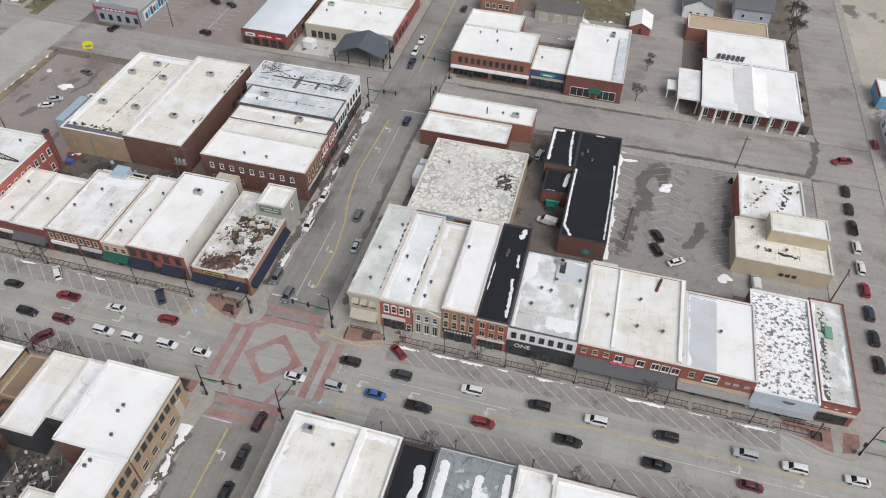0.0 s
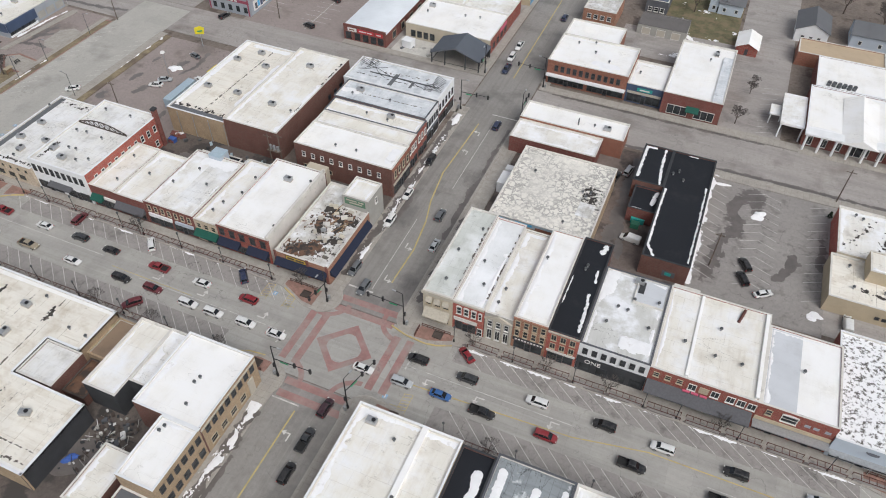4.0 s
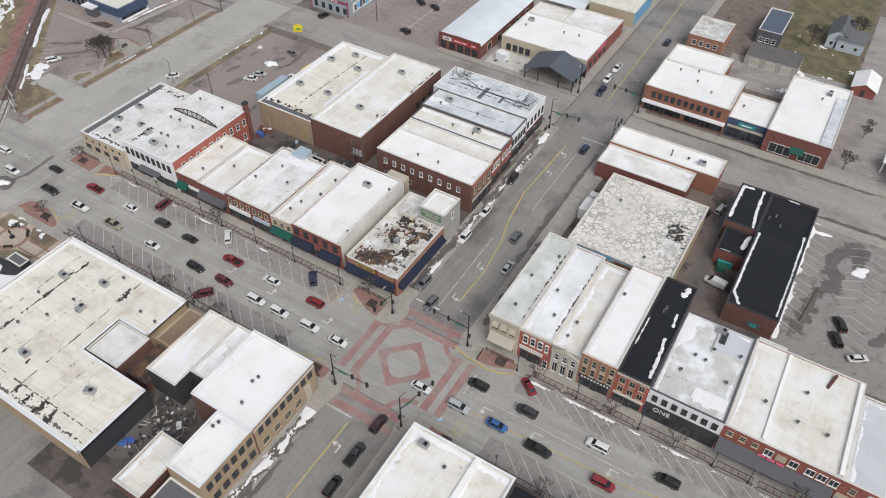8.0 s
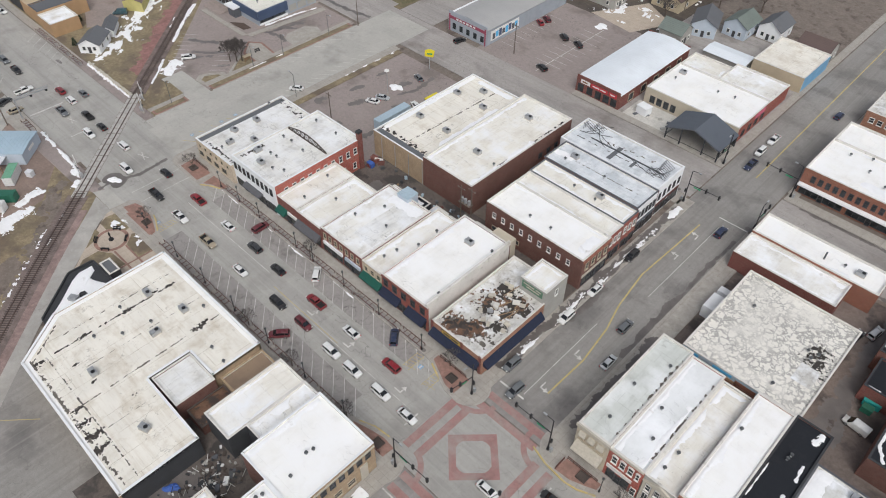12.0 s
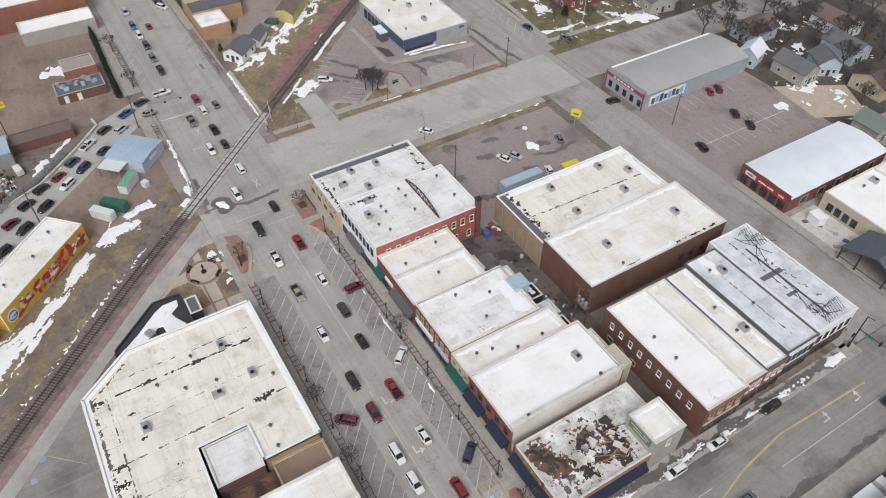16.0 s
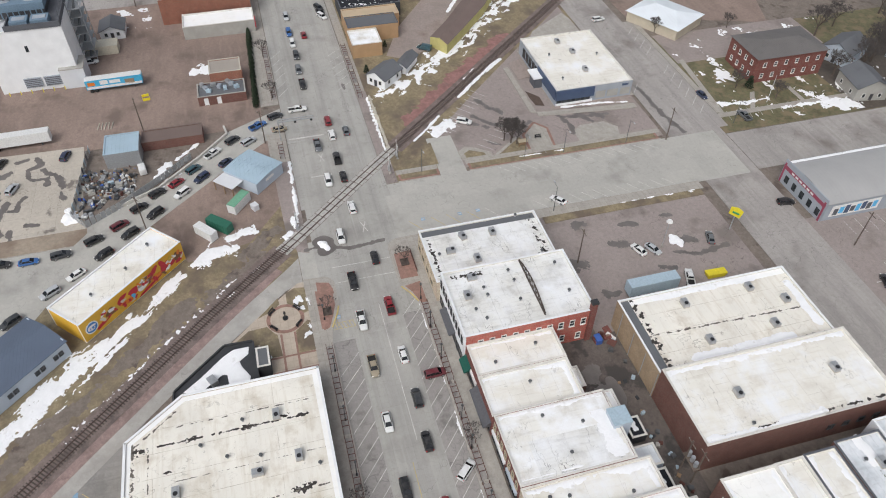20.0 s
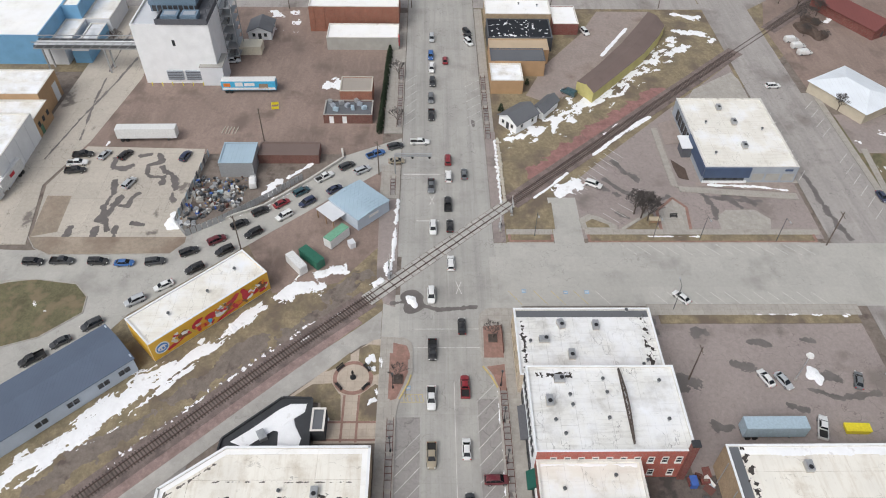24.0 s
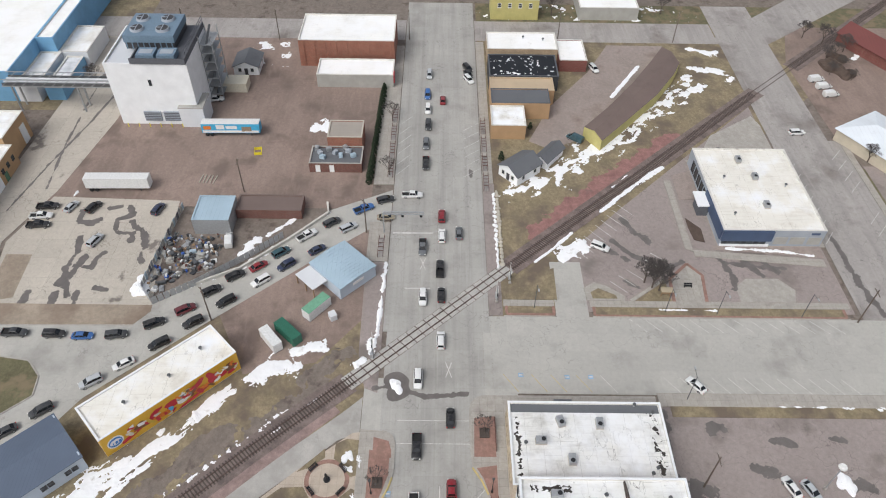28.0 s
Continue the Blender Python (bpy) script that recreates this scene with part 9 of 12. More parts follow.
# the queue on the curved road
for x, y, t, k, c in ((-226.6, 67.6, 90, "pickup", "white"), (-224.7, 61.1, 70, "suv", "darkgrey"), (-218.4, 61.6, 85, "sedan", "tan"), (-221.3, 56.0, 60, "pickup", "blue"), (-214.6, 52.9, 55, "suv", "silver"), (-216.3, 48.8, 52, "suv", "darkgrey"), (-211.8, 43.4, 50, "pickup", "white"), (-207.1, 46.4, 50, "sedan", "navy"),
                      (-206.1, 38.3, 50, "suv", "teal"), (-202.1, 40.1, 228, "suv", "navy"), (-201.7, 34.0, 50, "sedan", "red"), (-197.2, 35.2, 228, "suv", "white")):
    car(x, y, 180 - t if t > 60 and t < 100 else 180 - t, k, c, "queueing on the curved road")
for x, y, t, k, c in ((-198.7, 29.4, 126, "suv", "black"), (-194.2, 25.2, 126, "suv", "black"), (-191.2, 28.9, 308, "suv", "black"), (-188.9, 20.9, 124, "suv", "maroon"), (-185.4, 23.3, 305, "suv", "black"), (-185.1, 15.4, 118, "suv", "black"), (-179.8, 17.8, 305, "suv", "black"), (-182.0, 8.5, 100, "suv", "darkgrey"),
                      (-181.6, 1.7, 92, "sedan", "blue"), (-182.0, -4.2, 90, "suv", "black"), (-182.2, -12.3, 90, "pickup", "darkgrey"), (-181.9, -18.6, 90, "suv", "black")):
    car(x, y, t, k, c, "queueing on the curved road")
for x, y, t, k, c, w in ((-174.8, 12.2, 305, "sedan", "white", "driving beside the mural building"), (-170.5, 7.2, 305, "suv", "silver", "driving beside the mural building"), (-164.0, 0.2, 308, "suv", "darkgrey", "driving beside the blue shed"), (-159.5, -4.6, 308, "sedan", "darkgrey", "driving beside the blue shed"), (-155.3, -8.7, 308, "pickup", "black", "driving beside the blue shed"),
                         (-220.9, -20.6, 95, "pickup", "black", "parked in the concrete lot"), (-217.4, -20.9, 95, "pickup", "white", "parked in the concrete lot"), (-214.3, -20.4, 95, "pickup", "black", "parked in the concrete lot"), (-220.8, -15.0, 160, "sedan", "silver", "parked in the concrete lot"), (-220.7, -9.5, 155, "suv", "black", "parked in the concrete lot"), (-220.3, 6.2, 165, "suv", "navy", "parked in the concrete lot"),
                         (-209.3, -5.3, 160, "suv", "silver", "driving across the concrete lot"), (-267.7, 9.2, 95, "pickup", "white", "parked by the factory tower"), (-278, 8.6, 95, "pickup", "white", "parked behind the storage box")):
    car(x, y, t, k, c, w, -0.045)


def box_trailer(x, y, l, turn, material, label, legs=True):
    t = thing("box_trailer", x, y, -0.05, label, "trailer", turn=turn)
    part("box", M().box(-l / 2, l / 2, -1.28, 1.28, 1.1, 4.0), material, t)
    part("roof", M().box(-l / 2, l / 2, -1.28, 1.28, 4.0, 4.06), "trailer_blue" if material == "trailer_blue" else "trailer_white", t)
    part("chassis", M().box(-l / 2, l / 2, -0.5, 0.5, 0.85, 1.1), "dark_metal", t)
    for i in range(int(l / 2.4) + 1):
        for s in (-1, 1):
            part("rib", M().box(-l / 2 + 2.4 * i, -l / 2 + 2.4 * i + 0.06, s * 1.28 - 0.03, s * 1.28 + 0.03, 1.1, 4.0), material, t)
    for u in (-l / 2 + 1.2, -l / 2 + 2.5):
        for s in (-1, 1):
            part("wheel", M().tube((u, s * 0.9, 0.52), (u, s * 1.25, 0.52), 0.52, 14), "rubber", t)
    part("landing_leg", M().box(l / 2 - 2.6, l / 2 - 2.4, -0.9, -0.7, 0, 1.0).box(l / 2 - 2.6, l / 2 - 2.4, 0.7, 0.9, 0, 1.0), "dark_metal", t)
    return t


box_trailer(-228.4, -5.6, 15.8, 91, "trailer_white", "long white box trailer parked in the yard")
bt = box_trailer(-251.9, 17.6, 15.6, 91, "trailer_cyan", "blue and white printed box trailer parked by the factory")
for a, b, z0, z1, c, l in ((-7.6, 7.6, 1.3, 2.0, "white_sign", "white lower band"), (-3.8, -1.6, 2.4, 3.7, "white_sign", "white printed bar"), (-1.2, 1.8, 2.5, 3.5, "white_sign", "white printed bar"), (3.0, 5.6, 1.7, 3.2, "leather_tan", "tan printed disc"), (-7.2, -5.2, 2.3, 3.4, "orange_sign", "orange printed shape")):
    part("print_mark", M().box(a, b, -1.36, -1.32, z0, z1), c, bt, l)
box_trailer(-138.2, 133.4, 11.6, 90, "trailer_blue", "pale blue box trailer parked beside the brick hall")
rv = box_trailer(-210.0, -35.0, 10, -6, "trailer_white", "white box truck backed up to the loading hall")
part("print_mark", M().box(-1.0, 1.0, 1.32, 1.36, 2.4, 3.3), "red_sign", rv, "red printed oval")
part("truck_cab", M().box(5.2, 7.4, -1.2, 1.2, 0.5, 2.9), "trailer_white", rv)

# ---- railway, crossing, park ----
RAIL = [(-86, -30), (-132, 15.7), (-156, 40.2), (-173.5, 59.4), (-201, 88.6), (-233, 122.6), (-273, 165.4), (-315, 211), (-380, 282)]


def along(path, step):
    """Points and headings at even steps along a path."""
    out, left = [], 0.0
    for (x0, y0), (x1, y1) in zip(path, path[1:]):
        d = math.hypot(x1 - x0, y1 - y0)
        s = left
        while s < d:
            out.append((x0 + (x1 - x0) * s / d, y0 + (y1 - y0) * s / d, math.degrees(math.atan2(y1 - y0, x1 - x0))))
            s += step
        left = s - d
    return out


def ribbon(path, w0, w1, z0, z1, m=None):
    """A strip along a path between two side offsets."""
    m = m or M()
    nrm = []
    for i, p in enumerate(path):
        a, b = Vector(path[max(i - 1, 0)]), Vector(path[min(i + 1, len(path) - 1)])
        d = (b - a).normalized()
        nrm.append(Vector((-d.y, d.x)))
    for i in range(len(path) - 1):
        p, q = Vector(path[i]), Vector(path[i + 1])
        m.prism([tuple(p + nrm[i] * w0), tuple(p + nrm[i] * w1), tuple(q + nrm[i + 1] * w1), tuple(q + nrm[i + 1] * w0)], z0, z1)
    return m


WESTR = [(-202.6, 90.2), (-233, 122.6), (-273, 165.4), (-276, 168.8)]
EASTR = [(-86, -30), (-132, 15.7), (-156, 40.2), (-171.4, 57.1)]
for seg in (EASTR, WESTR, [(-290, 183.8), (-315, 211), (-380, 282)]):
    solid("track_bed", ribbon(seg, -2.6, 2.6, -0.1, 0.02), "ballast", "red-brown stone ballast bed of the railway", "ballast", kind="structure")
solid("track_bed", field(near_line([(-214, 97.6), (-225, 108.4), (-234, 117.6), (-244, 128.6), (-252, 138.6)], 2.4), -258, 92, -208, 145, -0.045, 0.4, 0.03, 0.0, 0.4, (1, 1), 0, 91, 0.6), "red_ballast", "pink crushed stone beside the track", "ballast", kind="structure")
solid("track_bed", ribbon([(-100, -16), (-132, 15.7), (-156, 40.2), (-168, 53)], -4.6, -2.0, -0.1, -0.004), "pink_ballast", "spilled ballast beside the track", "ballast", kind="structure")
trk = thing("railway_track", -173.5, 59.4, 0, "single railway track with worn rails on timber sleepers", "railway track", kind="structure")
for s in (-0.75, 0.75):
    part("rail", ribbon([(x + 173.5, y - 59.4) for x, y in RAIL], s - 0.06, s + 0.06, 0.02, 0.2), "rail_steel", trk)
tie = M().box(-0.13, 0.13, -1.3, 1.3, -0.02, 0.09).mesh("sleeper", "sleeper_wood")
rest, count = M(), 0
for x, y, t in along(RAIL, 0.62):
    inroad = 58.0 < y < 90.4 or 167.5 < y < 184
    if inroad:
        continue
    if 16 < y < 112 and count < 300:
        ob = new("sleeper", tie)
        ob.parent, ob.location, ob.rotation_euler = trk, (x + 173.5, y - 59.4, 0), (0, 0, radians(t))
        count += 1
    else:
        b = M().box(-0.13, 0.13, -1.3, 1.3, -0.02, 0.09).turned(t, x + 173.5, y - 59.4)
        rest.add(b.v, b.f)
tagged(part("sleepers", rest, "sleeper_wood", trk), kind="stuff")
# concrete panels where the track crosses the main street
solid("track_bed", ribbon([(-171.2, 57.0), (-202.8, 90.4)], -1.85, 1.85, -0.1, 0.014), "ballast", "dark gap between the crossing panels", "ballast", kind="structure")
xing = thing("level_crossing", -187, 74, 0, "concrete panel level crossing set in the main street", "level crossing", kind="structure")
panel = {w: M().box(-1.1, 1.1, -w / 2, w / 2, -0.05, 0.04).mesh("panel", "panel_concrete") for w in (1.3, 0.8)}
for x, y, t in along([(-171.6, 57.4), (-202.4, 90.0)], 2.44):
    c, s = math.cos(radians(t)), math.sin(radians(t))
    for off, w in ((0, 1.3), (1.35, 0.8), (-1.35, 0.8)):
        ob = new("panel", panel[w])
        ob.parent, ob.location, ob.rotation_euler = xing, (x + 187 - s * off, y - 74 + c * off, 0), (0, 0, radians(t))


def crossing_signal(x, y, turn):
    t = thing("crossing_signal", x, y, 0, "railway crossing signal post with lamps and arm", "crossing signal", "crossing signals", turn=turn)
    part("post", M().cyl(0, 0, 0, 4.4, 0.09), "galvanised", t)
    part("base", M().box(-0.3, 0.3, -0.3, 0.3, 0, 0.25), "kerb_concrete", t)
    for a in (45, -45):
        m = M().box(-0.75, 0.75, -0.03, 0.03, -0.1, 0.1)
        c, s = math.cos(radians(a)), math.sin(radians(a))
        m.v = [(c * p[0] - s * p[2], p[1] - 0.12, 3.9 + s * p[0] + c * p[2]) for p in m.v]
        part("crossbuck", m, "white_sign", t)
    part("lamp_bar", M().box(-0.8, 0.8, -0.06, 0.06, 2.7, 2.8), "black_metal", t)
    for s in (-0.6, 0.6):
        part("lamp", M().tube((s, -0.1, 2.75), (s, 0.1, 2.75), 0.28, 12), "black_metal", t)
    part("cabinet", M().box(0.9, 1.6, -0.3, 0.3, 0, 1.4), "galvanised", t)
    part("arm", M().tube((0, 0.2, 1.0), (0.0, 0.2, 6.5), 0.06, 5), "white_sign", t)
    return t


crossing_signal(-198.0, 90.2, 180)
crossing_signal(-192.5, 87.0, 180)
crossing_signal(-178.6, 61.2, 0)
cant = thing("signal_gantry", -213.5, 61.4, 0, "steel cantilever gantry with crossing lamps over the street", "signal gantry")
part("post", M().cyl(0, 0, 0, 6.4, 0.18), "galvanised", cant)
part("boom", M().box(-0.15, 0.15, 0, 9.5, 5.9, 6.1).box(-0.15, 0.15, 0, 9.5, 6.6, 6.75), "galvanised", cant)
for y in (4.5, 8.8):
    part("lamp", M().tube((-0.3, y, 5.6), (0.3, y, 5.6), 0.3, 12), "black_metal", cant)

# small park beside the crossing
sheet("park_paving", [(-136.6, 49.0), (-136.6, 62), (-160.6, 62), (-160.2, 58.8), (-152.4, 49.3), (-146.4, 43.0), (-145.2, 49.0)], 0.06, "tan_concrete", "tan concrete paving of the small park", "pavement")
for pts in ([(-146.2, 43.6), (-149.4, 47.4), (-149.6, 51.2), (-147.4, 52.6), (-147.0, 53.1), (-141.3, 53.6), (-141.5, 49.9), (-145.2, 49.4)], [(-147.0, 56.9), (-149.4, 59.6), (-149.0, 60.3), (-141.3, 60.3), (-141.2, 56.8)],
            [(-157.9, 56.0), (-159.0, 58), (-158.7, 60.2), (-151.8, 60.2), (-151.5, 59.2), (-154.3, 56.9), (-155.0, 56)], [(-152.3, 49.6), (-157.0, 54.2), (-155.2, 54.4), (-153.3, 52.0)]):
    sheet("park_bed", pts, 0.1, "dead_grass", "dead-grass bed in the small park", "grass")
PX, PY = -150.9, 55.2
sheet("park_ring", blob(PX, PY, 3.95, 3.95, 0, 40, 0), 0.09, "brick_paver", "brick ring of the round plaza", "pavement")
sheet("park_plaza", blob(PX, PY, 3.15, 3.15, 0, 40, 0), 0.11, "tan_concrete", "round pale concrete plaza", "pavement")
for y in (53.85, 56.65):
    sheet("park_edge", rect(-146.9, y - 0.22, -136.8, y + 0.22), 0.075, "brick_paver", "brick edge of the park path", "pavement")
for x in (-141.0, -137.3):
    sheet("park_edge", rect(x - 0.22, 49.8, x + 0.22, 60.4), 0.08, "brick_paver", "brick edge of the park path", "pavement")
sheet("park_edge", [(-156.8, 62.2), (-156.2, 65.9), (-151.9, 65.9), (-148, 63.8), (-146, 62.9), (-146, 62.2)], KERB + 0.022, "brick_paver", "red brick corner of the pavement", "pavement")
for x, y, rx, ry, s in ((-155.4, 58.4, 1.4, 0.8, 1), (-153, 58.8, 0.8, 0.6, 2), (-145.6, 59.2, 0.6, 0.9, 3), (-141.6, 50.6, 0.8, 0.6, 4)):
    solid("snow_patch", heap(blob(x, y, rx, ry, 20 * s, 28, 0.45, 150 + s), 0.09, 0.18, s), "snow", "snow left in the park", "snow", kind="stuff")


def bench(x, y, turn, z=0.1):
    b = thing("park_bench", x, y, z, "dark slatted metal park bench on the paving", "bench", "park benches", turn=turn)
    for i in range(3):
        part("seat_slat", M().box(-0.9, 0.9, -0.32 + 0.18 * i, -0.18 + 0.18 * i, 0.42, 0.46), "black_metal", b)
        part("back_slat", M().box(-0.9, 0.9, 0.26, 0.3, 0.55 + 0.15 * i, 0.65 + 0.15 * i), "black_metal", b)
    for s in (-0.8, 0.8):
        part("leg", M().box(s - 0.04, s + 0.04, -0.3, 0.3, 0, 0.42).box(s - 0.04, s + 0.04, 0.24, 0.3, 0.42, 0.95), "black_metal", b)
    return b


for a in (50, 130, 230, 310):
    bench(PX + 3.4 * math.cos(radians(a)), PY + 3.4 * math.sin(radians(a)), a - 90)
solid("statue", M().cyl(0, 0, 0, 0.3, 0.6, 12).cyl(0, 0, 0.3, 1.6, 0.14, 10).cyl(0, 0, 1.6, 2.1, 0.28, 10, 0.2).cyl(0, 0, 2.1, 2.4, 0.2, 10, 0.08), "black_metal", "dark bronze figure on a round base", "statue", at=(PX, PY, 0.1))

# ---- street furniture ----
def street_lamp(x, y, turn=0.0, z=KERB):
    t = thing("street_lamp", x, y, z, "black street lamp post with dark lantern on the pavement", "street lamp", "street lamps", turn=turn)
    part("base", M().cyl(0, 0, 0, 0.7, 0.22, 10, 0.14), "black_metal", t)
    part("pole", M().cyl(0, 0, 0.7, 4.3, 0.08, 8, 0.06), "black_metal", t)
    part("collar", M().cyl(0, 0, 4.3, 4.5, 0.14, 10, 0.2), "black_metal", t)
    part("globe", M().cyl(0, 0, 4.5, 4.75, 0.18, 10, 0.26).cyl(0, 0, 4.75, 5.05, 0.26, 10, 0.1), "dark_metal", t)
    return t


first = street_lamp(-32.5, 84.3)
for x in (-19.7, -7.1, 6.9, 13.3, 24.6, 40.4, 52):
    copy_thing(first, pose(x, 84.4, KERB))
for x in (-76.5, -89.5, -101.0, -111.8, -118.1, -132.5, -141.0, -149):
    copy_thing(first, pose(x, 84.1, KERB))
for x in (-76, -88, -100, -112.1, -123.5, -135.0, -148.5):
    copy_thing(first, pose(x, 63.1, KERB))
for x in (-26, -12, 2, 16, 30, 44):
    copy_thing(first, pose(x, 63.2, KERB))


def railing(l):
    """A low rust-red railing round a strip of brick paving, l metres long."""
    t = thing("planter_railing", 0, 0, 0, "low rust-brown ladder-shaped railing by the kerb", "railing", "kerb railings")
    part("paving", M().box(-l / 2, l / 2, -0.62, 0.62, 0, 0.02), "parking_asphalt", t)
    for i in range(1, 5):
        part("cross_rail", M().box(-l / 2 + l * i / 5 - 0.05, -l / 2 + l * i / 5 + 0.05, -0.57, 0.57, 0.8, 0.9), "rust_metal", t)
    for s in (-0.62, 0.62):
        for z in (0.85,):
            part("rail", M().box(-l / 2, l / 2, s - 0.05, s + 0.05, z - 0.05, z + 0.05), "rust_metal", t)
        n = max(1, round(l / 6.4))
        for i in range(n + 1):
            part("post", M().box(-l / 2 + l * i / n - 0.05, -l / 2 + l * i / n + 0.05, s - 0.05, s + 0.05, 0, 0.95), "rust_metal", t)
    return t


r6 = railing(6.4)
r6.location = (-26.2, 84.8, KERB)
for i in range(1, 11):
    copy_thing(r6, pose(-26.2 + 7.4 * i, 84.8, KERB))
for i in range(10):
    copy_thing(r6, pose(-79.8 - 7.2 * i, 84.5, KERB))
for i in range(9):
    copy_thing(r6, pose(-80.5 - 7.2 * i, 62.9, KERB))
for i in range(11):
    copy_thing(r6, pose(-27 + 7.4 * i, 62.9, KERB))
for i in range(4):
    copy_thing(r6, pose(-237 - 8 * i, 60.4 + 1.3, KERB))
    copy_thing(r6, pose(-232 - 8 * i, 86.2, KERB))
copy_thing(r6, pose(-208.5, 61.0, KERB))
# brick corner beds with a framed tree pit each
def corner_bed(pts, pit, label="brick-paved corner bed on the pavement bulb"):
    sheet("corner_bed", pts, KERB + 0.015, "brick_paver", label, "pavement")
    if pit:
        x, y = pit
        solid("tree_pit", M().box(-1.0, 1.0, -0.9, -0.75, 0, 0.3).box(-1.0, 1.0, 0.75, 0.9, 0, 0.3).box(-1.0, -0.85, -0.75, 0.75, 0, 0.3).box(0.85, 1.0, -0.75, 0.75, 0, 0.3).box(-0.85, 0.85, -0.75, 0.75, 0, 0.08), "sleeper_wood", "dark framed tree pit in brick paving", "tree pit", "tree pits", at=(x, y, KERB + 0.015))


corner_bed([(-40.8, 82.2), (-37.6, 82.4), (-34.8, 83.4), (-33, 84.2), (-33, 85.6), (-40.4, 85.4)], (-36.2, 84.4))
corner_bed([(-64.6, 81.0), (-67.2, 81.3), (-70, 82.6), (-73, 84.0), (-73, 85.4), (-64.4, 85.4)], (-67.2, 83.2))
corner_bed([(-64.2, 64.8), (-67, 65.0), (-70.4, 64.3), (-73.6, 63.4), (-73.6, 62.2), (-64.4, 62.2)], (-67, 63.5))
corner_bed([(-40.4, 64.6), (-37, 64.3), (-34, 63.6), (-31, 63.2), (-31, 62.2), (-40.4, 62.2)], (-36.6, 63.3))
corner_bed([(-145.6, 62.6), (-152.4, 62.2), (-152.4, 66.0), (-149, 65.0), (-146, 63.8)], (-150.4, 64.0))
corner_bed([(-155.4, 62.8), (-159.4, 62.8), (-158.6, 65.6), (-156.6, 66.2), (-155.2, 66.2)], None)
corner_bed([(-155.6, 81.2), (-163.6, 81.4), (-164.0, 85.2), (-155.6, 85.2)], (-160.4, 83.2))
corner_bed([(-147.6, 84.0), (-151.4, 82.8), (-153.4, 81.6), (-154.0, 85.2), (-147.6, 85.2)], None)
corner_bed([(46.5, 84.4), (50.2, 83.8), (53.6, 82.4), (55.4, 82.0), (55.4, 86.8), (46.5, 86.8)], (52.6, 84.8))
corner_bed([(57.0, 82.4), (59.6, 83.0), (60.4, 85), (60.4, 87.2), (57.6, 87.0)], None)
# low steel frames at the corner beds
for x, y, t, l in ((-37.0, 85.4, 0, 6.4), (-40.6, 83.6, 90, 2.6), (-68.8, 85.3, 0, 7), (-68.6, 62.2, 0, 7), (51, 86.6, 0, 8), (-160, 85.2, 0, 6.6), (-35.5, 62.2, 0, 6)):
    f = thing("bed_railing", x, y, KERB, "low rust-red frame railing beside a corner bed", "railing", "bed railings", turn=t)
    for z in (0.35, 0.9):
        part("rail", M().box(-l / 2, l / 2, -0.05, 0.05, z - 0.05, z + 0.05), "rust_metal", f)
    for i in range(6):
        part("post", M().box(-l / 2 + l * i / 5 - 0.05, -l / 2 + l * i / 5 + 0.05, -0.05, 0.05, 0, 1.0), "rust_metal", f)
# yellow kerb paint on the bulbs
for path in ([(-46.2, 83.0), (-42.6, 81.9), (-38, 81.45), (-35.5, 81.85), (-32.5, 83.15)], [(-66.5, 65.85), (-70, 65.45), (-73, 64.25)], [(-151.5, 66.55), (-149.5, 65.95), (-146, 64.35)], [(-148.5, 83.5), (-151, 82.45), (-153.5, 80.85)], [(-69, 81.45), (-72.5, 83.05)]):
    kerb(path, 0.3, KERB + 0.03, "paint_yellow", "yellow-painted kerb round the corner bulb")


def signal_pole(x, y, turn, reach=8.5, tall=9.6):
    """A black signal pole with lamp on top and one mast arm along its own x."""
    t = thing("traffic_signal", x, y, KERB, "black traffic signal pole with mast arm at the corner", "traffic signal", "traffic signals", turn=turn)
    part("base", M().cyl(0, 0, 0, 0.9, 0.3, 10, 0.22), "black_metal", t)
    part("pole", M().cyl(0, 0, 0.9, tall, 0.14, 10, 0.1), "black_metal", t)
    part("mast_arm", M().tube((0, 0, 5.7), (reach, 0, 6.1), 0.1, 8, 0.06), "black_metal", t)
    for u in (reach - 0.4, reach * 0.55):
        part("signal_head", M().box(u - 0.2, u + 0.2, -0.2, 0.2, 5.3, 6.5), "black_metal", t)
    part("signal_head", M().box(-0.5, -0.2, -0.2, 0.2, 2.9, 3.9), "black_metal", t)
    part("lamp_arm", M().tube((0, 0, tall), (1.8, 0, tall + 0.3), 0.06, 6), "black_metal", t)
    part("lamp_head", M().box(1.5, 2.3, -0.16, 0.16, tall + 0.2, tall + 0.36), "galvanised", t)
    part("street_sign", M().box(1.4, 3.2, -0.02, 0.02, 5.2, 5.55), "green_sign", t)
    part("cabinet", M().box(-0.9, -0.45, -0.25, 0.25, 0, 1.2), "galvanised", t)
    return t


signal_pole(-44.0, 84.4, 180)
signal_pole(-62.0, 83.4, 262, 5.5)
signal_pole(-61.4, 62.6, 0)
signal_pole(-45.2, 61.6, 75, 8.5)
signal_pole(-62.6, 162.4, 0)
signal_pole(-44.2, 183.0, 180)
signal_pole(-44.4, 162.6, 90, 6)
signal_pole(-63.0, 183.2, 270, 6)
signal_pole(60.0, 83.0, 0, 7)


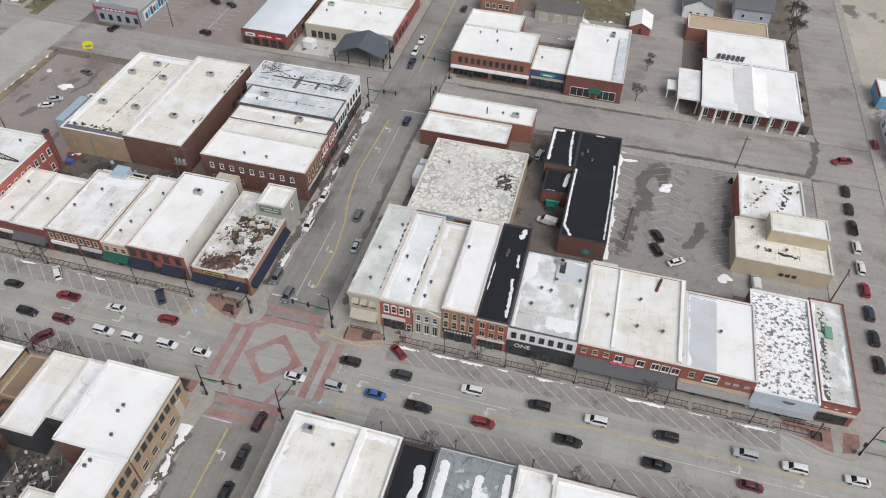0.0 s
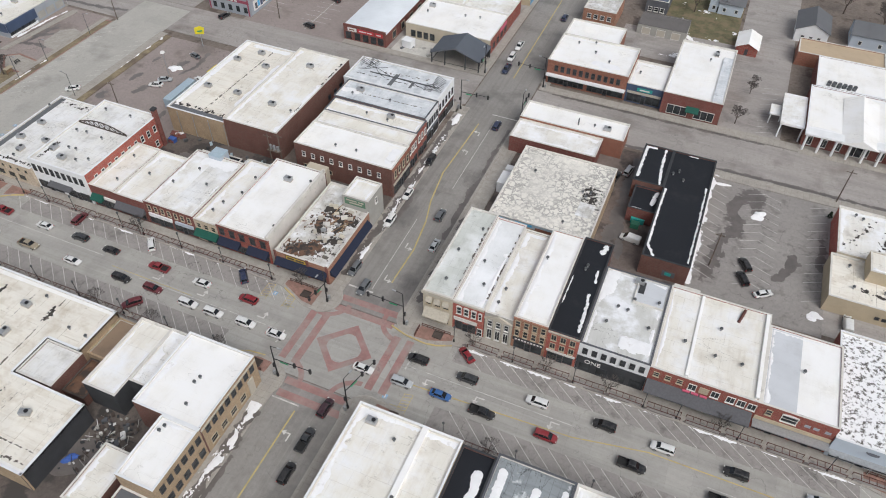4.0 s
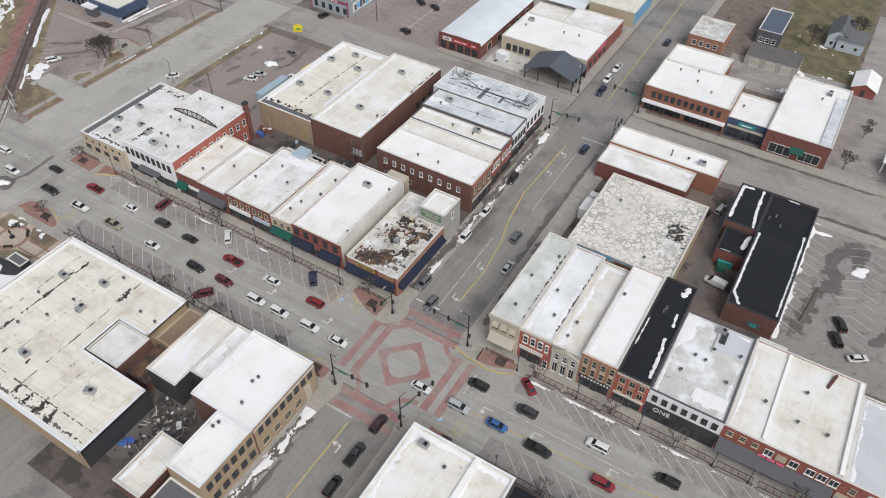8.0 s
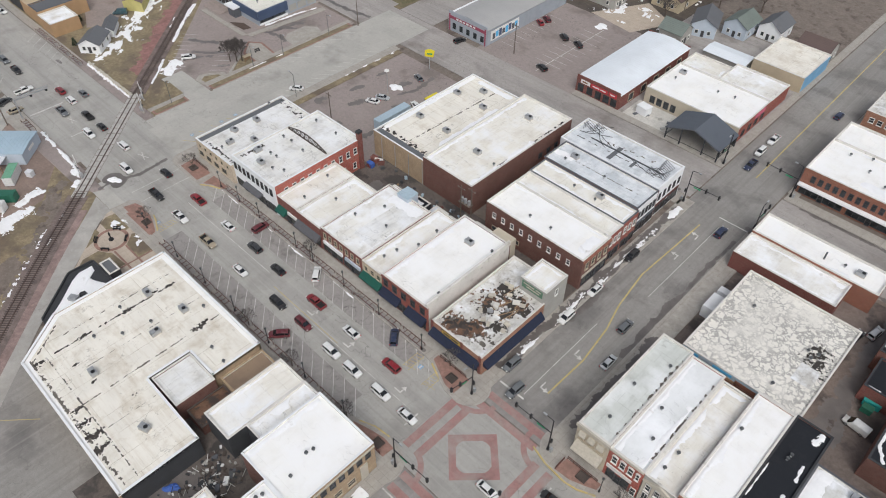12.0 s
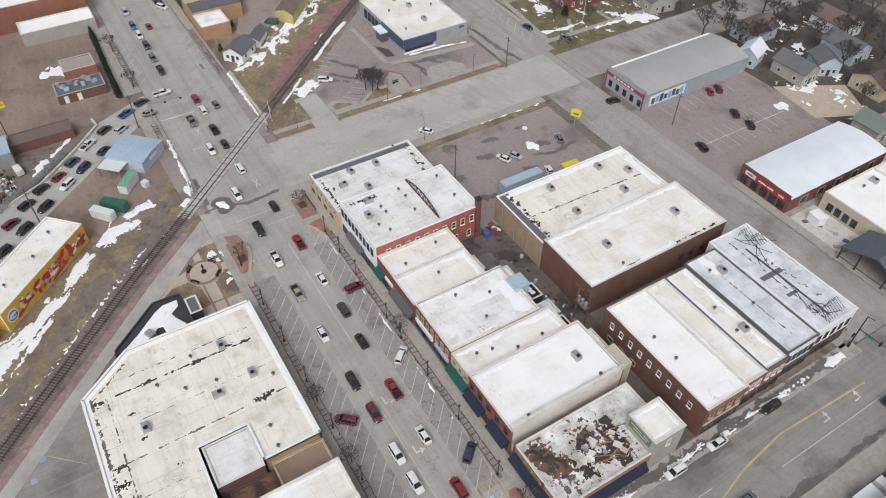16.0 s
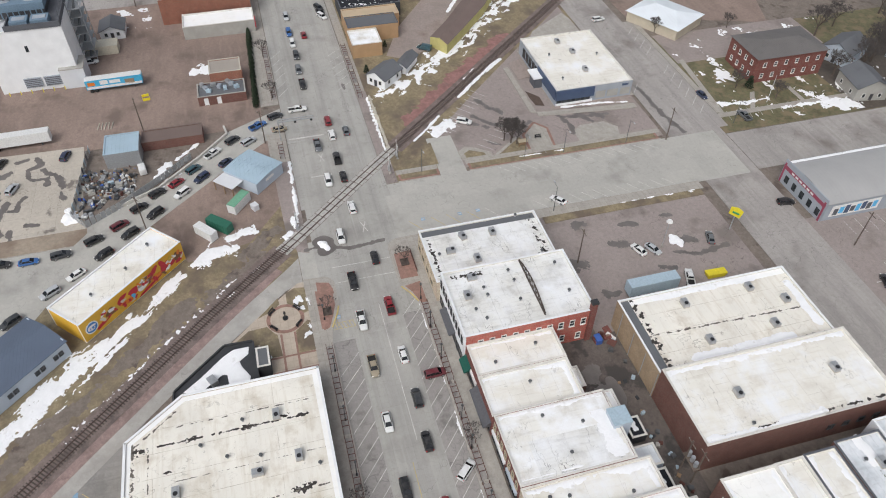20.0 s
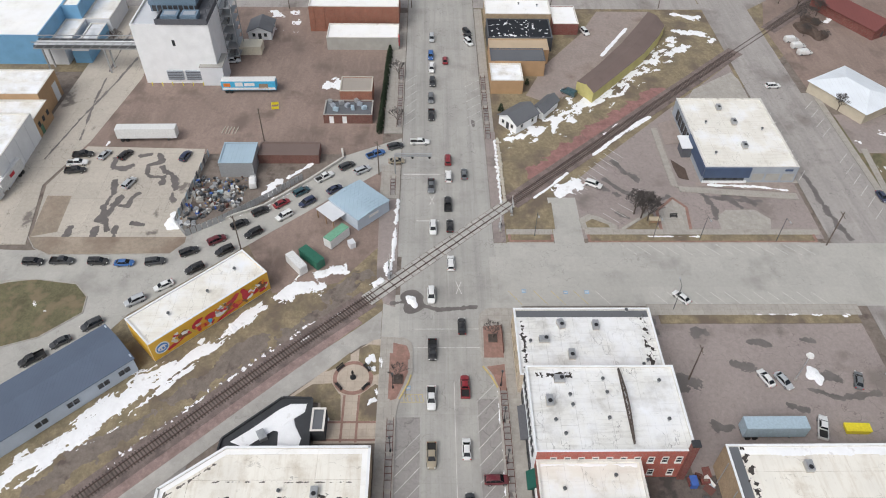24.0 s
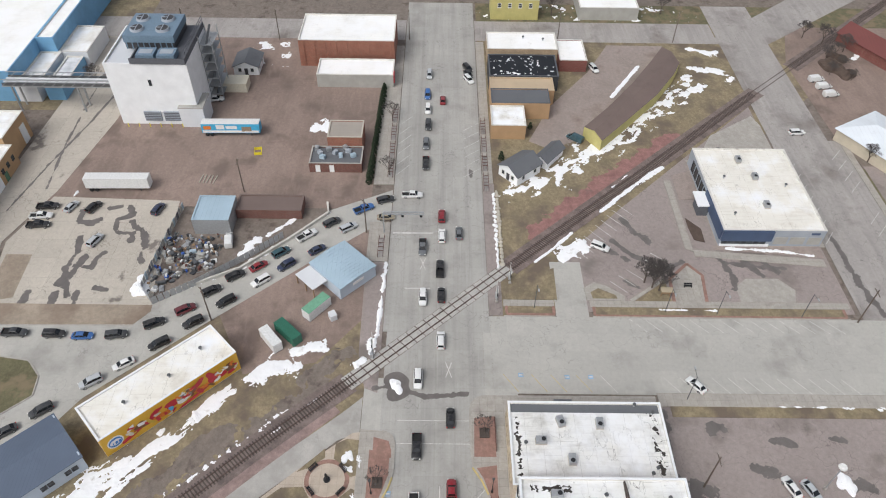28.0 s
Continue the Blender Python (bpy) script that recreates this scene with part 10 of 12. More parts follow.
def utility_pole(x, y, turn=0.0, tall=10.5, arm=True):
    t = thing("utility_pole", x, y, -0.1, "weathered wooden utility pole", "utility pole", "utility poles", turn=turn)
    part("pole", M().cyl(0, 0, 0, tall, 0.17, 8, 0.12), "pole_wood", t)
    if arm:
        part("crossarm", M().box(-1.2, 1.2, -0.07, 0.07, tall - 0.9, tall - 0.75), "pole_wood", t)
        for s in (-1, 1):
            part("insulator", M().cyl(s, 0, tall - 0.75, tall - 0.55, 0.05, 6), "stone_grey", t)
    return t


for x, y, t in ((-213.6, 57.2, 40), (-186.4, 26.8, 40), (-227.6, 25.5, 0), (-187.8, 163.6, 0), (58.9, 121.0, 90), (-98, 118.4, 0), (-95.5, 119.4, 0), (39.3, 163.2, 0), (-304, 64, 0), (-303, 112, 0), (-304.6, 150, 0), (-303, 22, 0), (-303, -8, 0), (-150.4, 121.4, 0), (-139, 187, 0), (13, 128, 0)):
    utility_pole(x, y, t)
tp = thing("transformer_rack", -97.0, 119.0, 0, "pole-mounted transformer rack behind the shops", "transformer")
part("platform", M().box(-1.8, 1.8, -0.7, 0.7, 5.0, 5.2), "pole_wood", tp)
for s in (-1.1, 0, 1.1):
    part("transformer", M().cyl(s, 0, 5.2, 6.5, 0.38, 12), "galvanised", tp)


def lot_lamp(x, y, tall=8.0):
    t = thing("lot_lamp", x, y, -0.05, "tall car park lamp post with round head", "lamp post", "car park lamps")
    part("base", M().cyl(0, 0, 0, 0.7, 0.3, 10), "kerb_concrete", t)
    part("pole", M().cyl(0, 0, 0.7, tall, 0.1, 8), "galvanised", t)
    part("head", M().cyl(0, 0, tall, tall + 0.35, 0.75, 16, 0.6), "white_sign", t)
    return t


solid("waste_bin", M().add([(-2.0, -0.8, 0.1), (2.0, -0.8, 0.1), (2.0, 0.8, 0.1), (-2.0, 0.8, 0.1), (-2.4, -0.9, 1.3), (2.4, -0.9, 1.3), (2.4, 0.9, 1.3), (-2.4, 0.9, 1.3)], [(3, 2, 1, 0), (4, 5, 6, 7), (0, 1, 5, 4), (1, 2, 6, 5), (2, 3, 7, 6), (3, 0, 4, 7)]), "yellow_sign", "bright yellow skip beside the brick hall", "skip", at=(-138.8, 149.8, -0.045), turn=88)
lot_lamp(-150.1, 142.5)
for x, y in ((-190.8, 95), (-190.0, 123), (-189.6, 134), (-168.2, 122.6), (-189, 152), (-190, 186)):
    t = thing("street_light", x, y, 0.05, "slim grey street light with curved arm", "street light", "street lights", turn=0 if x < -180 else 180)
    part("pole", M().cyl(0, 0, 0, 7.5, 0.09, 8, 0.06), "dark_metal", t)
    part("arm", M().tube((0, 0, 7.4), (1.8, 0, 7.8), 0.05, 6), "dark_metal", t)
    part("lamp_head", M().box(1.5, 2.2, -0.15, 0.15, 7.75, 7.9), "galvanised", t)
# bright yellow shop sign on a pole
t = thing("pole_sign", -151.4, 161.2, 0, "bright yellow diamond shop sign on a pole", "sign")
part("pole", M().cyl(0, 0, 0, 4.2, 0.14, 8), "galvanised", t)
part("sign_face", M().prism([(-1.5, -1.0), (1.2, -1.2), (1.6, 0.9), (0.2, 1.5), (-1.4, 1.0)], -0.15, 0.15), "yellow_sign", t)
t.children[-1].rotation_euler, t.children[-1].location = (radians(90), 0, radians(35)), (0, 0, 5.4)
part("sign_mark", M().box(-0.8, 0.8, -0.5, -0.2, -0.14, 0.14), "green_sign", t)
t.children[-1].location, t.children[-1].rotation_euler = (0.05, 0.1, 5.4), (0, 0, radians(35))
# sign by the civic building
t = thing("pole_sign", 57.6, 183.0, 0, "dark announcement board with pale stone base", "sign")
part("base", M().box(-0.9, 0.9, -0.3, 0.3, 0, 0.8), "white_paint", t)
part("sign_face", M().box(-1.0, 1.0, -0.2, 0.2, 0.8, 3.4), "charcoal", t)
# junk yard fence, hedge and yard things
fence = thing("sheet_fence", -200, 13, 0, "corrugated grey sheet fence round the junk yard", "fence")
pth = [(-195.0, 9.6), (-190.6, 13.2), (-196.0, 21.0), (-204.0, 30.4), (-211.5, 38.0)]
for (x0, y0), (x1, y1) in zip(pth, pth[1:]):
    d = math.hypot(x1 - x0, y1 - y0)
    n = int(d / 1.2)
    tn = math.degrees(math.atan2(y1 - y0, x1 - x0))
    for i in range(n):
        u = (i + 0.5) / n
        part("fence_sheet", M().box(-0.58, 0.58, -0.03, 0.03, 0, 2.0).turned(tn, x0 + (x1 - x0) * u + 200, y0 + (y1 - y0) * u - 13), "galvanised", fence)
for i in range(23):
    part("fence_sheet", M().box(-0.55, 0.55, -0.03, 0.03, 0, 1.7 + 0.2 * (i % 3)).turned(0, -195.6 - 1.15 * i + 200, 9.8 + 0.1 * i - 13), ("galvanised", "stone_grey", "trailer_blue", "galvanised", "slate_paint")[i % 5], fence)
WALLP = [(-193.8, 15.8), (-201.2, 29.6), (-211.6, 40.0), (-220.0, 47.3), (-223.4, 46.6)]
solid("retaining_wall", ribbon(WALLP, -0.5, 0.0, -0.1, 0.8), "pale_concrete", "low pale concrete retaining wall beside the curved road", "wall")
snow_field(near_line(WALLP[:4], 0.6), -222, 14, -192, 49, 0.0, 0.2, 0.3, 0.3, 0.6, (1, 1), 0, 27, 0.9)
rj = random.Random(21)
for k in range(64):
    x, y = rj.uniform(-212, -194.5), rj.uniform(11.6, 24)
    if x - y * 0.0 > -196 - (y - 14) * 0.55 and y > 14:
        continue
    w, l, hh = rj.uniform(0.3, 0.7), rj.uniform(0.3, 1.0), rj.uniform(0.2, 0.8)
    m = M().box(-w, w, -l, l, 0, hh) if k % 3 else M().cyl(0, 0, 0, hh, min(w, 0.5), 10)
    if k % 4 == 1:
        m.box(-w * 0.5, w * 0.7, -l * 0.4, l * 0.6, hh, hh + 0.4)
    solid("scrap_piece", m, rj.choice(["galvanised", "dark_metal", "dark_metal", "trailer_blue", "charcoal", "trailer_white", "stone_grey", "dark_metal", "black_metal", "trailer_white", "stone_grey", "charcoal", "plastic_blue", "stone_grey", "galvanised"]), "piece of scrap metal piled in the junk yard", "scrap", "scrap heap", at=(x, y, -0.1), turn=rj.uniform(0, 180))
for mt, sd in (("dark_metal", 31), ("galvanised", 32), ("rust_metal", 33), ("trailer_white", 34), ("plastic_blue", 35), ("plank_wood", 36)):
    rk, heapm = random.Random(sd), M()
    for k in range(70 if sd < 33 else 20):
        x, y = rk.uniform(-213, -194), rk.uniform(10.8, 24)
        if x > -196 - (y - 14) * 0.55 and y > 14:
            continue
        if k % 6 == 0:
            a = rk.uniform(0, 3.14)
            heapm.tube((x, y, rk.uniform(0, 0.4)), (x + 1.3 * math.cos(a), y + 1.3 * math.sin(a), rk.uniform(0, 0.7)), 0.06, 4)
        else:
            b = M().box(-rk.uniform(0.1, 0.5), rk.uniform(0.1, 0.5), -0.2, rk.uniform(0.1, 0.4), -0.1, rk.uniform(0.1, 0.9)).turned(rk.uniform(0, 180), x, y)
            heapm.add(b.v, b.f)
    solid("scrap_litter", heapm, mt, "heaped rods, offcuts and small scrap in the junk yard", "scrap", kind="stuff")
solid("lifting_frame", M().box(-1.2, -1.1, -1, 1, 0, 0.8).box(1.1, 1.2, -1, 1, 0, 0.8).box(-1.1, 1.1, -1, -0.9, 0.7, 0.8).box(-1.1, 1.1, 0.9, 1, 0.7, 0.8), "yellow_sign", "yellow steel frame standing in the yard", "steel frame", at=(-243.8, 26.0, -0.05), turn=10)
for i in range(5):
    solid("pallet", M().box(-0.1, 0.1, -1.6, 1.6, 0, 0.2), "stone_trim", "pale timber bearer on the yard ground", "timber", "yard timbers", at=(-232.5 + 0.1 * i, 13.6 + 0.9 * i, -0.05), turn=82 + 5 * (i % 2))
solid("waste_bin", M().box(-1.0, 1.0, -0.7, 0.7, 0.1, 1.4).box(-1.05, 1.05, -0.75, 0.75, 1.4, 1.5), "container_green", "green waste skip in the alley", "waste bin", at=(-5.6, 133.6, -0.05))
solid("waste_bin", M().box(-1.6, 1.6, -0.8, 0.8, 0.1, 1.5).box(-1.65, 1.65, -0.85, 0.85, 1.5, 1.6), "teal_sign", "teal waste skip beside the black-roofed hall", "waste bin", at=(-5.4, 135.6, -0.05), turn=5)
solid("waste_bin", M().box(-0.9, 0.9, -0.6, 0.6, 0.1, 1.3).box(-0.95, 0.95, -0.65, 0.65, 1.3, 1.4), "plastic_blue", "blue waste bin behind the brick building", "waste bin", at=(-128.4, 116.4, -0.05))
for mt, sd in (("charcoal", 61), ("stone_grey", 62), ("sleeper_wood", 63), ("trailer_white", 64)):
    rk, heapm = random.Random(sd), M()
    for k in range({"stone_grey": 30, "trailer_white": 24}.get(mt, 55)):
        x, y = rk.uniform(-87, -78.6), rk.uniform(36.6, 43) if k % 2 else rk.uniform(30, 43)
        if k % 3 == 0:
            a = rk.uniform(0, 3.14)
            heapm.tube((x, y, 0.1), (x + 1.6 * math.cos(a), y + 1.2 * math.sin(a), rk.uniform(0.1, 1.2)), 0.07, 4)
        else:
            b = M().box(-rk.uniform(0.1, 0.4), rk.uniform(0.1, 0.4), -0.15, rk.uniform(0.1, 0.3), -0.1, rk.uniform(0.05, 0.4)).turned(rk.uniform(0, 180), x, y)
            heapm.add(b.v, b.f)
    solid("court_litter", heapm, mt, "heaped boards, ducts and rubbish in the dark court", "rubbish", kind="stuff")
solid("blue_tarpaulin", heap(blob(-86.2, 32.4, 1.3, 0.8, 40, 24, 0.3, 66), -0.06, 0.7, 5), "plastic_blue", "crumpled blue tarpaulin lying in the court", "tarpaulin")
for k in range(16):
    x, y = rj.uniform(-86.6, -79.4), rj.uniform(36, 42.8)
    solid("court_rubbish", M().box(-rj.uniform(0.2, 0.8), rj.uniform(0.2, 0.8), -0.3, rj.uniform(0.2, 0.6), 0, rj.uniform(0.15, 0.7)), rj.choice(["dark_metal", "charcoal", "sleeper_wood", "charcoal", "slate_paint", "trailer_white"]), "rubbish heaped in the back court", "rubbish", "court rubbish", at=(x, y, -0.05), turn=rj.uniform(0, 180))
for k in range(4):
    solid("stored_machine", M().box(-0.8, 0.8, -0.4, 0.4, 0.1, 0.7).box(-0.5, 0.3, -0.25, 0.25, 0.7, 1.1), rj.choice(["brick_dark_red", "rust_metal", "dark_metal"]), "old machine stored behind the brick hall", "machine", "stored machines", at=(-128.6 - 0.5 * (k % 3), 118 + 0.9 * k - 2, -0.05), turn=30 * k)

# ---- plant on the roofs ----
def roof_unit(x, y, z, turn=0.0, s=1.0):
    t = thing("roof_unit", x, y, z, "grey metal air handling unit on a flat roof", "air conditioner", "roof units", turn=turn)
    part("curb", M().box(-1.0 * s, 1.0 * s, -0.65 * s, 0.65 * s, 0, 0.2), "stone_trim", t)
    part("casing", M().box(-0.95 * s, 0.95 * s, -0.6 * s, 0.6 * s, 0.2, 1.05 * s), "galvanised", t)
    part("fan", M().cyl(0.4 * s, 0, 1.05 * s, 1.15 * s, 0.4 * s, 14), "black_metal", t)
    part("grille", M().box(-0.97 * s, -0.95 * s, -0.5 * s, 0.5 * s, 0.3, 0.9 * s), "dark_metal", t)
    return t


def vent(x, y, z):
    t = thing("roof_vent", x, y, z, "dark capped vent pipe on a flat roof", "roof vent", "roof vents")
    part("pipe", M().cyl(0, 0, 0, 0.6, 0.2, 8), "galvanised", t)
    part("cap", M().cyl(0, 0, 0.6, 0.85, 0.36, 10, 0.26), "dark_metal", t)
    return t


U0, V0 = roof_unit(-159.1, 103.3, 5.7), vent(-163.0, 110.2, 5.7)
VZ = {}


def units(z, *places):
    for p in places:
        copy_thing(U0, pose(p[0], p[1], z, 0, 0, p[2] if len(p) > 2 else 0))


def vents(z, *places):
    for x, y in places:
        copy_thing(V0, pose(x, y, z))


units(5.7, (-159.4, 96.4, 15), (-152, 97.6), (-155.6, 92.6, 90))
vents(5.7, (-155.2, 89.9), (-161.4, 113.2), (-150.6, 112), (-149.6, 111))
units(8.65, (-139.8, 91.5), (-144.3, 93.8, 90))
vents(8.65, (-144.3, 101.7), (-141.4, 102.0), (-136.2, 101.5), (-141.0, 95.3), (-138.9, 95.5), (-143.9, 111.9), (-135.9, 111.9), (-135.9, 92.1), (-133.2, 93.5))
units(7.3, (-128.2, 149.0), (-123.5, 154.6), (-118.4, 148.8), (-118.0, 134.1), (-127.6, 133.9))
units(8.55, (-105.5, 152.4), (-105.2, 131.9))
vents(8.55, (-99.0, 131.1))
vents(6.1, (-124.5, 92.5), (-118.7, 97.3), (-126.8, 101.4))
vents(6.65, (-111.0, 96.7), (-108.1, 103.2), (-103, 99))
vents(6.25, (-96.6, 92.5), (-96.0, 95.7), (-93.8, 100.2), (-94.0, 106.2))
units(7.2, (-85.8, 108.1))
vents(7.2, (-80.3, 109.4), (-80.0, 92.6))
units(5.35, (-124.4, 51.2), (-113.9, 47.0, 90), (-115.3, 54.1), (-113.7, 33.8), (-96.1, 34.6, 20))
vents(5.35, (-117.0, 47.8), (-124.8, 45.3), (-98.4, 52.5), (-102.8, 52.8), (-118.2, 42.3), (-113.0, 57.4), (-121.5, 38))
vents(8.1, (-70.1, 52.2), (-70.4, 50.9), (-68.9, 46.5), (-69.9, 40.3), (-69.6, 41.4))
vents(8.9, (-37.7, 92.2), (-35.9, 109.0), (-38.5, 101))
vents(8.6, (-32.2, 100.3), (-30, 94))
vents(8.1, (-25.5, 95.1), (-25.7, 91.1))
vents(9.5, (-20.0, 105.8))
vents(8.9, (-11.8, 106.5), (-11.6, 107.6))
units(8.1, (-0.4, 108.2))
vents(8.1, (-1.1, 99.6), (-0.4, 102.9), (3.7, 96.6), (-3.1, 99.8), (4.4, 103.9), (-4.4, 95.1))
vents(7.9, (17.0, 102.4), (16.8, 95.2), (21.8, 95.2), (10.9, 96.5), (32.9, 98.3))
vents(6.3, (-19.3, 133.2), (-32.2, 136.3), (-20.8, 121.2), (-18.2, 131.8), (-17.4, 133.6))
units(5.3, (-20.2, 162.0))
vents(5.3, (-23.7, 162.1))
vents(5.4, (-0.6, 150.2), (0.7, 151.8), (2.2, 148.6))
vents(4.8, (42.1, 152.9), (43.7, 152.1), (51.0, 152.0), (52.4, 150.6), (50.2, 149.6))
vents(4.3, (41.3, 135.3), (42.3, 128.9), (48.6, 129.6))
vents(7.4, (-33.7, 201.0), (-32.4, 195.5), (-27.4, 191.9), (-38.5, 199.0))
units(6.4, (1.4, 211.2, 90))
vents(6.4, (0.0, 207.2))
vents(5.5, (-18.0, 193.2))
vents(8.5, (-80.9, 123.0), (-75.1, 123.1))
vents(8.1, (-74.0, 138.4), (-80.4, 139))
units(8.1, (-73.8, 140.2))
units(8.4, (-86.9, 147.9))
vents(8.4, (-88.1, 145.5), (-77.1, 146.4))
units(4.7, (-91.1, 207.5))
vents(4.7, (-91.0, 203.2), (-78.4, 205.3), (-73.5, 206.1))
vents(5.2, (-162.7, 17.6), (-168.6, 24.2), (-175.0, 28.5))
units(5.2, (-236.0, 150.1), (-229.3, 152.4), (-218.8, 152.1))
vents(5.2, (-229.1, 144.7), (-215.7, 143.7), (-226.2, 159.1))
units(6.3, (-37.5, 57.5))
vents(6.3, (-32.2, 55.7), (-28, 46))
vents(4.5, (-297.8, 100.1), (-296.6, 106.2))
# small snow drifts lying on roofs
rr = random.Random(9)
for k, (x, y, z, rx, ry) in enumerate(((-105, 107.0, 6.66, 4.5, 1.6), (-82, 100, 4.92, 1.1, 9), (-89.6, 147, 8.42, 3, 1), (-66, 125, 8.52, 1.2, 3), (-6, 106, 8.12, 1.2, 3.4), (2.2, 91.5, 8.12, 2.8, 1.6), (-27.8, 190, 7.42, 4, 1.4), (-115, 140, 7.32, 1.0, 14), (-130.6, 140, 7.35, 0.8, 15), (-122, 157.8, 7.33, 7, 0.9))):
    roof_snow(x, y, rx, ry, z, 540 + k, "thin melting snow on a flat roof")

# ---- snow, puddles, plants ----
rs = random.Random(77)


def snow(x, y, rx, ry, turn=0.0, z=-0.06, h=0.25, seed=0, rough=0.4, n=44):
    solid("snow_patch", heap(blob(x, y, rx, ry, turn, n, rough, seed), z - 0.02, h, seed), "snow", "melting snow patch on the ground", "snow", kind="stuff")


# long snow bank beside the mural building and the blue shed
snow_field(near_line([(-153, 19.4), (-145.5, 11.8), (-138.5, 4.6), (-131, -2.6), (-122, -11)], 2.9), -162, -16, -116, 28, -0.058, 0.26, 0.16, 0.12, 0.35, (0.45, 1.7), 137, 1, 0.95)
snow_field(near_line([(-169, 34.6), (-159.2, 26), (-152.4, 18.8)], 1.3), -174, 14, -148, 40, -0.057, 0.24, 0.16, 0.1, 0.35, (0.45, 1.7), 137, 64, 0.8)
snow_field(near_line([(-173, 39.4), (-175.6, 42.6), (-175, 45.4)], 2.3), -180, 35, -168, 50, -0.05, 0.25, 0.18, 0.1, 0.4, (0.8, 1.3), 130, 2)
snow_field(near_line([(-178.6, 45.6), (-180, 50.6)], 1.6), -184, 42, -174, 55, -0.05, 0.25, 0.18, 0.1, 0.4, (1, 1), 0, 21)
# bank between the curved shed and the track
snow_field(near_line([(-229.4, 93), (-234, 102.6), (-241, 109.4), (-244.8, 113.8), (-250.4, 122.4), (-260.6, 131), (-270, 139.6), (-275, 146)], 3.0), -282, 86, -222, 154, -0.055, 0.26, 0.16, 0.3, 0.45, (0.6, 1.2), 135, 3, 1.35)
for k, path in enumerate((((-280, 148.6), (-284, 150)), ((-289, 152.6), (-287, 160.6)), ((-300, 155), (-298, 162.4)), ((-282, 162.4), (-283, 163)), ((-276, 150), (-279, 153)))):
    snow_field(near_line(list(path), 1.4), min(p[0] for p in path) - 4, min(p[1] for p in path) - 4, max(p[0] for p in path) + 4, max(p[1] for p in path) + 4, -0.055, 0.28, 0.16, 0.05, 0.45, (1, 1), 0, 30 + k, 0.8)
snow_field(near_line([(-222, 114.2), (-232.2, 124.4), (-239.4, 132.6)], 0.75), -243, 111, -219, 136, 0.02, 0.22, 0.14, 0.15, 0.5, (0.3, 1.5), 133, 5)
snow_field(near_line([(-231, 118.4), (-236, 123)], 0.45), -239, 115, -228, 126, 0.03, 0.2, 0.1, 0.15, 0.5, (0.3, 1.5), 133, 25)
snow_field(near_line([(-204.5, 96.5), (-214, 106)], 0.5), -218, 92, -200, 110, 0.02, 0.22, 0.14, 0.2, 0.5, (0.4, 1.5), 133, 26)
snow_field(near_line([(-160, 44), (-166, 50), (-169, 53)], 0.45), -172, 40, -156, 56, -0.05, 0.22, 0.12, 0.2, 0.5, (0.5, 1.5), 133, 6)
snow_field(near_line([(-132, 12.6), (-150, 30.6), (-165, 46)], 1.4), -168, 6, -126, 50, -0.01, 0.2, 0.08, 0.62, 1.0, (1, 1), 0, 7)
snow_field(lambda x, y: 0.0, -240, 183, -188, 248, -0.058, 0.5, 0.15, 0.3, 0.12, (1, 1.6), 20, 8)
snow_field(lambda x, y: 0.0, -22, 216, 6, 262, -0.055, 0.45, 0.15, 0.27, 0.16, (1, 1), 0, 9)
snow_field(lambda x, y: 0.0, -330, 86, -318, 164, -0.05, 0.5, 0.15, 0.2, 0.16, (1, 1), 0, 10)
snow_field(lambda x, y: 0.0, -302, 14, -286, 31, -0.055, 0.45, 0.15, 0.2, 0.2, (1, 1), 0, 11)
snow_field(near_line([(-256, 43), (-254, 48)], 3.4), -262, 38, -248, 52, -0.055, 0.33, 0.14, 0.05, 0.4, (1, 1), 0, 12)
snow_field(near_line([(-206.5, 29.4), (-210.6, 31.6)], 1.4), -214, 26, -203, 35, -0.055, 0.25, 0.2, 0.1, 0.5, (1, 1), 0, 13)
snow_field(near_line([(-212.2, 34), (-214, 35.8), (-217, 38.6), (-218.6, 40)], 0.8), -221, 31, -209, 43, -0.055, 0.25, 0.2, 0.25, 0.5, (1, 1), 0, 63)
snow_field(near_line([(-207, 103.5), (-210, 107.5)], 1.8), -214, 98, -202, 112, -0.04, 0.3, 0.3, -0.1, 0.5, (1, 1), 0, 14)
snow_field(near_line([(-30, 83.5), (47, 83.7)], 0.55), -31, 82.6, 47, 84.6, 0.0, 0.2, 0.2, 0.62, 0.5, (0.5, 1), 0, 15, 0.8)
snow_field(near_line([(-76, 83.3), (-148, 83.4)], 0.5), -148, 82.6, -75, 84.2, 0.0, 0.2, 0.18, 0.62, 0.5, (0.5, 1), 0, 16)
snow_field(near_line([(-62.2, 24), (-61.6, 56)], 1.0), -63.6, 22, -60, 56, KERB + 0.022, 0.22, 0.14, 0.35, 0.6, (1, 0.5), 0, 17, 1.0)
snow_field(near_line([(-61.2, 92), (-61.6, 128), (-62, 160)], 0.9), -63.4, 92, -59.6, 160, 0.13, 0.22, 0.16, 0.42, 0.5, (1, 0.4), 0, 18, 1.0)
snow_field(near_line([(-175.6, 58.4), (-178, 60.6), (-183, 61.6)], 1.0), -186, 55, -173, 64.4, -0.05, 0.2, 0.35, 0.2, 0.6, (1, 1), 0, 19, 0.9)
snow_field(near_line([(-183, 61.8), (-204, 62.5)], 0.5), -205, 60, -182, 64, 0.0, 0.2, 0.25, 0.35, 0.6, (0.6, 1), 0, 28, 0.9)
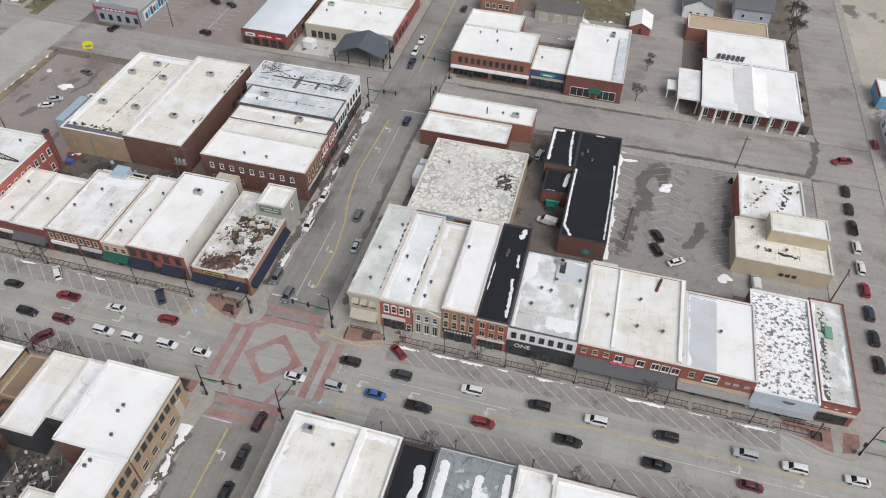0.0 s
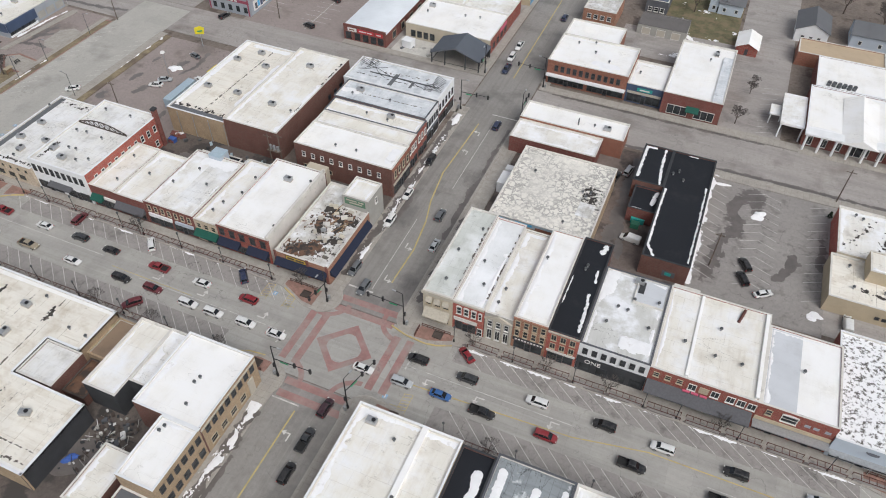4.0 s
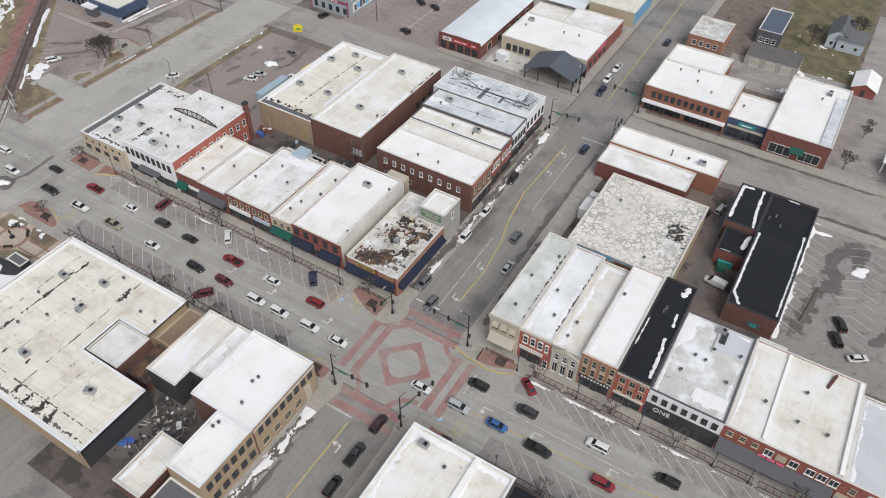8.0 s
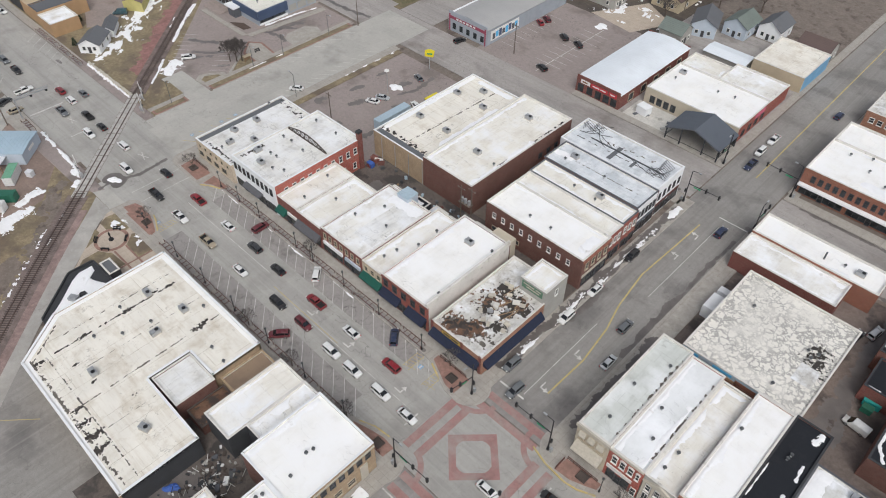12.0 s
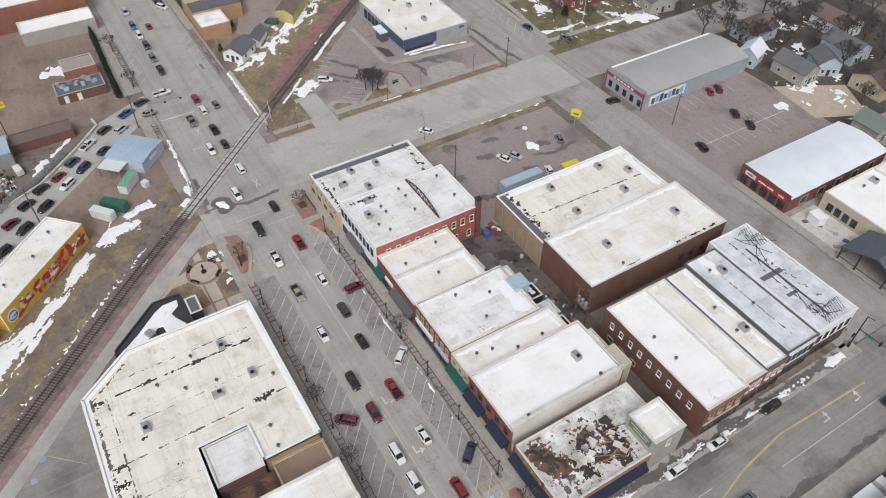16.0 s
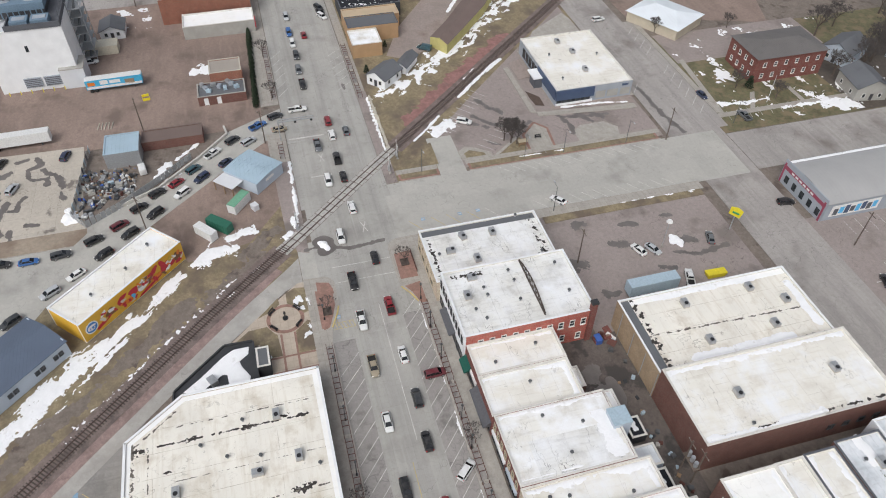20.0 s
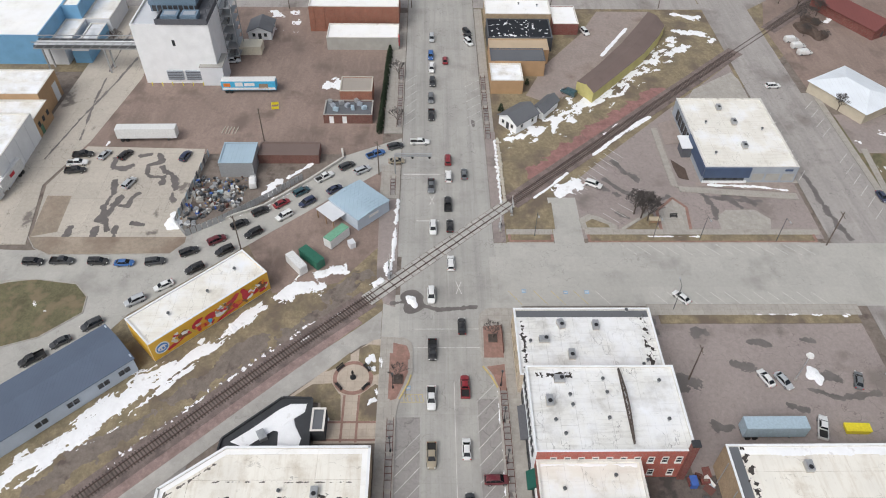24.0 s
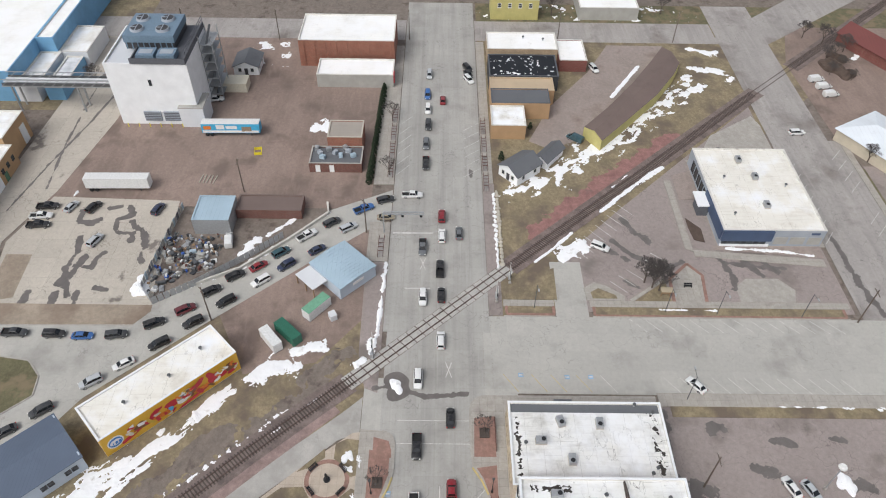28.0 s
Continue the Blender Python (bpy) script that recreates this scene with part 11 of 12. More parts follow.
snow_field(near_line([(9.2, 121), (9.0, 160)], 1.1), 7.8, 118, 11, 163, -0.045, 0.28, 0.14, 0.2, 0.5, (1, 0.5), 0, 20)
for x, y, rx, ry, t, s in ((-196.6, 9.2, 2.3, 1.6, 30, 5), (-160, 23.6, 0.9, 0.6, 0, 9), (-163.6, 29.2, 1.2, 0.7, 40, 10),
                           (-170.6, 66.4, 1.7, 1.2, 20, 13), (-151.2, 146.8, 2.0, 1.6, 0, 15), (21.8, 149.8, 1.8, 1.6, 0, 16), (36.2, 121.6, 1.6, 1.4, 0, 17), (10.6, 158.6, 2.6, 0.8, 5, 18), (10.2, 161.5, 1.6, 0.6, 0, 19), (-129.4, 221.5, 2.4, 1.8, 0, 20),
                           (-170, -14, 1.2, 0.8, 30, 21), (-168, -11, 0.9, 0.6, 0, 22), (-226.4, -16, 0.8, 0.5, 0, 23), (-154.6, 60.6, 1.8, 0.7, 0, 24), (-147.6, 60, 1.2, 0.5, 20, 25)):
    snow(x, y, rx, ry, t, -0.06 if x < -63 or x > -60 else KERB, 0.4 if s in (5, 13, 15, 16) else 0.22, 200 + s)
for k in range(16):
    snow(-203.4 - 1.6 * k, 87.9, rs.uniform(0.5, 0.95), rs.uniform(0.3, 0.5), 0, 0.05, 0.5, 620 + k, 0.5, 20)
snow_field(near_line([(-190.6, 122), (-190.6, 134)], 0.5), -191.2, 118, -189.6, 138, 0.1, 0.2, 0.12, 0.45, 0.6, (1, 0.5), 0, 41, 0.8)
snow_field(near_line([(-166.8, 140), (-166.6, 160)], 0.6), -168, 138, -165, 161, 0.12, 0.2, 0.14, 0.62, 0.9, (1, 0.5), 0, 42, 0.8)
snow_field(near_line([(-209.6, 141.7), (-208.8, 153.4), (-207.4, 161)], 0.55), -212, 140, -205, 163.4, 0.1, 0.2, 0.14, 0.2, 0.5, (1, 0.5), 0, 43, 0.7)
snow_field(near_line([(-266.2, 123.2), (-274.2, 128.2), (-282.8, 133.8)], 0.7), -286, 120, -263, 137, 3.95, 0.25, 0.1, 0.05, 0.4, (1, 1), 0, 44, 0.3, label="strip of snow left on the curved shed roof")
snow_field(lambda x, y: 0.0, -287, 89, -275.5, 108.6, 4.57, 0.25, 0.08, 0.42, 0.9, (1, 1), 0, 45, 0.9, label="spots of snow on a black roof")


def puddle(pts, material="wet_patch", z=0.0, label="dark wet stain of melt water"):
    solid("wet_stain", M().prism(pts, z - 0.01, z + 0.008), material, label, "wet stain", kind="structure")


def streak(path, w, z, seed):
    """A wet runnel along a path, of uneven width and ragged edge."""
    xs, ys = [p[0] for p in path], [p[1] for p in path]
    m = field(near_line(path, w), min(xs) - 4, min(ys) - 4, max(xs) + 4, max(ys) + 4, z + 0.009, 0.3, 0.002, 0.05, 0.4, (1, 1), 0, seed, 0.7)
    if m.f:
        solid("wet_stain", m, "wet_patch", "dark wet stain of melt water", "wet stain", kind="structure")


streak([(12.6, 124), (13.4, 130), (14.2, 137), (17.6, 143), (15.6, 148), (17.4, 156), (20.4, 158), (21.8, 151)], 1.7, -0.045, 1)
streak([(28, 130), (30.4, 134), (30.8, 138)], 1.2, -0.045, 2)
streak([(36.8, 137), (37.2, 143), (36.4, 147)], 0.9, -0.045, 3)
sheet("ground_verge", [(-190.4, -23.2), (-187.0, -20.6), (-184.8, -16.6), (-185.1, 10.8), (-188.6, 13.4), (-190.4, 13.3)], 0.03, "tan_dirt", "muddy tan verge along the concrete lot", "verge")
sheet("ground_verge", [(-205.0, -24.2), (-205.0, -18.3), (-192.2, -17.3), (-190.5, -23.0)], -0.035, "tan_dirt", "mud washed over the corner of the concrete lot", "verge")
solid("kerb", ribbon([(-190.6, -23.4), (-186.8, -20.7), (-184.6, -16.6), (-184.9, 10.8)], -0.1, 0.1, -0.1, 0.1), "kerb_concrete", "worn concrete kerb round the lot's corner", "kerb", kind="structure")
for k, (path, w) in enumerate((([(-219.8, -11.8), (-216.4, -11.8), (-215.4, -8.4), (-217, -6.8)], 0.9), ([(-222.1, -1.3), (-218.7, 0.6), (-217, -2.7), (-212.7, -1.9), (-212.2, 2.6), (-209.6, 2.6)], 0.7), ([(-216, 1.3), (-212.7, 4.5), (-209.6, 6.3), (-206, 6.2), (-203.1, 6.9)], 0.8), ([(-210.6, -9.3), (-206, -8.6), (-202, -8.9), (-195.9, -8.9)], 0.8),
                               ([(-201.6, -7.5), (-201.1, -3.5), (-204.5, -3.2), (-206, -2)], 0.6), ([(-193.6, -14.7), (-190.9, -14.6)], 0.7), ([(-193.6, -8.8), (-190.6, -8.4)], 0.7), ([(-193.6, -4.1), (-190.6, -3.8)], 0.8), ([(-195, -0.5), (-194.5, 2.2)], 0.7), ([(-221, -6), (-221.6, -3)], 0.6))):
    streak(path, w, -0.04, 190 + k)
solid("snow_pile", heap(blob(-194.9, 9.2, 2.0, 2.4, 20, 30, 0.3, 97), -0.045, 0.5, 6), "snow", "old snow pile beside the junk yard fence", "snow", kind="stuff")
car(-209.8, 25.6, 190, "van", "white", "parked beside the junk yard", -0.06)
streak([(-193, -6), (-198, -8), (-204, -6)], 0.8, -0.04, 6)
streak([(-212, 115), (-207, 119), (-203, 126), (-205, 130)], 0.6, -0.045, 7)
streak([(-199, 116), (-196, 120), (-193, 124)], 0.6, -0.045, 8)
streak([(-205, 140), (-204, 146), (-203.4, 153)], 0.5, -0.045, 9)
streak([(-165, 117.5), (-160, 116.5), (-150, 117), (-148, 120)], 0.8, -0.045, 10)
streak([(-56, 20), (-60, 32), (-59.8, 44)], 0.5, 0.004, 11)
streak([(-46.6, 118), (-46.2, 130), (-46.6, 146), (-46.2, 158)], 0.5, 0.004, 12)
streak([(-61.4, 92), (-61.6, 100), (-61.2, 110)], 0.6, 0.004, 13)
streak([(-7, 122), (-8.4, 130), (-10, 138), (-11, 148), (-9.6, 158)], 0.9, -0.05, 14)
streak([(-122, 112), (-112, 113.5), (-104, 112.5), (-96, 115)], 1.6, -0.05, 15)
streak([(-148, 145), (-146, 150), (-147, 158)], 0.7, -0.045, 16)
streak([(-219.8, -30.3), (-236, -27.4), (-257, -22.8), (-270, -20.6)], 0.35, -0.02, 51)
streak([(-228, -24), (-246, -26), (-268, -27), (-300, -27.6)], 0.3, -0.02, 52)
streak([(-170, 62), (-170.5, 66), (-168, 72), (-169, 80)], 0.5, 0.0, 54)
streak([(-46, 164.6), (-20, 164.9), (8, 164.7), (34, 165), (58, 164.8)], 0.6, 0.0, 55)
streak([(58.6, 166), (60, 172), (61, 178), (60.5, 184)], 0.9, 0.0, 56)
streak([(-40, 182.4 - 1.9), (-10, 180.3), (20, 180.4)], 0.5, 0.0, 57)
streak([(-96, 165.8), (-80, 165.6), (-66, 165.9)], 0.6, 0.0, 58)
streak([(-62.4, 92.4), (-62, 104), (-61.8, 118), (-62, 140), (-62, 158)], 1.1, KERB + 0.01, 59)
streak([(-30, 84.3), (10, 84.3), (46, 84.4)], 0.35, KERB + 0.006, 60)
streak([(-76, 84.2), (-146, 84.2)], 0.35, KERB + 0.006, 61)
streak([(-61.8, 24), (-61.4, 54)], 1.0, KERB + 0.018, 62)
streak([(-11, 118), (-9.6, 136), (-9, 160)], 1.8, -0.052, 63)
streak([(-43.6, 92), (-43.4, 108), (-43.8, 120)], 1.0, KERB + 0.02, 64)
streak([(-46.2, 112), (-46.5, 122), (-46.1, 134)], 0.9, 0.004, 65)
streak([(-60, 112), (-59.4, 117), (-60, 124)], 0.9, 0.004, 66)
puddle(blob(-170.6, 66.6, 2.6, 3.2, 30, 30, 0.3, 71), z=0.0)
puddle(blob(-149, 118.8, 1.8, 1.0, 10, 26, 0.3, 72), z=-0.045)
puddle(blob(-116, 115, 3.4, 1.6, 0, 26, 0.3, 73), z=-0.05)
puddle(blob(-85, 33, 4.5, 3, 30, 26, 0.3, 74), z=-0.05)
puddle(blob(-236, 82.4, 1.6, 0.6, 10, 24, 0.3, 75), z=0.0)
for k, (x, y, w) in enumerate(((-150, 121, 1.4), (-153.8, 133, 1.2), (-151, 150, 1.2), (-140, 125, 0.9), (-162, 127, 1.3), (-159.6, 138, 1.0), (-144, 141, 0.8), (-160, 149, 0.7))):
    streak([(x, y - 1.2), (x + 0.6, y + 1.2)], w, -0.045, 700 + k)
for k, path in enumerate((((-207, 138.7), (-202, 140.4), (-197, 140.6)), ((-205.2, 144.4), (-201, 147.6)), ((-206, 148), (-202.4, 151.3)), ((-210.2, 111), (-208.4, 114.6), (-205.4, 117.3)), ((-219.5, 118.8), (-215, 121), (-211.7, 123.8)), ((-243, 166), (-236, 163.6), (-228, 166.8)), ((-248, 150), (-244, 158), (-246, 163)), ((-190, 170), (-200, 168.4), (-214, 168)))):
    streak(list(path), 0.8, -0.045 if path[0][1] < 165 else 0.0, 720 + k)


# gardens of the far north-west
snow_field(lambda x, y: 0.0, -169, 228, -114, 275, -0.05, 0.5, 0.15, 0.2, 0.14, (1, 1), 0, 70)
snow_field(near_line([(-198, 217), (-192, 219), (-190, 226)], 2.6), -206, 210, -187, 236, -0.05, 0.3, 0.15, 0.05, 0.3, (1, 1), 0, 71, 0.8)
snow_field(near_line([(-199.6, 188), (-198, 195), (-199, 203)], 0.9), -204, 184, -194, 210, -0.05, 0.28, 0.15, 0.15, 0.4, (1, 1), 0, 72, 0.8)
snow_field(near_line([(-193.4, 205), (-193.2, 224)], 0.9), -196, 200, -190.6, 228, -0.05, 0.28, 0.15, 0.15, 0.4, (1, 1), 0, 73, 0.8)


def bare_tree(x, y, tall, seed, spread=0.5, z=-0.1, label="bare winter tree with fine grey twigs", fork=5):
    """A tapered trunk, limbs that fork again and again, and fine twigs."""
    rnd = random.Random(seed)
    t = thing("tree", x, y, z, label, "tree")
    trunk, limbs, twigs = M(), M(), M()
    th = tall * 0.3
    trunk.tube((0, 0, 0), (0, 0, th), tall * 0.028, 8, tall * 0.02)

    def grow(p, d, l, r, level):
        q = p + d * l
        (limbs if level < 3 else twigs).tube(p, q, r, 5 if level < 3 else 3, r * 0.6)
        if level >= fork:
            return
        for _ in range(3 if level < 4 else 4):
            e = (d + Vector((rnd.uniform(-1, 1), rnd.uniform(-1, 1), rnd.uniform(-0.2, 0.7))) * spread * 1.5).normalized()
            grow(q, e, l * rnd.uniform(0.6, 0.85), max(r * 0.6, 0.026), level + 1)

    for k in range(4):
        a = 2 * math.pi * k / 4 + rnd.uniform(-0.4, 0.4)
        grow(Vector((0, 0, th * 0.96)), Vector((math.cos(a) * 0.6, math.sin(a) * 0.6, 1)).normalized(), tall * 0.2, tall * 0.014, 1)
    part("trunk", trunk, "bark", t)
    part("bough", limbs, "bark", t)
    tagged(part("crown", twigs, "twig", t), kind="stuff")
    return t


big = bare_tree(-197.0, 121.6, 8.0, 1, 0.62, fork=6)
small = bare_tree(-75.2, 63.0, 5.0, 2, 0.5, KERB, "small bare street tree in the pavement")
for x, y, s in ((-258.6, 61.0, 1.3), (-234.8, 61.4, 1.2)):
    copy_thing(small, pose(x, y, KERB) @ Matrix.Scale(s, 4))
for x, y, t in ((-106.8, 63.0, 40), (-69.5, 85.2, 80), (-113.5, 84.6, 120), (-12.8, 84.8, 30), (-0.4, 84.8, 160), (21, 84.8, 210), (-28.6, 84.8, 75), (-160.6, 83.2, 10), (-150.4, 64, 100), (-92, 63, 20), (-17, 63, 55), (10, 63, 90)):
    copy_thing(small, pose(x, y, KERB, 0, 0, t))
for x, y, s, t in ((-198.6, 120.2, 0.9, 70), (-196.2, 123.0, 0.95, 150), (-199.2, 122.8, 0.85, 230)):
    copy_thing(big, pose(x, y, -0.1, 0, 0, t) @ Matrix.Scale(s, 4))
for k, path in enumerate((((-128, 2), (-146, 21.6), (-160, 35.6)), ((-150, 31), (-163, 43.6), (-171, 52)), ((-172, 48), (-178, 55)))):
    solid("mud_patch", field(near_line(list(path), 1.8), -182, -4, -122, 60, -0.06, 0.4, 0.01, 0.1, 0.2, (1, 1), 0, 95 + k, 1.0), "soil", "dark mud worn through the dead grass", "mud", kind="structure")
for x, y, s, t in ((11.4, 187.5, 0.75, 20), (57.8, 236, 1.2, 50), (59.2, 246, 1.3, 90), (60, 258, 1.3, 130), (58, 268, 1.2, 10), (-206, 196.5, 0.8, 70), (-198, 205, 0.8, 100), (-205, 240, 1.4, 60), (-196, 248, 1.5, 150), (-186.6, 236, 1.3, 200), (-213, 252, 1.4, 20), (-240, 214, 0.7, 80), (-243, 188.5, 0.7, 10),
                   (-300, 204, 0.8, 30), (-305, 199, 0.9, 90), (-309, 194, 0.8, 160), (-322, 112, 1.0, 40), (-324, 150, 1.0, 120), (-276, -28, 0.8, 60), (-10, 250, 1.0, 70), (2, 262, 1.1, 100), (55, 214, 0.6, 20), (55.6, 224, 0.8, 140),
                   (-165, 236, 1.2, 30), (-157, 241, 1.3, 80), (-157.5, 252, 1.2, 140), (-166, 282, 1.5, 20), (-180, 256, 1.4, 190), (-158, 264, 1.4, 70), (-148, 258, 1.2, 10), (-134, 254, 1.3, 100), (-120, 262, 1.4, 50), (-192, 262, 1.4, 33), (-205, 266, 1.5, 120), (-222, 262, 1.4, 75), (-140, 272, 1.5, 15), (13.6, 205, 0.55, 60), (14.2, 210, 0.45, 10), (57.6, 190, 0.5, 20), (57.8, 198, 0.45, 90), (57.4, 206, 0.5, 140), (57.6, 182.4, 0.35, 10), (-172, 244, 1.3, 44), (-176, 268, 1.5, 88), (-150, 246, 1.1, 12), (-144, 266, 1.4, 99), (-130, 268, 1.5, 31), (-126, 250, 1.1, 64), (-116, 252, 1.2, 81), (-184, 280, 1.6, 17), (-170, 296, 1.7, 52), (-150, 290, 1.6, 73), (-200, 284, 1.6, 9), (-214, 276, 1.5, 190), (-232, 250, 1.2, 66), (-108, 262, 1.3, 40), (-171.5, 232, 1.3, 5), (-158.4, 235.5, 1.2, 61), (-172, 262, 1.5, 117), (-205, 230, 1.1, 77), (-209, 247, 1.5, 31), (-228, 240, 1.4, 150), (-194, 255, 1.5, 210), (-185, 250, 1.4, 26), (-219, 284, 1.6, 95), (-236, 272, 1.5, 13), (-201, 274, 1.6, 140), (-163, 256, 1.4, 66), (-154, 283, 1.6, 38), (-131, 282, 1.6, 105), (-112, 276, 1.5, 80), (-96, 270, 1.4, 52), (-118, 243, 0.9, 12), (50, 262, 1.3, 21), (66, 300, 1.6, 5), (38, 270, 1.2, 77), (20, 274, 1.3, 130)):
    copy_thing(big, pose(x, y, -0.1, 0, 0, t) @ Matrix.Scale(s, 4))


def conifer(x, y, tall, seed):
    rnd = random.Random(seed)
    t = thing("conifer_shrub", x, y, -0.1, "dark green clipped conifer in a hedge row", "shrub", "hedge row")
    part("trunk", M().cyl(0, 0, 0, tall * 0.3, 0.08, 6), "bark", t)
    m = M()
    for k in range(260):
        h = rnd.uniform(0.06, 1.0)
        r = (0.95 * (1 - h) + 0.12) * rnd.uniform(0.6, 1.0) * tall * 0.33
        a = rnd.uniform(0, 6.283)
        p = Vector((r * math.cos(a), r * math.sin(a), tall * h))
        d = Vector((math.cos(a), math.sin(a), rnd.uniform(-0.2, 0.6))).normalized() * 0.34
        s = Vector((-math.sin(a), math.cos(a), rnd.uniform(-0.4, 0.4))) * 0.17
        m.add([p - s, p + s, p + d], [(0, 1, 2)])
    tagged(part("crown", m, "conifer", t), kind="stuff")
    return t


c0 = conifer(-231.6, 56.4, 2.6, 3)
for i in range(1, 26):
    copy_thing(c0, pose(-231.6 - 1.95 * i, 56.4 + 0.06 * i, -0.1, 0, 0, 40 * i) @ Matrix.Scale(0.85 + 0.3 * rs.random(), 4))
for x, y, s in ((-205.4, 200.6, 1.5), (-242, 90.6, 1.0), (-256, 99.4, 0.8), (38, 156.6, 0.7)):
    copy_thing(c0, pose(x, y, -0.1) @ Matrix.Scale(s, 4))


for k, (x, y, s, a) in enumerate(((-294, 196, 0.7, 10), (-289.6, 199, 0.6, 70), (-286, 194.4, 0.6, 130), (-297, 200, 0.7, 200), (-283, 200, 0.5, 20))):
    copy_thing(big, pose(x, y, -0.1, 0, 0, a) @ Matrix.Scale(s, 4))
for k, (x, y, rx, ry) in enumerate(((-291, 197, 5, 3), (-286, 199.6, 3.2, 2.4), (-296, 200.4, 3, 2.2))):
    solid("brush_mound", heap(blob(x, y, rx, ry, 30 * k, 40, 0.35, 170 + k), -0.08, 1.4, k), "mulch", "dark heap of brush and tyres beside the far track", "brush heap")
snow_field(near_line([(-296, 206), (-303, 214)], 0.9), -308, 202, -292, 218, -0.05, 0.3, 0.2, 0.2, 0.5, (1, 1), 0, 46, 0.9)


def stones(x0, y0, x1, y1, n, seed):
    rnd = random.Random(seed)
    for k in range(n):
        u = (k + 0.5) / n
        solid("boulder", heap(blob(0, 0, rnd.uniform(0.4, 0.75), rnd.uniform(0.35, 0.6), rnd.uniform(0, 180), 10, 0.15, seed + k), 0, rnd.uniform(0.4, 0.7), k), "stone_trim", "pale boulder in a row beside the pavement", "boulder", "boulder row", at=(x0 + (x1 - x0) * u, y0 + (y1 - y0) * u, -0.06))


stones(-203, 88.9, -229, 88.7, 22, 800)
# paths round the brick apartment house
for pts in ([(-195.4, 181.6), (-193.4, 181.6), (-193.4, 262), (-195.4, 262)], [(-225, 187.6), (-195.4, 184.8), (-195.4, 186.4), (-225, 189.4)], [(-203, 199.6), (-195.4, 195), (-195.4, 196.6), (-203, 201.2)], [(-203, 212), (-195.4, 212), (-195.4, 213.4), (-203, 213.4)]):
    sheet("path", pts, -0.03, "pavement_concrete", "narrow concrete garden path", "path")
solid("flagpole", M().cyl(0, 0, 0, 9, 0.08, 8, 0.05), "metal_panel", "pale metal flagpole on the lawn", "flagpole", at=(-197.2, 201.6, -0.06))
# plaza by the bank with shelter
PLAZA = [(-193.0, 125.7), (-199.6, 126.1), (-204.4, 131), (-200.9, 133.7), (-193.0, 132.8)]
sheet("plaza_paving", PLAZA, 0.07, "pavement_concrete", "small paved plaza by the street", "pavement")
kerb(PLAZA, 0.7, 0.1, "brick_paver", "brick edging of the plaza")
bench(-197.4, 129.6, 90, 0.07)
sh = thing("sign_shelter", -194.6, 124.0, 0, "small wooden notice shelter", "shelter")
for s in (-0.9, 0.9):
    part("post", M().box(-0.1, 0.1, s - 0.1, s + 0.1, 0, 2.0), "plank_wood", sh)
part("board", M().box(-0.06, 0.06, -0.8, 0.8, 0.7, 1.9), "plank_wood", sh)
part("roof", M().box(-0.7, 0.7, -1.3, 1.3, 2.0, 2.15), "stucco_tan", sh)
# more houses behind the apartment block and along the far side
for x, y, w, l, tn, wl, rf in ((-189.6 - 6, 232.6, 10, 11, 80, "stone_grey", "roof_dark_grey"), (-211, 262, 10, 13, 40, "pale_blue_paint", "roof_dark_grey"), (-214, 240, 9, 12, 25, "pale_blue_paint", "roof_dark_grey"), (-184.6 + 22, 246, 9, 12, 0, "pale_blue_paint", "roof_brown"), (-139.2, 237.8, 7.0, 11.6, 90, "stone_grey", "roof_dark_grey"), (-137, 248.6, 7, 8, 60, "pale_blue_paint", "roof_dark_grey"), (-139.6, 262.4, 9, 12, 90, "pale_blue_paint", "roof_dark_grey"), (-121.4, 258.4, 11, 21, 0, "stucco_tan", "roof_maple"), (-107.7, 231.4, 7, 8, 90, "stone_grey", "roof_moss"), (-152, 232.6, 6, 8, 20, "pale_blue_paint", "roof_tin_white"), (-152, 274, 10, 13, 90, "white_paint", "roof_brown"), (-103.8, 244.4, 8, 11, 20, "pale_blue_paint", "roof_dark_grey"), (-70, 254.4, 8.6, 10, 90, "stone_grey", "roof_maple"), (-94.6, 251.6, 8, 10, 0, "pale_blue_paint", "roof_moss"), (-85.6, 257.6, 7.5, 10, 0, "white_paint", "roof_dark_grey"),
                               (-2.6, 258.4, 6.4, 12, 0, "pale_blue_paint", "roof_dark_grey"), (1.4, 254.6, 5.4, 8, 90, "pale_blue_paint", "roof_dark_grey"), (28, 250, 10, 13, 0, "white_paint", "roof_dark_grey"), (46, 252, 10, 12, 90, "pale_blue_paint", "roof_dark_grey"), (98, 200, 12, 14, 0, "white_paint", "roof_snowy"), (-176, 215 + 12, 7, 9, 0, "stone_grey", "roof_brown")):
    if -187 < x < -169:
        continue
    gable_house("house", ("white" if wl == "white_paint" else "pale grey-blue" if wl == "pale_blue_paint" else "grey") + " timber house with shingled ridge roof", x, y, w, l, 4.2, 6.6, wl, rf, tn)
h = house_box("filling_station", "blue and white low building with snowy roof", 80, 204, 96, 214, 4.0, "white_paint", "roof_snowy", 0.3, {"s": "blue_panel", "w": "blue_panel"})
wall_piece(h, "w", 205, 213, 3.2, 3.9, 0.1, "red_sign", "sign_band", "red fascia band")
h = house_box("shop_building", "white single-storey building by the east street", 80, 176, 92, 196, 5.0, "white_paint", "roof_snowy", 0.3)
row_of(h, "w", 178, 195, 4, 1.0, 1.6, 1.6)

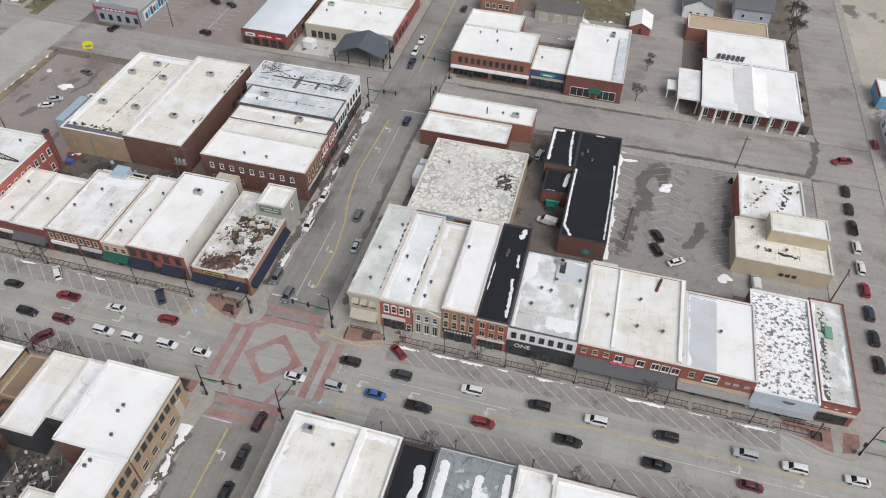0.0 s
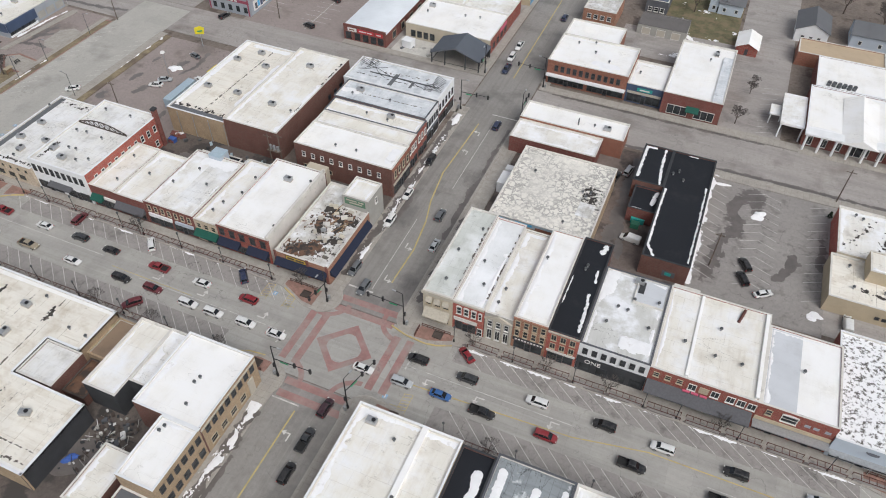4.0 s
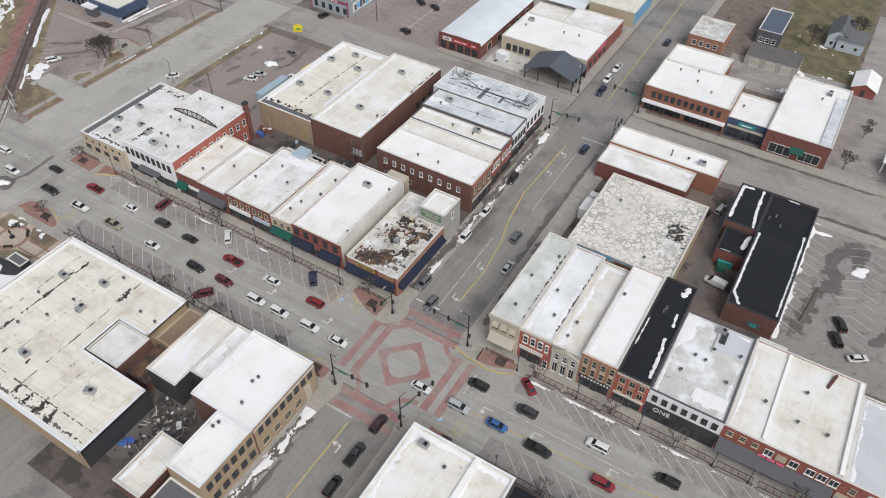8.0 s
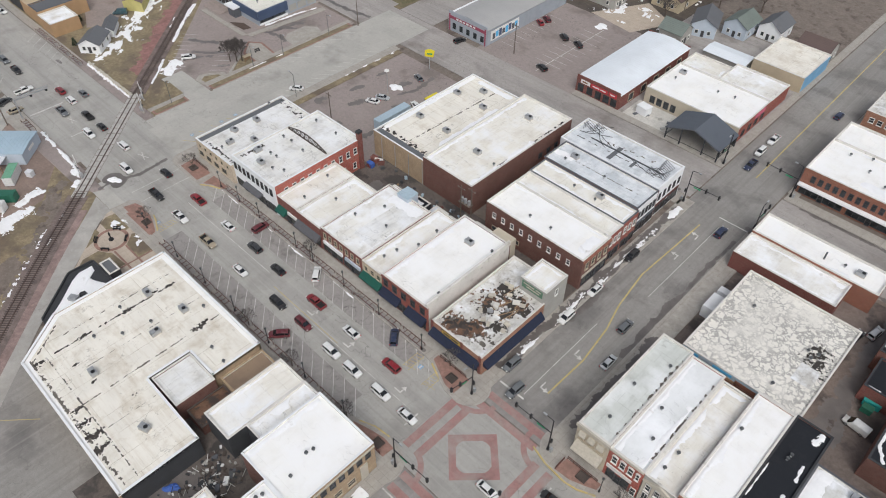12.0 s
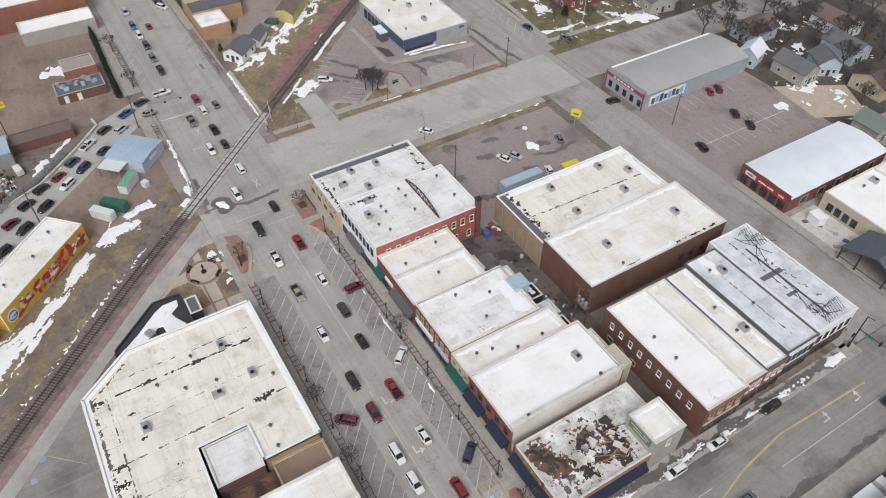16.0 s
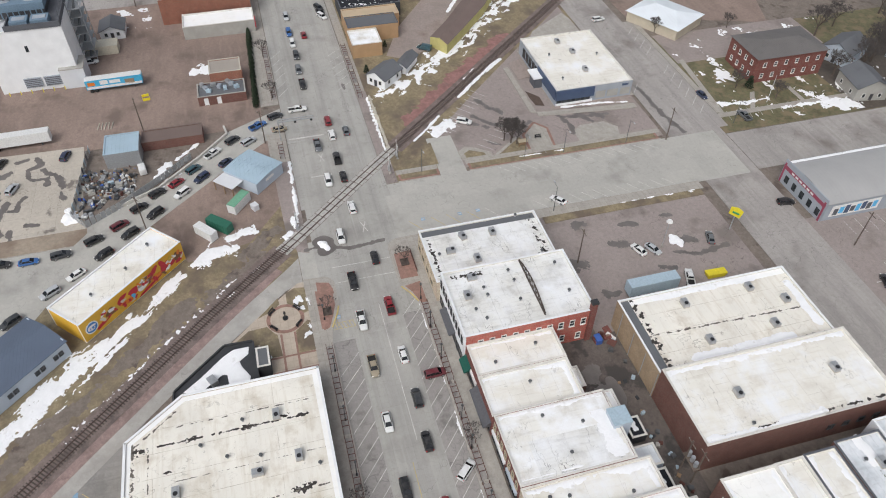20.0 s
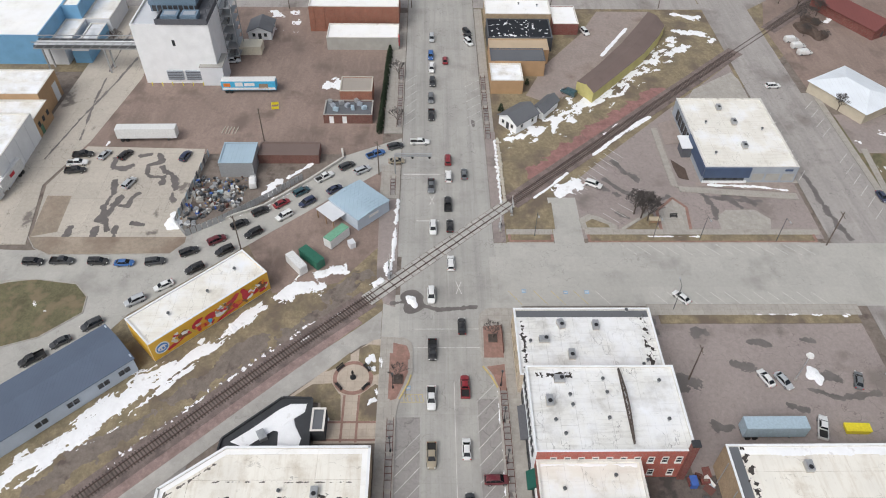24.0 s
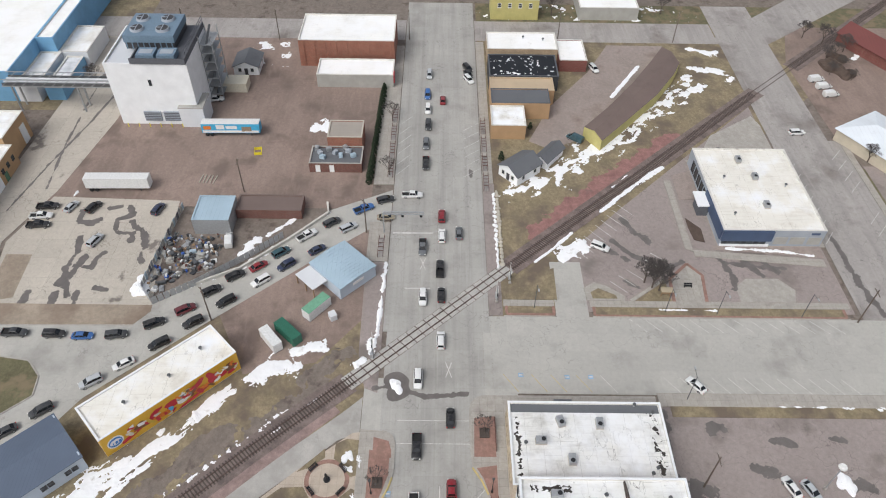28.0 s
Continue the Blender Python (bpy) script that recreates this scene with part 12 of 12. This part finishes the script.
# mould along the seams of the large store's roof
def roof_stain(path, w, z, seed, material="roof_mould", cut=0.2, scale=1.3, amp=1.1, cell=0.15):
    xs, ys = [p[0] for p in path], [p[1] for p in path]
    m = field(near_line(path, w), min(xs) - 3 * w, min(ys) - 3 * w, max(xs) + 3 * w, max(ys) + 3 * w, z + 0.012, cell, 0.004, cut, scale, (1, 1), 0, seed, amp)
    if m.f:
        solid("roof_stain", m, material, "black mould and soot left by standing water on a roof", "stain", kind="stuff")


for k, (path, w, c) in enumerate(((((-123.4, 26.4), (-123.4, 57)), 0.3, 0.25), (((-126.6, 34), (-126.4, 58)), 0.18, 0.4), (((-108.6, 28), (-109.2, 58.6)), 0.22, 0.35), (((-125, 26.6), (-89, 26.8)), 0.5, 0.3), (((-123.1, 29.2), (-89, 29.2)), 0.2, 0.3), (((-116, 27), (-116, 59)), 0.12, 0.4), (((-101, 27), (-101, 40)), 0.12, 0.4), (((-130, 34), (-124, 26.6)), 0.3, 0.3))):
    roof_stain(list(path), w * 0.8, 5.35, 300 + k, "roof_mould" if k == 0 else "roof_soot", c + 0.12)
for k, (x, y, w) in enumerate(((-123.5, 36.4, 0.8), (-123.4, 46.2, 0.9), (-123.4, 55.4, 0.9), (-124.1, 52.4, 0.7), (-109.3, 54, 1.2), (-109.8, 55.6, 0.5), (-123.1, 27.3, 1.1), (-104.9, 27, 1.3), (-101.4, 27.3, 1.6), (-98, 27.4, 1.3), (-108.3, 28.2, 0.9), (-112, 33, 0.5), (-118, 32.4, 0.5), (-104, 37, 0.5))):
    roof_stain([(x, y - w * 0.8), (x, y + w * 0.8)], w * 0.6, 5.35, 330 + k, cut=0.28, scale=1.9)
# soot and dirt on other roofs
for k, (path, w, z, mt, c) in enumerate((([(-16.6, 130), (-17.6, 134.6)], 2.2, 6.3, "roof_mould", 0.2), ([(-160, 88.6), (-149, 88.8)], 0.5, 5.7, "roof_mould", 0.3), ([(-162, 113), (-150, 113)], 0.8, 5.7, "roof_mould", 0.4),
                                          ([(-145.4, 90), (-145.6, 96)], 0.8, 8.65, "roof_mould", 0.35), ([(-114, 122), (-114, 158)], 0.5, 7.3, "roof_soot", 0.3),
                                          ([(-131, 124), (-115, 124)], 0.7, 7.36, "roof_mould", 0.35), ([(-122, 123), (-121, 158)], 0.25, 7.3, "roof_soot", 0.25), ([(-98.2, 124), (-98.1, 158)], 0.35, 8.55, "roof_mould", 0.3), ([(-92, 155.5), (-66, 155.8)], 0.16, 8.7, "roof_mould", 0.1), ([(-90, 146.8), (-68, 147.2)], 0.14, 8.4, "roof_soot", 0.1),
                                          ([(-86, 158), (-72, 160)], 1.2, 8.7, "roof_soot", 0.75), ([(-75, 91), (-66, 92)], 2.2, 4.9, "roof_soot", 0.3), ([(-74, 100), (-67, 104)], 2.8, 4.9, "bare_deck", 0.2), ([(-75, 90.4), (-66, 97)], 1.6, 4.93, "roof_mould", 0.3), ([(-72, 106), (-72, 98)], 1.4, 4.9, "roof_mould", 0.3), ([(-35, 90), (-35, 112)], 0.3, 8.9, "roof_soot", 0.3), ([(-28, 90), (-28, 112)], 0.3, 8.6, "roof_soot", 0.3),
                                          ([(53, 90), (54, 112)], 1.0, 5.45, "roof_soot", 0.35), ([(40, 141), (46, 152)], 1.5, 4.8, "roof_mould", 0.6), ([(47, 141), (51, 153)], 1.4, 4.8, "roof_mould", 0.55), ([(44, 129), (52, 128)], 0.6, 4.3, "roof_mould", 0.25))):
    roof_stain(path, w, z, 360 + k, mt, c + 0.18)
rd = random.Random(12)
for k, (x0, y0, x1, y1, z, roof) in enumerate(DRIFTS):
    if x1 < -200 or y0 > 215:
        continue
    w = rd.uniform(0.5, 1.1)
    paths = [[(x0 + 0.3, y0 + 0.5), (x0 + 0.3, y1 - 0.5)]] if y1 - y0 > x1 - x0 else [[(x0 + 0.5, y0 + 0.3), (x1 - 0.5, y0 + 0.3)]]
    if k % 2:
        paths.append([(x0 + 0.5, y1 - 0.4), (x1 - 0.5, y1 - 0.4)])
    if k % 3 == 0:
        paths.append([(x1 - 0.4, y0 + 0.5), (x1 - 0.4, y0 + (y1 - y0) * 0.6)])
    tests = [near_line(p, w) for p in paths]
    snow_field(lambda x, y: max(t(x, y) for t in tests), x0, y0, x1, y1, z + 0.01, 0.4, 0.12, 0.1, 0.3, (1, 1), 0, 400 + k, 0.7, label="thin snow drift behind the parapet of a flat roof")
